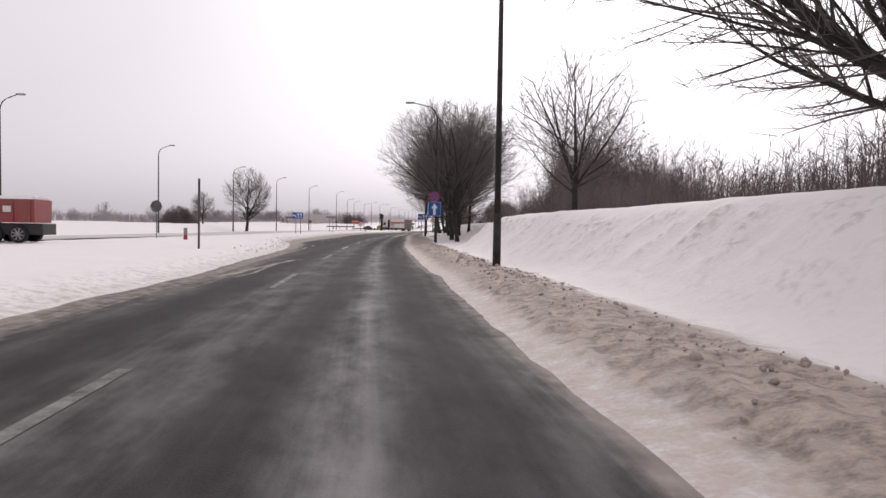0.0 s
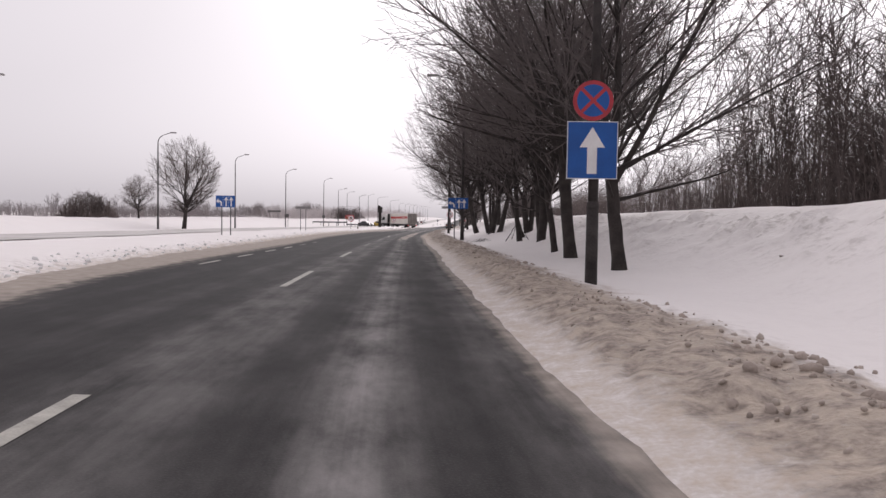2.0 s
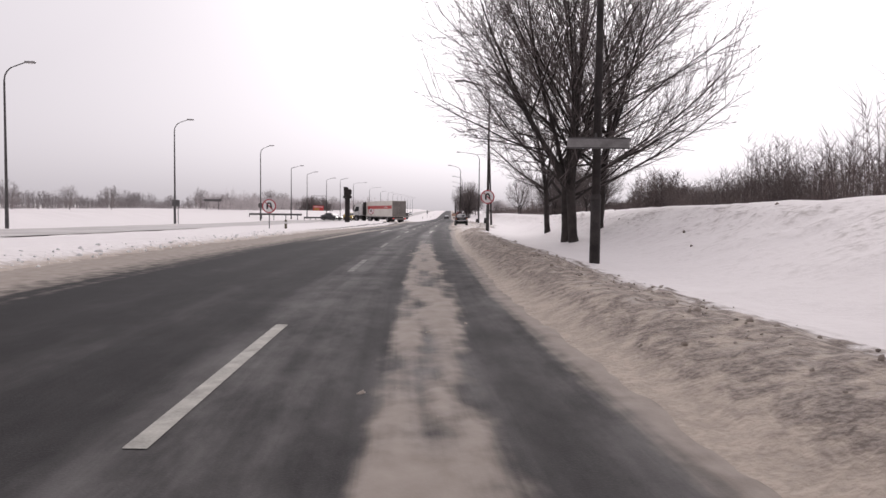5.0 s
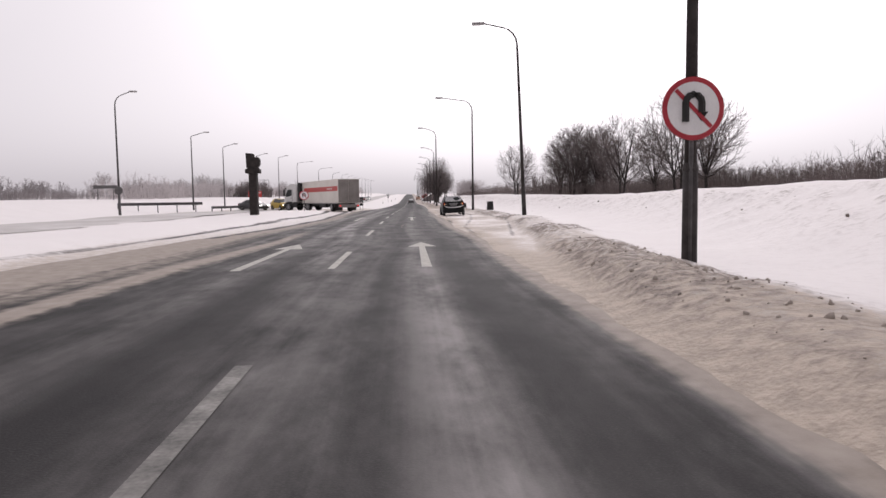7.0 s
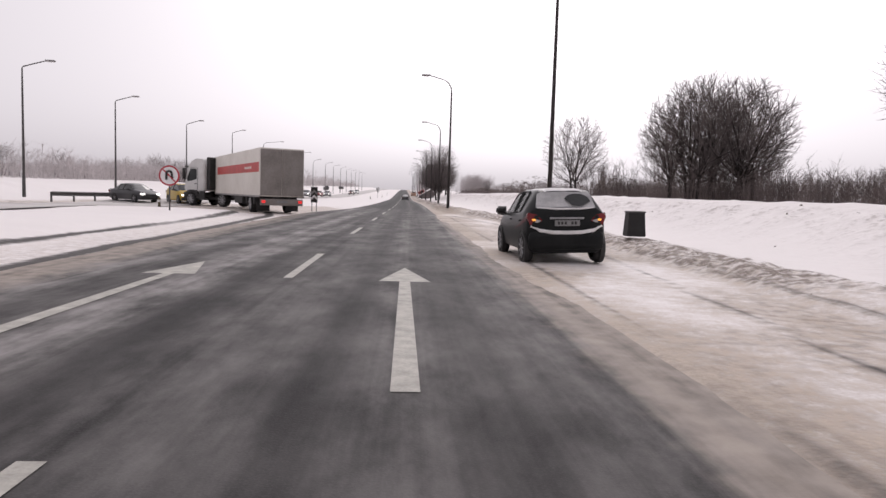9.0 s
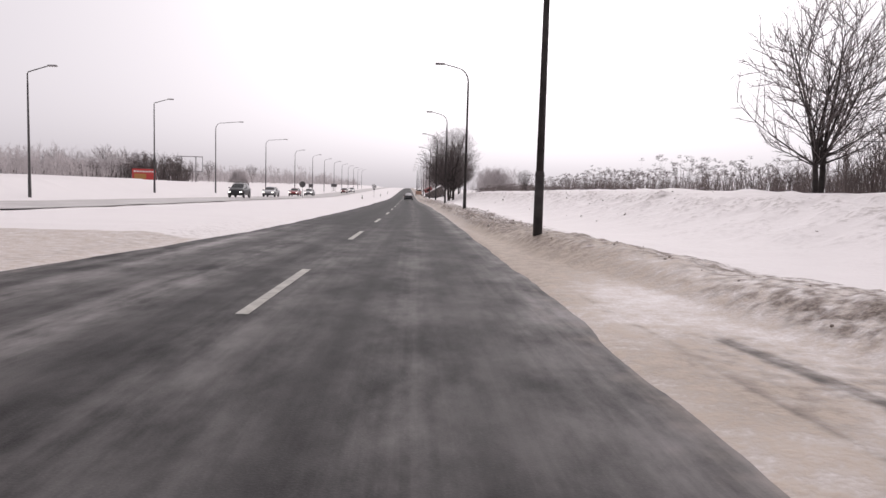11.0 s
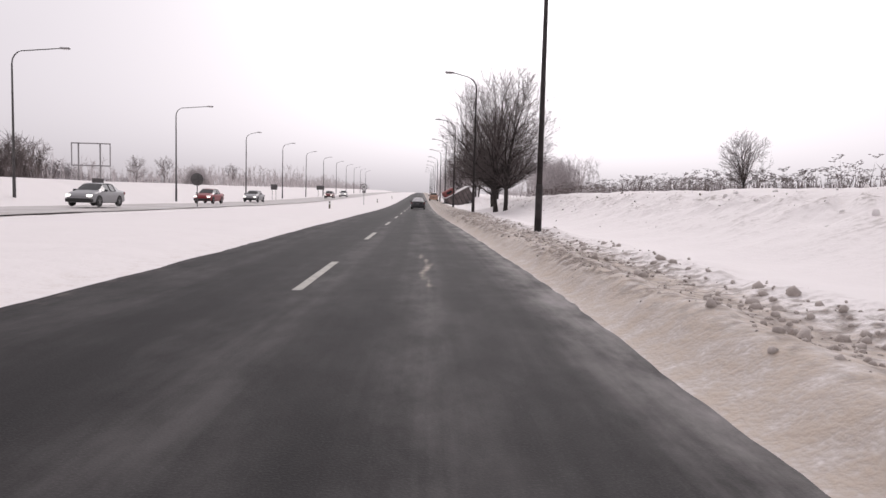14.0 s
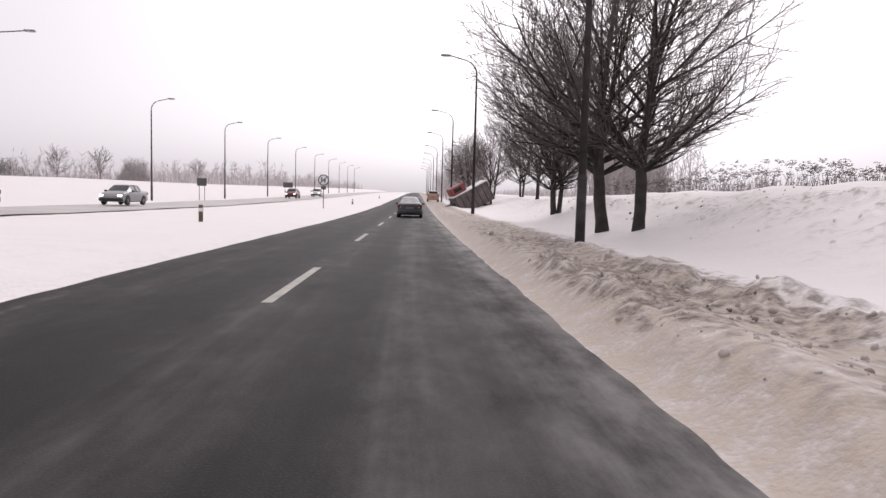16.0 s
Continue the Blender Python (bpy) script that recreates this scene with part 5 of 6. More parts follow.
HATCH = [(-1.95, 0.66, 0.34, 0.62, 0.70, 0.62), (-1.93, 0.74, 0.28, 0.80, 0.92, 0.66), (-1.86, 0.80, 0.22, 0.97, 1.03, 0.66), (-1.80, 0.82, 0.20, 0.98, 1.08, 0.62), (-1.52, 0.845, 0.19, 1.03, 1.41, 0.55), (-1.38, 0.847, 0.19, 1.04, 1.47, 0.55), (-0.9, 0.848, 0.19, 1.025, 1.505, 0.56),
         (-0.30, 0.848, 0.19, 0.985, 1.51, 0.56), (-0.20, 0.848, 0.19, 0.98, 1.51, 0.56), (0.25, 0.846, 0.19, 0.957, 1.47, 0.55), (0.42, 0.845, 0.19, 0.947, 1.43, 0.55), (0.80, 0.84, 0.19, 0.925, 1.20, 0.60), (1.10, 0.835, 0.19, 0.91, 0.99, 0.66), (1.16, 0.83, 0.19, 0.90, 0.965, 0.68), (1.55, 0.80, 0.20, 0.78, 0.87, 0.66), (1.80, 0.74, 0.22, 0.68, 0.74, 0.60), (1.92, 0.66, 0.26, 0.58, 0.63, 0.52), (1.97, 0.55, 0.32, 0.52, 0.56, 0.45)]
SEDAN = [(-2.25, 0.66, 0.34, 0.66, 0.74, 0.62), (-2.22, 0.76, 0.28, 0.80, 0.92, 0.70), (-2.15, 0.82, 0.22, 0.90, 0.98, 0.72), (-1.75, 0.85, 0.20, 0.92, 1.00, 0.72), (-1.62, 0.855, 0.20, 0.92, 1.03, 0.66), (-1.05, 0.86, 0.19, 0.92, 1.36, 0.55), (-0.9, 0.86, 0.19, 0.92, 1.40, 0.55), (-0.25, 0.86, 0.19, 0.91, 1.43, 0.56), (-0.15, 0.86, 0.19, 0.91, 1.43, 0.56),
         (0.25, 0.86, 0.19, 0.905, 1.41, 0.55), (0.40, 0.86, 0.19, 0.90, 1.37, 0.55), (0.80, 0.855, 0.19, 0.89, 1.15, 0.60), (1.10, 0.85, 0.19, 0.88, 0.97, 0.66), (1.18, 0.85, 0.19, 0.87, 0.93, 0.68), (1.8, 0.82, 0.20, 0.76, 0.84, 0.68), (2.1, 0.74, 0.23, 0.66, 0.72, 0.60), (2.22, 0.62, 0.3, 0.56, 0.62, 0.5)]
SUV = [(y * 1.08, w * 1.05, z0 + 0.08, zb * 1.10, zt * 1.12 + 0.02, wt * 1.08) for y, w, z0, zb, zt, wt in HATCH]
HATCH_GLASS, SEDAN_GLASS = (-1.82, -1.50, 0.40, 1.13, -0.25), (-1.64, -1.03, 0.38, 1.14, -0.20)


def park(ob, x, y, heading, dz=0.0):
    ob.matrix_basis = pose(x, y, max(ground_z(x, y), 0.0) + dz, 0, 0, heading)
    return ob


HATCH_PAINT = car_paint("dark_grey_paint", (0.010, 0.011, 0.0115), 0.07)
HATCH_PAINT.node_tree.nodes["Principled BSDF"].inputs["Specular IOR Level"].default_value = 0.10
HATCH_PAINT.node_tree.nodes["Principled BSDF"].inputs["Coat Weight"].default_value = 0.03
hatch = car("dirty dark grey hatchback halted on packed snow with hazard lights", HATCH_PAINT, HATCH, HATCH_GLASS, (-1.25, 1.26), 0.30,
            back_glass=GLASS_SNOW, plate_z=0.70, snow=True, side_glass=GLASS_CLEAR, spokes=9)
park(hatch, 1.46, 175.45, 2.0, 0.02)
hatch.matrix_basis = hatch.matrix_basis @ Matrix.Rotation(radians(-2.0), 4, "Y") @ Matrix.Diagonal((0.955, 0.97, 0.97, 1.0))
WINE = material("deep_red_foil", (0.12, 0.012, 0.016), 0.4, vary=0.3, scale=3, second=(0.03, 0.012, 0.014))
# seats seen through the windows, and the red sweep along the doors
for sx in (-0.36, 0.36):
    for sy in (0.05, -0.85):
        bm = bmesh.new()
        box(bm, sx - 0.24, sy - 0.12, 0.45, sx + 0.24, sy + 0.06, 1.12, 0.05)
        seat = part("seat", bm, BLACK, hatch, "dark seat")
        bm = bmesh.new()
        box(bm, sx - 0.13, sy - 0.10, 1.15, sx + 0.13, sy - 0.01, 1.36, 0.04)
        part("headrest", bm, BLACK, seat)
bm = bmesh.new()
box(bm, -0.72, 0.92, 0.55, 0.72, 1.12, 0.93, 0.05)
part("dashboard", bm, BLACK, hatch)


def flank(y, z, sd):
    w, z0, zb = (float(np.interp(y, [q[0] for q in HATCH], [q[k] for q in HATCH])) for k in (1, 2, 3))
    zm = z0 + (zb - z0) * 0.45
    return (sd * (w * (1 - 0.015 * (z - zm) / (zb - 0.05 - zm)) + 0.005), y, z)


for sd in (-1, 1):
    bm = bmesh.new()
    rows = []
    for k in range(15):
        f = k / 14
        y = -0.50 - 1.24 * f
        z, h = 0.66 + 0.20 * f ** 0.8, 0.010 + 0.038 * f ** 0.7
        rows.append((bm.verts.new(flank(y, z - h, sd)), bm.verts.new(flank(y, z + h, sd))))
    for (a, b), (c, d) in zip(rows, rows[1:]):
        bm.faces.new((a, c, d, b) if sd > 0 else (a, b, d, c))
    part("red_sweep", bm, WINE, hatch, "red band sweeping up to the tail lamp")
# its own trim: the hatch's chrome bar, snow on the sill and bumper, and lit indicators
bm = bmesh.new()
box(bm, -0.36, -1.975, 0.835, 0.36, -1.93, 0.875, 0.012)
part("boot_trim", bm, RIM, hatch, "bright bar above the plate")
bm = bmesh.new()
tube(bm, [(-0.74, -1.90, 0.70), (-0.56, -1.965, 0.61), (-0.3, -1.985, 0.575), (0, -1.99, 0.57), (0.3, -1.985, 0.575), (0.56, -1.965, 0.61), (0.74, -1.90, 0.70)], 0.035, 0.035, 8)
part("bumper_snow", bm, CARSNOW, hatch, "snow lying along the bumper")
bm = bmesh.new()
tube(bm, [(-0.60, -1.80, 1.065), (-0.2, -1.86, 1.045), (0.3, -1.86, 1.045), (0.60, -1.80, 1.065)], 0.022, 0.022, 6)
part("sill_snow", bm, CARSNOW, hatch, "snow below the rear window")
bm = bmesh.new()
slope = Vector((0, 0.32, 0.345)).normalized()
foot = Vector((0.25, -1.835, 1.075))
fan = [(0.29 * math.cos(a), 0.385 * math.sin(a) ** 0.6) for a in (radians(d) for d in range(12, 172, 16))] + [(-0.10, 0.03), (0.10, 0.03)]
bm.faces.new([bm.verts.new(foot + Vector((u, 0, 0)) + slope * v + Vector((0, -0.016, 0.014))) for u, v in fan])
part("wiped_patch", bm, GLASS_DARK, hatch, "clear wiped patch of the rear window", True)
for sd in (-1, 1):
    bm = bmesh.new()
    plate(bm, [(sd * fx, z) for fx, z in ((0.645, 0.81), (0.70, 0.80), (0.735, 0.84), (0.66, 0.845))], -1.965, -1.85)
    part("indicator", bm, LAMP_AMBER, hatch, "lit amber indicator")

# its tail is short: the overhang behind the rear axle is drawn in and a little raised
for piece in hatch.children_recursive:
    if piece.type == "MESH" and "wheel" not in piece.name and "wheel" not in piece.parent.name:
        for v in piece.data.vertices:
            back = max(0.0, -1.05 - v.co.y)
            v.co.y += 0.30 * back
            v.co.z += 0.06 * min(1.0, back / 0.8) * min(1.0, max(0.0, v.co.z - 0.2) / 0.4)

ahead = car("dark estate car driving ahead with snow on its roof", car_paint("charcoal_paint", (0.05, 0.05, 0.054), 0.4), SEDAN, SEDAN_GLASS, (-1.33, 1.35), 0.31, back_glass=GLASS_SNOW, snow=True)
park(ahead, -1.45, 339.5, 0)
GREY_SNOWY = car_paint("silver_paint", (0.34, 0.34, 0.35), 0.3)
park(car("black off-road car with lit headlamps on the far carriageway", car_paint("black_paint", (0.02, 0.02, 0.022), 0.2), SUV, tuple(v * 1.08 for v in HATCH_GLASS), (-1.36, 1.36), 0.35, True), -21.5, 280.5, 180, 0.15)
park(car("silver estate car on the far carriageway", GREY_SNOWY, SEDAN, SEDAN_GLASS, (-1.33, 1.35), 0.31, True), -21.4, 298.5, 180, 0.15)
park(car("dark red saloon with lit headlamps on the far carriageway", car_paint("red_paint", (0.26, 0.02, 0.025), 0.25), SEDAN, SEDAN_GLASS, (-1.33, 1.35), 0.31, True), -22.0, 323.0, 180, 0.15)
park(car("silver saloon with lit headlamps on the far carriageway", GREY_SNOWY, SEDAN, SEDAN_GLASS, (-1.33, 1.35), 0.31, True), -22.0, 341.0, 180, 0.15)
park(car("dark red hatchback in the distant oncoming line", car_paint("wine_paint", (0.16, 0.02, 0.025), 0.3), HATCH, HATCH_GLASS, (-1.25, 1.26), 0.30, True), -20.0, 396.0, 180, 0.15)
park(car("white hatchback in the distant oncoming line", car_paint("white_paint", (0.6, 0.6, 0.6), 0.2), HATCH, HATCH_GLASS, (-1.25, 1.26), 0.30, True), -20.0, 421.0, 180, 0.15)
park(car("dark saloon with lit headlamps waiting at the junction", car_paint("graphite_paint", (0.035, 0.035, 0.04), 0.3), SEDAN, SEDAN_GLASS, (-1.33, 1.35), 0.31, True), -22.6, 214.6, 232, 0.05)
park(car("yellow hatchback with lit headlamps at the junction", car_paint("yellow_paint", (0.55, 0.36, 0.02), 0.2), HATCH, HATCH_GLASS, (-1.25, 1.26), 0.30, True), -18.9, 214.8, 215, 0.05)
park(car("orange van standing at the roadside", car_paint("orange_paint", (0.55, 0.33, 0.23), 0.35), SUV, tuple(v * 1.08 for v in HATCH_GLASS), (-1.36, 1.36), 0.35, snow=True, category="van"), 1.5, 398.0, 0)

# ---- lorries ----
BOX_WHITE = material("lorry_box_white", (0.76, 0.73, 0.68), 0.5, vary=0.06, scale=0.5, second=(0.62, 0.585, 0.53))
BOX_GREY = material("dirty_lorry_doors", (0.30, 0.275, 0.255), 0.6, vary=0.12, scale=0.9, second=(0.17, 0.15, 0.138))
CAB_WHITE = material("cab_white", (0.70, 0.70, 0.69), 0.35, vary=0.05, scale=1.2, second=(0.52, 0.51, 0.50))
STRIPE = material("lorry_stripe", (0.50, 0.05, 0.045), 0.5, vary=0.1, scale=2)
RED_BODY = material("red_lorry_body", (0.30, 0.035, 0.035), 0.6, vary=0.15, scale=1, second=(0.22, 0.09, 0.08))


def lorry():
    """A box lorry that points along +y, with its rear at y = 0."""
    ob = thing("lorry", "white box lorry with a red stripe turning across the middle", "lorry")
    # the tractor swings about the coupling under the box
    tractor = Matrix.Translation((0, 13.5, 0)) @ Matrix.Rotation(radians(34), 4, "Z") @ Matrix.Translation((0, -13.3, 0))
    bm = bmesh.new()
    box(bm, -1.25, 0.05, 0.95, 1.25, 14.8, 3.66, 0.04)
    part("cargo_box", bm, BOX_WHITE, ob)
    for sd in (-1, 1):
        bm = bmesh.new()
        box(bm, min(sd * 1.248, sd * 1.256), 0.25, 2.32, max(sd * 1.248, sd * 1.256), 13.6, 2.86)
        st = part("red_stripe", bm, STRIPE, ob, "red stripe along the box")
        bm = bmesh.new()
        for k in range(4):
            box(bm, min(sd * 1.255, sd * 1.260), 2.2 + k * 0.5, 2.52, max(sd * 1.255, sd * 1.260), 2.55 + k * 0.5, 2.66)
        part("lettering_bars", bm, BOX_WHITE, st)
        bm = bmesh.new()
        box(bm, min(sd * 1.22, sd * 1.27), 0.02, 0.9, max(sd * 1.22, sd * 1.27), 14.8, 1.0, 0.01)
        part("side_rail", bm, GALV, ob)
        bm = bmesh.new()
        box(bm, min(sd * 0.02, sd * 1.21), 0.0, 1.02, max(sd * 0.02, sd * 1.21), 0.06, 3.58, 0.012)
        door = part("rear_door", bm, BOX_GREY, ob, "grimy rear door")
        bm = bmesh.new()
        box(bm, min(sd * 0.93, sd * 1.13), -0.03, 0.60, max(sd * 0.93, sd * 1.13), 0.06, 0.74, 0.02)
        part("tail_lamp", bm, LAMP_LIT_RED, ob, "lit red tail lamp")
        bm = bmesh.new()
        box(bm, min(sd * 0.45, sd * 1.2), 1.0, 0.12, max(sd * 0.45, sd * 1.2), 1.03, 0.62)
        part("mudguard", bm, TRIM, ob)
        wheel(ob, sd * 1.22, 2.6, 0.5, 0.42, 8)
        for y in (13.4, 16.6):
            wheel(ob, sd * 1.22, y, 0.5, 0.42 if y < 14 else 0.3, 8).matrix_basis = tractor
        bm = bmesh.new()
        box(bm, min(sd * 0.75, sd * 1.2), 5.0, 0.45, max(sd * 0.75, sd * 1.2), 7.4, 0.9, 0.05)
        part("side_locker", bm, TRIM, ob)
    bm = bmesh.new()
    for x in (-0.45, 0.45):
        box(bm, x - 0.05, 0.1, 0.68, x + 0.05, 14.6, 0.94)
    for y in (0.6, 3, 6, 9, 12):
        box(bm, -0.45, y, 0.72, 0.45, y + 0.1, 0.86)
    part("chassis", bm, TRIM, ob)
    bm = bmesh.new()
    box(bm, -1.2, 0.02, 0.46, 1.2, 0.14, 0.82, 0.02)
    part("under_run_bar", bm, BOX_GREY, ob, "grimy pale bumper bar")
    bm = bmesh.new()
    box(bm, -0.3, -0.025, 0.6, 0.3, 0.0, 0.74, 0.005)
    part("number_plate", bm, PLATE, ob)
    bm = bmesh.new()
    for x in (-0.4, 0.4):
        box(bm, x - 0.05, 12.4, 0.5, x + 0.05, 17.2, 0.67)
    part("tractor_chassis", bm, TRIM, ob).matrix_basis = tractor
    # cab: tall sleeper with a roof deflector, dark skirts and a raked screen
    prof = [(15.2, 1.1), (15.2, 3.0), (15.45, 3.45), (16.1, 3.5), (16.65, 3.28), (16.95, 2.85), (17.22, 1.95), (17.3, 1.45), (17.3, 1.1)]
    bm = bmesh.new()
    a = [bm.verts.new((-1.2, y, z)) for y, z in prof]
    b = [bm.verts.new((1.2, y, z)) for y, z in prof]
    bm.faces.new(a)
    bm.faces.new(b[::-1])
    for i in range(len(prof)):
        j = (i + 1) % len(prof)
        bm.faces.new((a[j], a[i], b[i], b[j]))
    bmesh.ops.recalc_face_normals(bm, faces=bm.faces)
    bmesh.ops.bevel(bm, geom=list(bm.edges), offset=0.07, segments=3, affect="EDGES")
    cab = part("cab", bm, CAB_WHITE, ob, "white driver's cab")
    cab.matrix_basis = tractor
    bm = bmesh.new()
    bm.faces.new([bm.verts.new(v) for v in ((-1.05, 17.02, 2.76), (1.05, 17.02, 2.76), (1.05, 17.26, 1.96), (-1.05, 17.26, 1.96))])
    part("windscreen", bm, GLASS_DARK, cab)
    bm = bmesh.new()
    box(bm, -1.18, 16.9, 2.82, 1.18, 17.22, 2.96, 0.04)
    part("sun_visor", bm, TRIM, cab)
    bm = bmesh.new()
    box(bm, -1.18, 16.5, 0.42, 1.18, 17.42, 1.02, 0.08)
    part("front_bumper", bm, TRIM, cab)
    for sd in (-1, 1):
        bm = bmesh.new()
        bm.faces.new([bm.verts.new((sd * 1.206, y, z)) for y, z in ((15.98, 1.98), (15.98, 2.74), (16.62, 2.74), (17.0, 2.05), (16.95, 1.80), (16.45, 1.86))])
        part("side_window", bm, GLASS_DARK, cab)
        bm = bmesh.new()
        tube(bm, [(sd * 1.212, 15.88, 1.12), (sd * 1.212, 15.88, 2.82), (sd * 1.212, 16.62, 2.82)], 0.012, 0.012, 5)
        part("door_seam", bm, TRIM, cab)
        bm = bmesh.new()
        box(bm, min(sd * 1.2, sd * 1.235), 15.98, 1.60, max(sd * 1.2, sd * 1.235), 16.18, 1.66, 0.01)
        part("door_handle", bm, TRIM, cab)
        bm = bmesh.new()
        box(bm, min(sd * 1.28, sd * 1.52), 17.02, 1.95, max(sd * 1.28, sd * 1.52), 17.16, 2.78, 0.05)
        rod(bm, (sd * 1.16, 17.0, 2.72), (sd * 1.34, 17.08, 2.70), 0.025, 0.025, 6)
        rod(bm, (sd * 1.16, 17.1, 2.0), (sd * 1.34, 17.08, 2.02), 0.025, 0.025, 6)
        part("mirror", bm, TRIM, cab)
        bm = bmesh.new()
        for k in range(9):
            t0, t1 = math.pi * k / 9, math.pi * (k + 1) / 9
            box(bm, min(sd * 0.95, sd * 1.225), 16.5 - 0.66 * math.cos(t0) - 0.13, 0.5 + 0.6 * math.sin((t0 + t1) / 2) - 0.05, max(sd * 0.95, sd * 1.225), 16.5 - 0.66 * math.cos(t1) + 0.13, 0.5 + 0.6 * math.sin((t0 + t1) / 2) + 0.09, 0.02)
        part("wheel_arch", bm, TRIM, cab, "black plastic wheel arch")
        bm = bmesh.new()
        box(bm, min(sd * 1.05, sd * 1.2), 15.2, 0.45, max(sd * 1.05, sd * 1.2), 15.78, 1.12, 0.04)
        part("side_step", bm, TRIM, cab)
        bm = bmesh.new()
        box(bm, min(sd * 0.6, sd * 1.24), 1.4, 0.98, max(sd * 0.6, sd * 1.24), 3.7, 1.08, 0.03)
        box(bm, min(sd * 0.6, sd * 1.24), 1.4, 0.50, max(sd * 0.6, sd * 1.24), 1.62, 1.05, 0.02)
        box(bm, min(sd * 0.6, sd * 1.24), 3.5, 0.50, max(sd * 0.6, sd * 1.24), 3.7, 1.05, 0.02)
        part("mudguard_top", bm, TRIM, ob, "black mudguard over the rear wheels")
    bm = bmesh.new()
    box(bm, -1.0, 14.85, 1.2, -0.2, 15.2, 3.6, 0.06)
    box(bm, 0.2, 14.85, 1.2, 1.0, 15.2, 3.0, 0.06)
    part("air_intake", bm, TRIM, ob).matrix_basis = tractor
    return ob


park(lorry(), -8.56, 199.3, 24.5, 0.0)

# red tipper crossing on the far side
tip = thing("lorry", "red lorry with a dark chassis on the far carriageway", "lorry", pose(-14.6, 30.8, 0.05, 0, 0, 102))
bm = bmesh.new()
plate(bm, [(-1.2, 1.15), (-1.25, 2.5), (1.25, 2.5), (1.2, 1.15)], 0.0, 6.4)
part("tipper_body", bm, RED_BODY, tip)
for y in np.arange(0.2, 6.4, 0.9):
    for x in (-1.31, 1.24):
        bm = bmesh.new()
        box(bm, x, y, 1.15, x + 0.07, y + 0.1, 2.5)
        part("body_rib", bm, RED_BODY, tip)
for sd in (-1, 1):
    bm = bmesh.new()
    for k in range(4):
        box(bm, min(sd * 1.30, sd * 1.325), 1.2 + k * 0.62, 1.75, max(sd * 1.30, sd * 1.325), 1.62 + k * 0.62, 2.1)
    part("lettering_bars", bm, BOX_WHITE, tip)
    for y in (0.9, 2.2, 6.6):
        wheel(tip, sd * 1.2, y, 0.5, 0.4, 8)
bm = bmesh.new()
plate(bm, [(-1.25, 2.5), (-0.9, 2.68), (0.9, 2.68), (1.25, 2.5)], 0.1, 6.3)
part("tarpaulin", bm, CARSNOW, tip, "snowy cover")
bm = bmesh.new()
box(bm, -1.0, -0.35, 0.45, 1.0, 8.2, 1.12, 0.05)
part("chassis", bm, TRIM, tip)
bm = bmesh.new()
box(bm, -1.2, 6.6, 0.8, 1.2, 8.4, 2.9, 0.15)
part("cab", bm, RED_BODY, tip)

# lorry lying in the ditch
wreck = thing("overturned_lorry", "dull brown lorry body tipped into the snowy ditch", "lorry", pose(5.25, 365.0, 1.55, 0, -29, 10))
TARP = material("dull_brown_tarpaulin", (0.17, 0.142, 0.138), 0.8, vary=0.25, scale=1.5)
bm = bmesh.new()
box(bm, -2.1, 0.0, -1.1, 2.1, 2.4, 1.1, 0.05)
part("cargo_body", bm, TARP, wreck)
for x in np.arange(-1.95, 2.1, 0.65):
    bm = bmesh.new()
    box(bm, x - 0.035, -0.035, -1.08, x + 0.035, 0.02, 1.08)
    part("side_post", bm, TRIM, wreck)
bm = bmesh.new()
box(bm, -2.14, -0.05, 1.04, 2.14, 2.42, 1.16, 0.02)
part("snow_cover", bm, CARSNOW, wreck, "snow along the upper edge")
bm = bmesh.new()
box(bm, -1.95, 0.5, 1.16, -0.15, 2.4, 2.05, 0.15)
cab = part("cab_side", bm, RED_BODY, wreck, "dull red side of the cab")
bm = bmesh.new()
box(bm, -1.6, 0.485, 1.40, -0.6, 0.55, 1.85, 0.03)
part("side_window", bm, GLASS_DARK, cab)
bm = bmesh.new()
for y in (0.5, 1.7):
    box(bm, -3.0, y, -0.75, 2.0, y + 0.14, -0.45)
box(bm, -2.9, 0.3, -0.9, -2.1, 2.1, 0.5, 0.08)
part("chassis", bm, TRIM, wreck)
for y in (0.15, 1.95):
    for x in (-2.55, 1.2):
        bm = bmesh.new()
        rod(bm, (x, y, -1.15), (x, y + 0.3, -1.15), 0.48, 0.48, 20)
        tyre = part("tyre", bm, TYRE, wreck)
        bm = bmesh.new()
        rod(bm, (x, y - 0.01, -1.15), (x, y + 0.31, -1.15), 0.24, 0.24, 14)
        part("rim", bm, RIM, tyre)
# ---- signs, posts and boards ----
def post(parent, x, z1, r=0.035, z0=-0.4, y=0.05, mat=None):
    bm = bmesh.new()
    rod(bm, (x, y, z0), (x, y, z1), r, r, 10)
    return part("post", bm, mat or STEEL, parent, smooth=True)


def board(parent, name, outline, mat, y=0.0, depth=0.02, label=""):
    bm = bmesh.new()
    plate(bm, outline, y, y + depth)
    return part(name, bm, mat, parent, label)


def rect(x0, z0, x1, z1):
    return [(x0, z0), (x1, z0), (x1, z1), (x0, z1)]


def bar(parent, name, a, b, w, mat, y, label=""):
    """A straight stripe on a sign from a to b."""
    d = Vector((b[0] - a[0], b[1] - a[1])).normalized() * w / 2
    n = (-d.y, d.x)
    return board(parent, name, [(a[0] + n[0], a[1] + n[1]), (b[0] + n[0], b[1] + n[1]), (b[0] - n[0], b[1] - n[1]), (a[0] - n[0], a[1] - n[1])], mat, y, 0.004, label)


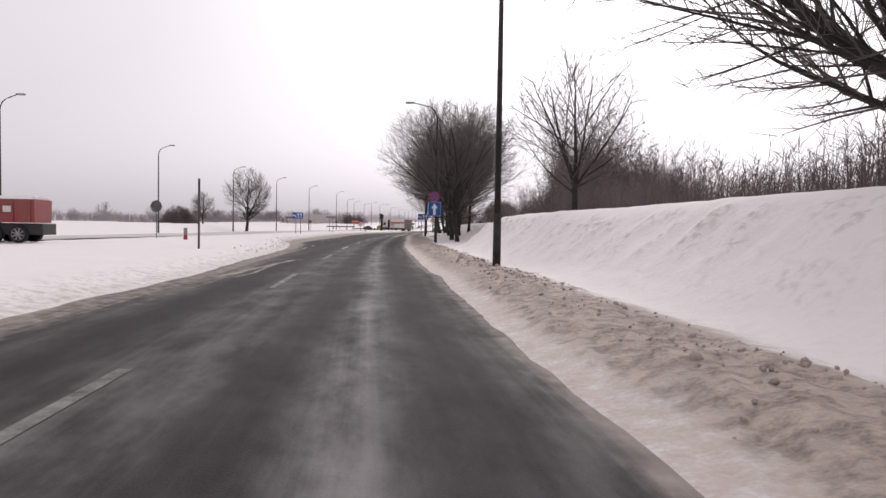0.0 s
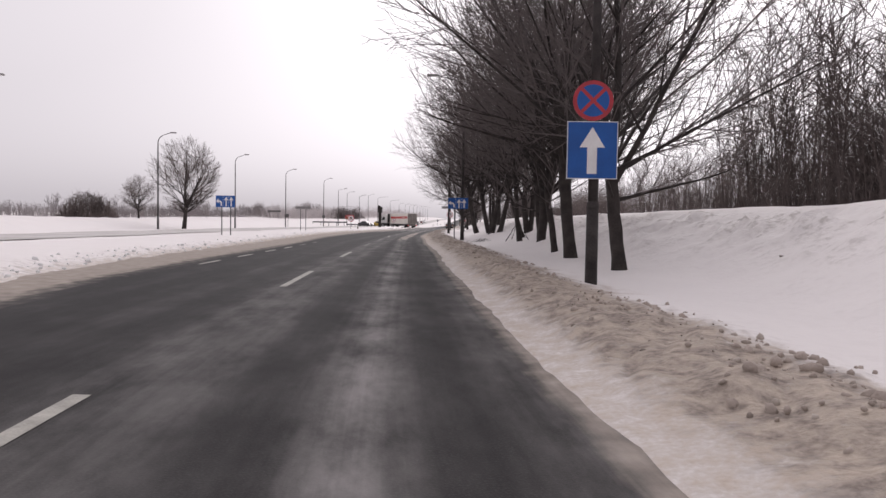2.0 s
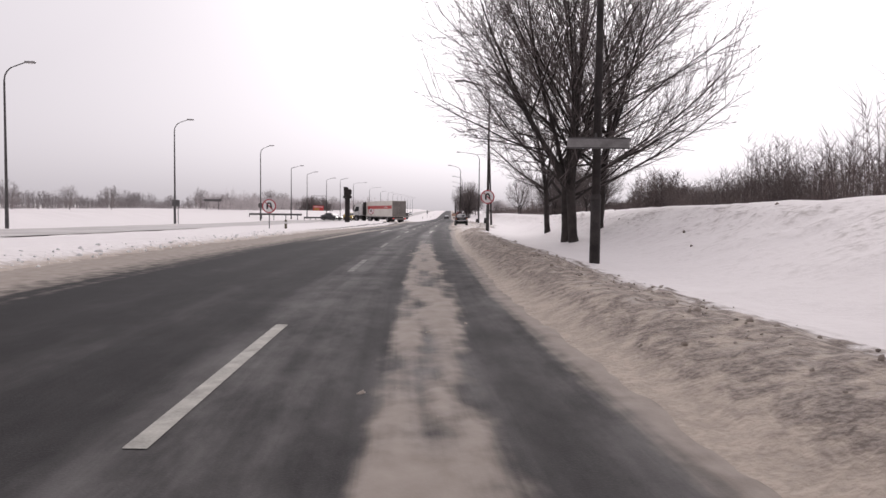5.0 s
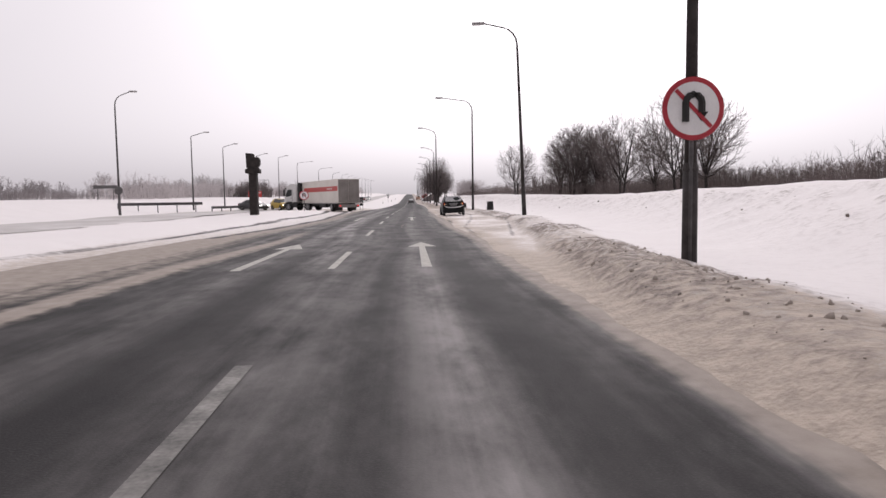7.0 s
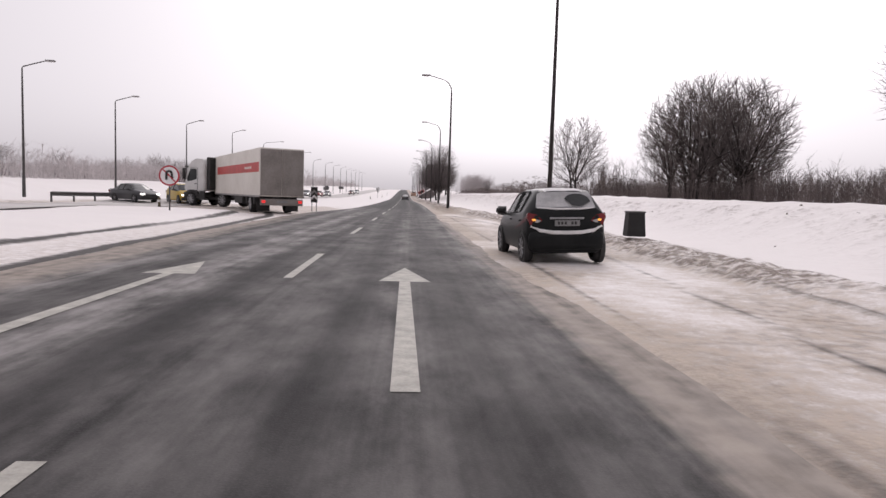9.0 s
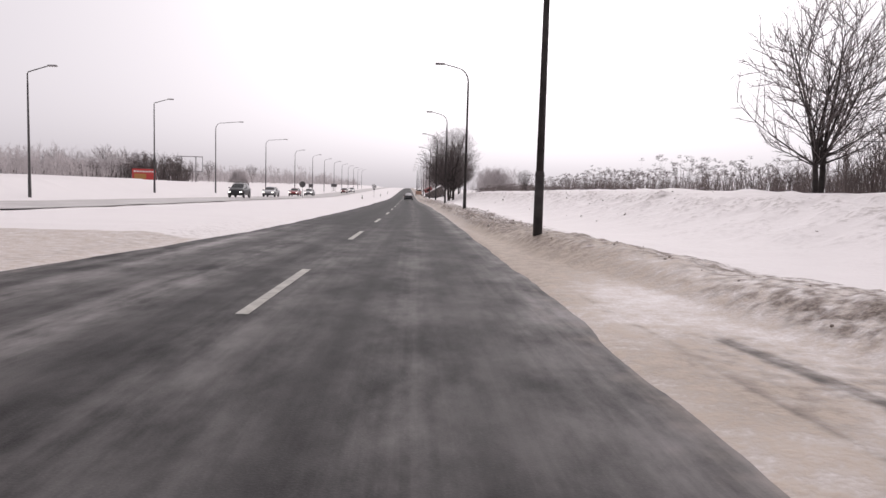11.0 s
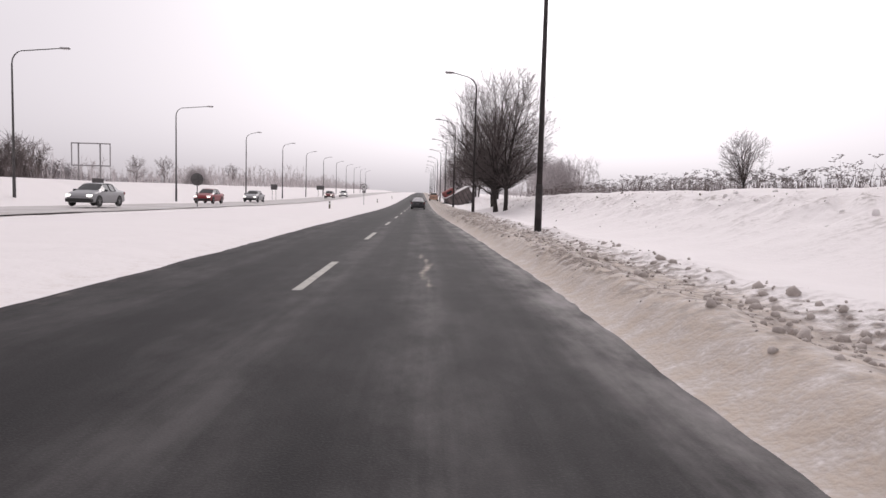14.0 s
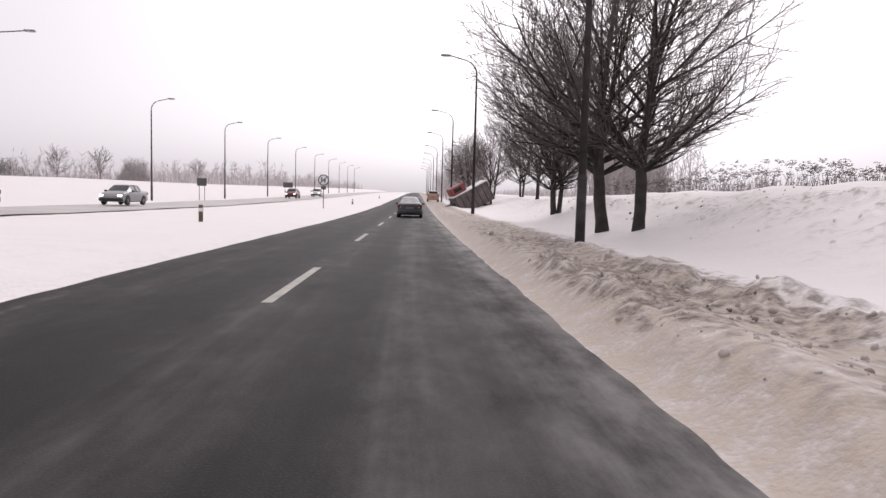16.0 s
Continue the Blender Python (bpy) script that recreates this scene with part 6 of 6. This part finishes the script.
def arrow_up(parent, cx, z0, z1, w, head, mat, y):
    hz = z1 - head
    return board(parent, "arrow", [(cx - w / 2, z0), (cx + w / 2, z0), (cx + w / 2, hz), (cx + head * 0.62, hz), (cx, z1), (cx - head * 0.62, hz), (cx - w / 2, hz)], mat, y, 0.004, "white arrow pointing up")


def stand(x, y, turn=0, dz=0.0):
    return pose(x, y, dz + (0.0 if dz else float(rise(y))), 0, 0, turn)


# no stopping and one way, strapped to a lamp post
s = thing("road_sign", "round no stopping sign above a blue arrow board", "road sign", stand(7.80, 42.80))
board(s, "panel", rect(-0.45, 2.18, 0.46, 3.22), SIGN_BLUE, 0, 0.02, "blue board")
board(s, "edge", rect(-0.465, 2.165, 0.475, 3.235), SIGN_WHITE, 0.008, 0.02)
arrow_up(s, 0.0, 2.26, 3.13, 0.18, 0.38, SIGN_WHITE, -0.005)
d = board(s, "disc", disc_outline(0.0, 3.62, 0.375), SIGN_RED, 0.0, 0.02, "red-rimmed disc")
board(s, "disc_face", disc_outline(0.0, 3.62, 0.30), SIGN_BLUE, -0.004, 0.006, "blue face")
bar(s, "cross_bar", (-0.21, 3.41), (0.21, 3.83), 0.065, SIGN_RED, -0.008)
bar(s, "cross_bar", (-0.21, 3.83), (0.21, 3.41), 0.065, SIGN_RED, -0.0095)
for z in (2.6, 3.6):
    bm = bmesh.new()
    box(bm, -0.14, 0.02, z - 0.03, 0.16, 0.30, z + 0.03, 0.01)
    part("bracket", bm, STEEL, s)


def lane_board(x0, x1, y, z0, z1, posts, thick=0.035):
    """Blue board with a left turn arrow, two arrows ahead and dashed lane lines."""
    w, h = x1 - x0, z1 - z0
    ob = thing("lane_sign", "blue lane board with one bending and two straight white arrows", "road sign", stand((x0 + x1) / 2, y), "lane boards")
    board(ob, "panel", rect(-w / 2, z0, w / 2, z1), SIGN_BLUE, 0, 0.02, "blue board")
    for f in (0.02, 0.28):
        cx = w * f + 0.03
        arrow_up(ob, cx, z0 + 0.08 * h, z0 + 0.9 * h, 0.085, 0.24, SIGN_WHITE, -0.005)
    left = -w * 0.33
    board(ob, "turn_arrow", [(left + 0.20, z0 + 0.12 * h), (left + 0.20, z0 + 0.38 * h), (left + 0.10, z0 + 0.56 * h), (left - 0.04, z0 + 0.60 * h), (left - 0.04, z0 + 0.74 * h), (left - 0.20, z0 + 0.52 * h), (left - 0.02, z0 + 0.32 * h), (left - 0.03, z0 + 0.46 * h), (left + 0.05, z0 + 0.44 * h), (left + 0.11, z0 + 0.34 * h), (left + 0.11, z0 + 0.12 * h)], SIGN_WHITE, -0.005, 0.004, "white arrow bending left")
    for f in (-0.12, 0.175):
        for k in range(4):
            zz = z0 + h * (0.08 + 0.24 * k)
            board(ob, "lane_mark", rect(w * f - 0.012, zz, w * f + 0.012, zz + 0.12 * h), SIGN_WHITE, -0.004, 0.004)
    for px in posts:
        post(ob, px - (x0 + x1) / 2, z1 - 0.05, thick, -0.4)
    return ob


lane_board(4.21, 5.47, 73.28, 2.24, 2.93, (4.62,))
lane_board(-11.5, -10.19, 75.0, 2.14, 2.92, (-11.1, -10.5))

# direction boards seen from their grey backs
s = thing("direction_board", "grey pointed direction board on two posts", "road sign", stand(-12.6, 103.4))
board(s, "panel", [(-0.88, 2.76), (-0.74, 2.91), (0.88, 2.91), (0.88, 2.60), (-0.74, 2.60)], GALV, 0, 0.03)
board(s, "stiffener", rect(-0.7, 2.73, 0.84, 2.77), SIGN_BACK, -0.012, 0.02)
for x in (-0.25, 0.32):
    post(s, x, 2.88, 0.035)
s = thing("direction_board", "long pale direction board strapped to a lamp post", "road sign", stand(3.40, 101.35))
board(s, "panel", rect(-0.70, 2.86, 0.70, 3.08), GALV, -0.06, 0.03, "pale board")
board(s, "rim", rect(-0.72, 2.845, 0.72, 2.875), SIGN_BACK, -0.065, 0.04)
board(s, "rim", rect(-0.72, 3.065, 0.72, 3.095), SIGN_BACK, -0.065, 0.04)
bm = bmesh.new()
rod(bm, (-0.06, 0.0, 3.09), (-0.06, 0.0, 3.20), 0.03, 0.02, 8)
for z in (2.92, 3.02):
    rod(bm, (0.0, -0.04, z), (0.02, 0.20, z), 0.02, 0.02, 8)
part("bracket", bm, STEEL, s)
s = thing("direction_board", "dark distant direction board on two posts", "road sign", stand(-60, 256, 0, ground_z(-60, 256)))
board(s, "panel", rect(-2.2, 2.2, 2.2, 2.8), SIGN_BACK, 0, 0.05)
for x in (-1.5, 1.5):
    post(s, x, 2.8, 0.06)


def no_u_turn(x, y, cz, r, label, tall=None, dz=0.0):
    ob = thing("road_sign", label, "road sign", stand(x, y), "no u-turn signs")
    board(ob, "disc", disc_outline(0, cz, r, 36), SIGN_RED, 0, 0.02, "red-rimmed disc")
    board(ob, "face", disc_outline(0, cz, r * 0.84, 36), SIGN_WHITE, -0.005, 0.006, "white face")
    k = r * 0.2
    pts = [(-k * 1.3, cz - k * 2.1), (-k * 1.3, cz + k * 0.9)] + [(k * 1.3 * -math.cos(a), cz + k * 0.9 + k * 1.3 * math.sin(a)) for a in (0.5, 1.05, 1.57, 2.1, 2.64)] + [(k * 1.3, cz + k * 0.9), (k * 1.3, cz - k * 0.6)]
    bm = bmesh.new()
    tube(bm, [(px, -0.008, pz) for px, pz in pts], k * 0.6, k * 0.6, 6)
    part("turn_symbol", bm, BLACK, ob, "black turning arrow")
    board(ob, "arrow_head", [(k * 0.2, cz - k * 0.5), (k * 1.3, cz - k * 2.0), (k * 2.4, cz - k * 0.5)], BLACK, -0.012, 0.005)
    bar(ob, "slash", (-r * 0.58, cz + r * 0.58), (r * 0.58, cz - r * 0.58), r * 0.13, SIGN_RED, -0.016)
    post(ob, 0, tall or cz + r, 0.035 if not tall else 0.07, y=0.06 if not tall else 0.10, mat=STEEL if not tall else CONCRETE)
    return ob


no_u_turn(2.67, 133.7, 2.65, 0.49, "round no u-turn sign strapped to a lamp post")
no_u_turn(-12.3, 132.0, 1.80, 0.48, "round no u-turn sign on a post in snow")
no_u_turn(-12.5, 192.6, 1.85, 0.47, "large round no u-turn sign at the junction")

# chevron board on the traffic island
s = thing("chevron_sign", "narrow black and white chevron board on two legs", "road sign", stand(-7.72, 206.5))
board(s, "panel", rect(-0.22, 0.62, 0.22, 1.66), BLACK, 0, 0.03)
for z in (0.78, 1.12):
    board(s, "chevron", [(-0.19, z), (0, z + 0.2), (0.19, z), (0.19, z + 0.16), (0, z + 0.36), (-0.19, z + 0.16)], SIGN_WHITE if z < 1 else PLATE, -0.005, 0.006, "pale chevron")
for x in (-0.15, 0.15):
    post(s, x, 1.6, 0.025)


def round_back(x, y, cz, r, label, facing=False, plate_below=False, octagon=False):
    ob = thing("road_sign", label, "road sign", stand(x, y, 0, max(0.0, ground_z(x, y) - 0.25)), "round signs")
    board(ob, "disc", disc_outline(0, cz, r, 8 if octagon else 32), SIGN_BACK, 0, 0.02)
    board(ob, "stiffener", rect(-r * 0.8, cz - 0.03, r * 0.8, cz + 0.03), STEEL, -0.014, 0.02)
    if facing:
        board(ob, "face", disc_outline(0, cz, r * 0.82, 32), SIGN_WHITE, -0.02, 0.006, "white face")
        bar(ob, "symbol", (-r * 0.3, cz - r * 0.3), (-r * 0.3, cz + r * 0.45), r * 0.22, BLACK, -0.024)
        bar(ob, "symbol", (r * 0.25, cz - r * 0.45), (r * 0.25, cz + r * 0.3), r * 0.22, BLACK, -0.024)
        bar(ob, "slash", (-r * 0.58, cz - r * 0.58), (r * 0.58, cz + r * 0.58), r * 0.14, BLACK, -0.028)
    if plate_below:
        board(ob, "plate", rect(-0.22, cz - r - 0.34, 0.22, cz - r - 0.04), SIGN_BACK, 0, 0.02)
    post(ob, 0, cz + r * 0.8, 0.032, y=0.05)
    return ob


round_back(-15.4, 46.8, 2.70, 0.50, "grey back of an eight-sided sign on a post", octagon=True)
round_back(-28.15, 186.1, 2.45, 0.38, "dark back of a round sign on a lamp post")
round_back(-18.46, 308.6, 2.34, 0.49, "dark back of a round sign on a post")
round_back(-9.15, 351.0, 2.65, 0.48, "round white sign with black symbols on a post", True, True)
s = thing("road_sign", "tall post with a sign turned edge on", "road sign", stand(-1.1, 20.6, 112))
board(s, "panel", rect(-0.40, 2.39, 0.40, 3.20), SIGN_BACK, 0, 0.025)
post(s, 0, 3.24, 0.045)


def panel_sign(x, y, w, z0, z1, label):
    ob = thing("road_sign", label, "road sign", stand(x, y, 0, max(0.0, ground_z(x, y) - 0.2)), "sign backs on two legs")
    board(ob, "panel", rect(-w / 2, z0, w / 2, z1), SIGN_BACK, 0, 0.03)
    board(ob, "stiffener", rect(-w / 2 + 0.05, (z0 + z1) / 2 - 0.03, w / 2 - 0.05, (z0 + z1) / 2 + 0.03), STEEL, -0.015, 0.02)
    for px in (-w * 0.28, w * 0.28):
        post(ob, px, z1, 0.035)
    return ob


panel_sign(-26.2, 372.0, 1.1, 1.9, 2.8, "grey back of a square sign on two legs")
panel_sign(-26.2, 425.0, 1.9, 1.9, 2.9, "grey back of a broad sign on two legs")
panel_sign(-28.8, 314.5, 1.0, 1.9, 2.3, "grey back of a low sign on two legs")
panel_sign(-28.9, 157.0, 0.8, 1.95, 2.6, "small dark panel beside a lamp post")

# big boards
s = thing("billboard", "empty steel billboard frame in the snowfield", "billboard", stand(-55.2, 368.5))
bm = bmesh.new()
for z in (5.0, 8.6):
    box(bm, -3.15, -0.06, z - 0.09, 3.15, 0.06, z + 0.09)
for x in (-3.1, 3.1):
    box(bm, x - 0.07, -0.06, 5.0, x + 0.07, 0.06, 8.6)
part("frame", bm, GALV, s)
for x in (-2.0, 1.5):
    post(s, x, 8.6, 0.12, 0.5, 0.0, GALV)
s = thing("billboard", "red advertising billboard at the edge of a wood", "billboard", stand(-43.9, 310, 12))
board(s, "panel", rect(-1.75, 2.1, 1.75, 4.1), STRIPE, 0, 0.08, "red panel")
board(s, "picture_block", rect(-1.4, 2.5, 0.35, 3.3), material("ochre_print", (0.45, 0.22, 0.06), 0.5), -0.01, 0.01, "ochre block")
for k in range(7):
    board(s, "lettering_bar", rect(-1.5 + k * 0.44, 3.55, -1.16 + k * 0.44, 3.78), SIGN_WHITE, -0.01, 0.01)
board(s, "lettering_bar", rect(-1.4, 2.25, 1.5, 2.33), SIGN_WHITE, -0.01, 0.01)
for x in (-1.1, 1.1):
    post(s, x, 2.2, 0.1, 0.3)

# delineators and other small posts
s = thing("delineator", "weathered dark delineator post standing in snow", "marker post", stand(-9.6, 318.9))
bm = bmesh.new()
box(bm, -0.08, -0.05, -0.3, 0.08, 0.05, 0.85, 0.02)
part("post_body", bm, material("grimy_olive_plastic", (0.12, 0.10, 0.055), 0.7, vary=0.2, scale=4), s)
bm = bmesh.new()
box(bm, -0.082, -0.055, 0.58, 0.082, -0.045, 0.72)
part("reflector", bm, SIGN_WHITE, s)
tagged(s, group="marker posts")
for x, y in ((-8.6, 372.0), (-8.4, 425.0), (-11.4, 133.0), (-17.5, 205.5)):
    copy_thing(s, pose(x, y, ground_z(x, y) - 0.25))

s = thing("marker_post", "short red and white marker post standing in snow", "marker post", pose(-8.4, 36.2, ground_z(-8.4, 36.2) - 0.2))
bm = bmesh.new()
box(bm, -0.12, -0.07, -0.3, 0.12, 0.07, 0.48, 0.03)
part("post_foot", bm, SIGN_RED, s, "faded red lower half")
bm = bmesh.new()
box(bm, -0.115, -0.065, 0.48, 0.115, 0.065, 0.98, 0.03)
part("post_top", bm, GALV, s, "grey-white upper half")

# litter bin in the snow beside the lay-by
s = thing("litter_bin", "dark tapered litter bin half buried in snow", "bin", stand(4.95, 179.9, 0, 0.40))
bm = bmesh.new()
r = bmesh.ops.create_cube(bm, size=1.0, matrix=Matrix.Translation((0, 0, 0.28)) @ Matrix.Diagonal((0.54, 0.45, 0.72, 1)))
for v in bm.verts:
    if v.co.z > 0.3:
        v.co.x *= 0.84
        v.co.y *= 0.84
bmesh.ops.bevel(bm, geom=list(bm.edges), offset=0.02, segments=2, affect="EDGES")
part("bin_body", bm, BLACK, s)
bm = bmesh.new()
box(bm, -0.25, -0.21, 0.60, 0.25, 0.21, 0.645, 0.012)
part("rim", bm, STEEL, s)
tagged(s, group="litter bins")
copy_thing(s, pose(4.75, 205.0, ground_z(4.75, 205.0) - 0.06, 0, 0, 8))

# carved wooden pillar
s = thing("carved_pillar", "tall dark carved wooden pillar in the snow", "pillar", stand(-13.6, 175.4))
bm = bmesh.new()
box(bm, -0.30, -0.30, -0.3, 0.30, 0.30, 3.42, 0.05)
part("shaft", bm, DARKWOOD, s)
bm = bmesh.new()
box(bm, -0.53, -0.40, 3.42, 0.53, 0.40, 3.74, 0.04)
box(bm, -0.40, -0.34, 3.72, 0.42, 0.34, 3.86, 0.03)
part("collar", bm, DARKWOOD, s)
top = [(-0.44, 3.82), (0.34, 3.82), (0.52, 4.05), (0.54, 4.42), (0.44, 4.62), (0.26, 4.66), (0.16, 4.58), (0.06, 4.66), (0.12, 4.80), (0.02, 4.90), (-0.20, 4.93), (-0.30, 4.90), (-0.48, 4.97), (-0.46, 4.3)]
bm = bmesh.new()
plate(bm, top, -0.28, 0.28)
bmesh.ops.bevel(bm, geom=list(bm.edges), offset=0.03, segments=2, affect="EDGES")
part("carved_head", bm, DARKWOOD, s, "carved dark block with a notch")


def guard_rail(a, b, label):
    ax, ay = a
    bx, by = b
    length = math.hypot(bx - ax, by - ay)
    ob = thing("guard_rail", label, "guard rail", pose(ax, ay, max(0.0, ground_z(ax, ay) - 0.1), 0, 0, math.degrees(math.atan2(by - ay, bx - ax))), "guard rails")
    bm = bmesh.new()
    prof = [(0, 0.45), (0.06, 0.50), (0.0, 0.58), (0.0, 0.64), (0.06, 0.72), (0.0, 0.77)]
    for i in range(len(prof) - 1):
        (y0, z0), (y1, z1) = prof[i], prof[i + 1]
        bm.faces.new([bm.verts.new(v) for v in ((0, -y0, z0), (length, -y0, z0), (length, -y1, z1), (0, -y1, z1))])
    bmesh.ops.remove_doubles(bm, verts=bm.verts, dist=0.001)
    bmesh.ops.solidify(bm, geom=bm.faces, thickness=0.004)
    part("rail", bm, STEEL, ob)
    for k in range(int(length / 2) + 1):
        bm = bmesh.new()
        box(bm, k * 2 - 0.05, 0.0, -0.4, k * 2 + 0.05, 0.09, 0.75)
        part("rail_post", bm, STEEL, ob)
    return ob


guard_rail((-33.5, 198.5), (-25.5, 202.0), "low weathered steel guard rail in snow")
guard_rail((-27.0, 211.0), (-24.6, 217.5), "low weathered steel guard rail at the junction")


# ---- chunks of ploughed snow and fallen twigs ----
def chunks(name, label, count, spot, size, mat, seed):
    rng = random.Random(seed)
    base = bmesh.new()
    bmesh.ops.create_icosphere(base, subdivisions=1, radius=1.0)
    shape = [v.co.copy() for v in base.verts]
    tris = [tuple(v.index for v in f.verts) for f in base.faces]
    base.free()
    verts, faces = [], []
    spots = [spot(rng) for _ in range(count)]
    zs = land(np.array([p[0] for p in spots]), np.array([p[1] for p in spots]))[0]
    for (x, y), z in zip(spots, zs):
        r = size(rng)
        turn = Euler((rng.uniform(0, 6), rng.uniform(0, 6), rng.uniform(0, 6))).to_matrix()
        sx, sy, sz = rng.uniform(0.7, 1.4), rng.uniform(0.7, 1.4), rng.uniform(0.5, 0.9)
        n = len(verts)
        for c in shape:
            q = turn @ Vector((c.x * sx, c.y * sy, c.z * sz)) * r * rng.uniform(0.75, 1.2)
            verts.append((x + q.x, y + q.y, z + q.z))
        faces.extend(tuple(n + i for i in t) for t in tris)
    ob = mesh_object(name, verts, faces, mat, True)
    return tagged(ob, label, "snow", kind="stuff")


def on_berm(y0, y1, lo, hi):
    def spot(rng):
        y = rng.uniform(y0, y1)
        return float(berm_right(y)) + rng.triangular(lo, hi, (lo + hi) / 2), y
    return spot


DIRTY_CLOD = material("dark_slush_clod", (0.25, 0.21, 0.18), 0.85, vary=0.3, scale=3, bump=0.4)
LATE_CHUNK = material("broken_grey_snow", (0.58, 0.525, 0.49), 0.85, vary=0.25, scale=2.5, bump=0.5, second=(0.36, 0.315, 0.285))
chunks("snow_chunks", "dirty broken snow chunks along the ploughed bank", 2200, on_berm(-9, 138, 0.35, 2.3), lambda rng: 0.010 + 0.038 * rng.random() ** 3, CHUNK, 31)
chunks("snow_chunks", "dense broken grey snow chunks heaped along the bank", 2400, on_berm(221, 306, 0.2, 2.5), lambda rng: 0.010 + 0.038 * rng.random() ** 3, LATE_CHUNK, 36)
chunks("slush_clods", "dark frozen slush clods in the ploughed bank", 700, on_berm(-9, 335, 0.4, 2.4), lambda rng: 0.010 + 0.028 * rng.random() ** 3, DIRTY_CLOD, 32)
CLOD_TAN = material("tan_snow_clod", (0.50, 0.43, 0.38), 0.85, vary=0.3, scale=2.5, bump=0.5, second=(0.33, 0.275, 0.24))


def clustered(y0, y1, lo, hi):
    def spot(rng):
        while True:
            y, s = rng.uniform(y0, y1), rng.triangular(lo, hi, lo + 0.62 * (hi - lo))
            x = float(berm_right(y)) + s
            if float(value_noise(np.array(x * 0.9), np.array(y * 0.7), 91)) > rng.uniform(0.35, 0.75):
                return x, y
    return spot


chunks("berm_clods", "tan broken clods strewn in clusters over the ploughed bank", 1500, clustered(-6, 72, 0.6, 2.5), lambda rng: 0.018 + 0.050 * rng.random() ** 3, CLOD_TAN, 39)
chunks("berm_clods", "pale broken clods strewn over the grey ploughed bank", 1100, clustered(222, 312, 0.4, 2.4), lambda rng: 0.022 + 0.075 * rng.random() ** 3, LATE_CHUNK, 40)
chunks("kerb_chunks", "small ploughed snow lumps along the middle strip", 1100, lambda rng: (lambda y: (float(kerb_left(y)) - rng.triangular(0.2, 1.9, 0.6), y))(rng.uniform(20, 128)), lambda rng: 0.015 + 0.07 * rng.random() ** 3, CARSNOW, 37)
chunks("bank_clods", "snow clods on the face of the bank", 320, on_berm(225, 335, 5.0, 12.0), lambda rng: 0.03 + 0.07 * rng.random() ** 3, SNOW, 33)
chunks("bank_soil", "few dark soil clods on the face of the bank", 70, on_berm(0, 335, 3.5, 11.0), lambda rng: 0.03 + 0.06 * rng.random() ** 2, DIRTY_CLOD, 34)
chunks("road_ice", "bits of ice scattered on the asphalt", 160, lambda rng: (float(kerb_right(0)) * 0 + rng.uniform(-5, -0.5), rng.uniform(225, 330)), lambda rng: 0.008 + 0.02 * rng.random() ** 2, CARSNOW, 35)


chunks("lane_slush", "broken lumps of brown slush between the wheel tracks", 700, lambda rng: (lambda y: (float(kerb_right(y)) - float(line(y, (60, 1.75), (82, 1.75), (91, 1.47), (97, 1.2), (104, 1.3), (122, 1.6))) + (rng.gauss(0.34, 0.07) if rng.random() < 0.5 else rng.gauss(0, 0.22)), y))(rng.uniform(74, 118)), lambda rng: 0.012 + 0.05 * rng.random() ** 2.5, CHUNK, 38)


def loose_wood(name, label, category, limbs, group=""):
    """Bent sticks: limbs are (radius, points)."""
    rng = random.Random(len(limbs))
    made = []
    for r, points in limbs:
        pts = [Vector(p) for p in points]
        way = []
        for a, b in zip(pts, pts[1:]):
            way += [a.lerp(b, k / 4) + Vector((rng.gauss(0, 0.5), rng.gauss(0, 0.5), rng.gauss(0, 0.5))) * r for k in range(4)]
        way.append(pts[-1])
        made.append((way, [r * (1 - 0.55 * k / len(way)) for k in range(len(way))], 1))
    v, f = tubes(made, (6, 6, 5, 4))
    return tagged(mesh_object(name, v, f, BARK), label, category, group)


on_snow = lambda x, y, up=0.0: (x, y, ground_z(x, y) + up)
loose_wood("fallen_branch", "forked broken branch propped against a leaning tree", "branch",
           [(0.026, (on_snow(7.57, 68.19, -0.05), (7.95, 68.0, 0.85), (8.2, 67.75, 1.35), (8.3, 67.45, 1.80))), (0.020, (on_snow(7.96, 67.98, -0.05), (8.06, 68.0, 0.75), (8.17, 67.82, 1.25)))], "fallen branches")
loose_wood("fallen_branch", "short broken stick leaning on a slim trunk", "branch",
           [(0.022, (on_snow(8.64, 65.0, -0.05), (8.5, 65.08, 0.75), (8.33, 65.06, 1.15)))], "fallen branches")
rw = random.Random(5)
heap = []
for _ in range(22):
    x, y, turn, size = 6.3 + rw.gauss(0, 0.3), 71.85 + rw.gauss(0, 0.3), rw.uniform(0, 6.28), rw.uniform(0.15, 0.42)
    dx, dy = size * math.cos(turn), size * math.sin(turn) * 0.6
    heap.append((rw.uniform(0.005, 0.011), (on_snow(x - dx, y - dy, -0.02), on_snow(x, y, rw.uniform(0.02, 0.14)), on_snow(x + dx, y + dy, rw.uniform(0.02, 0.24)))))
loose_wood("twig_heap", "flat heap of dry twigs lying on the snow", "twigs", heap)
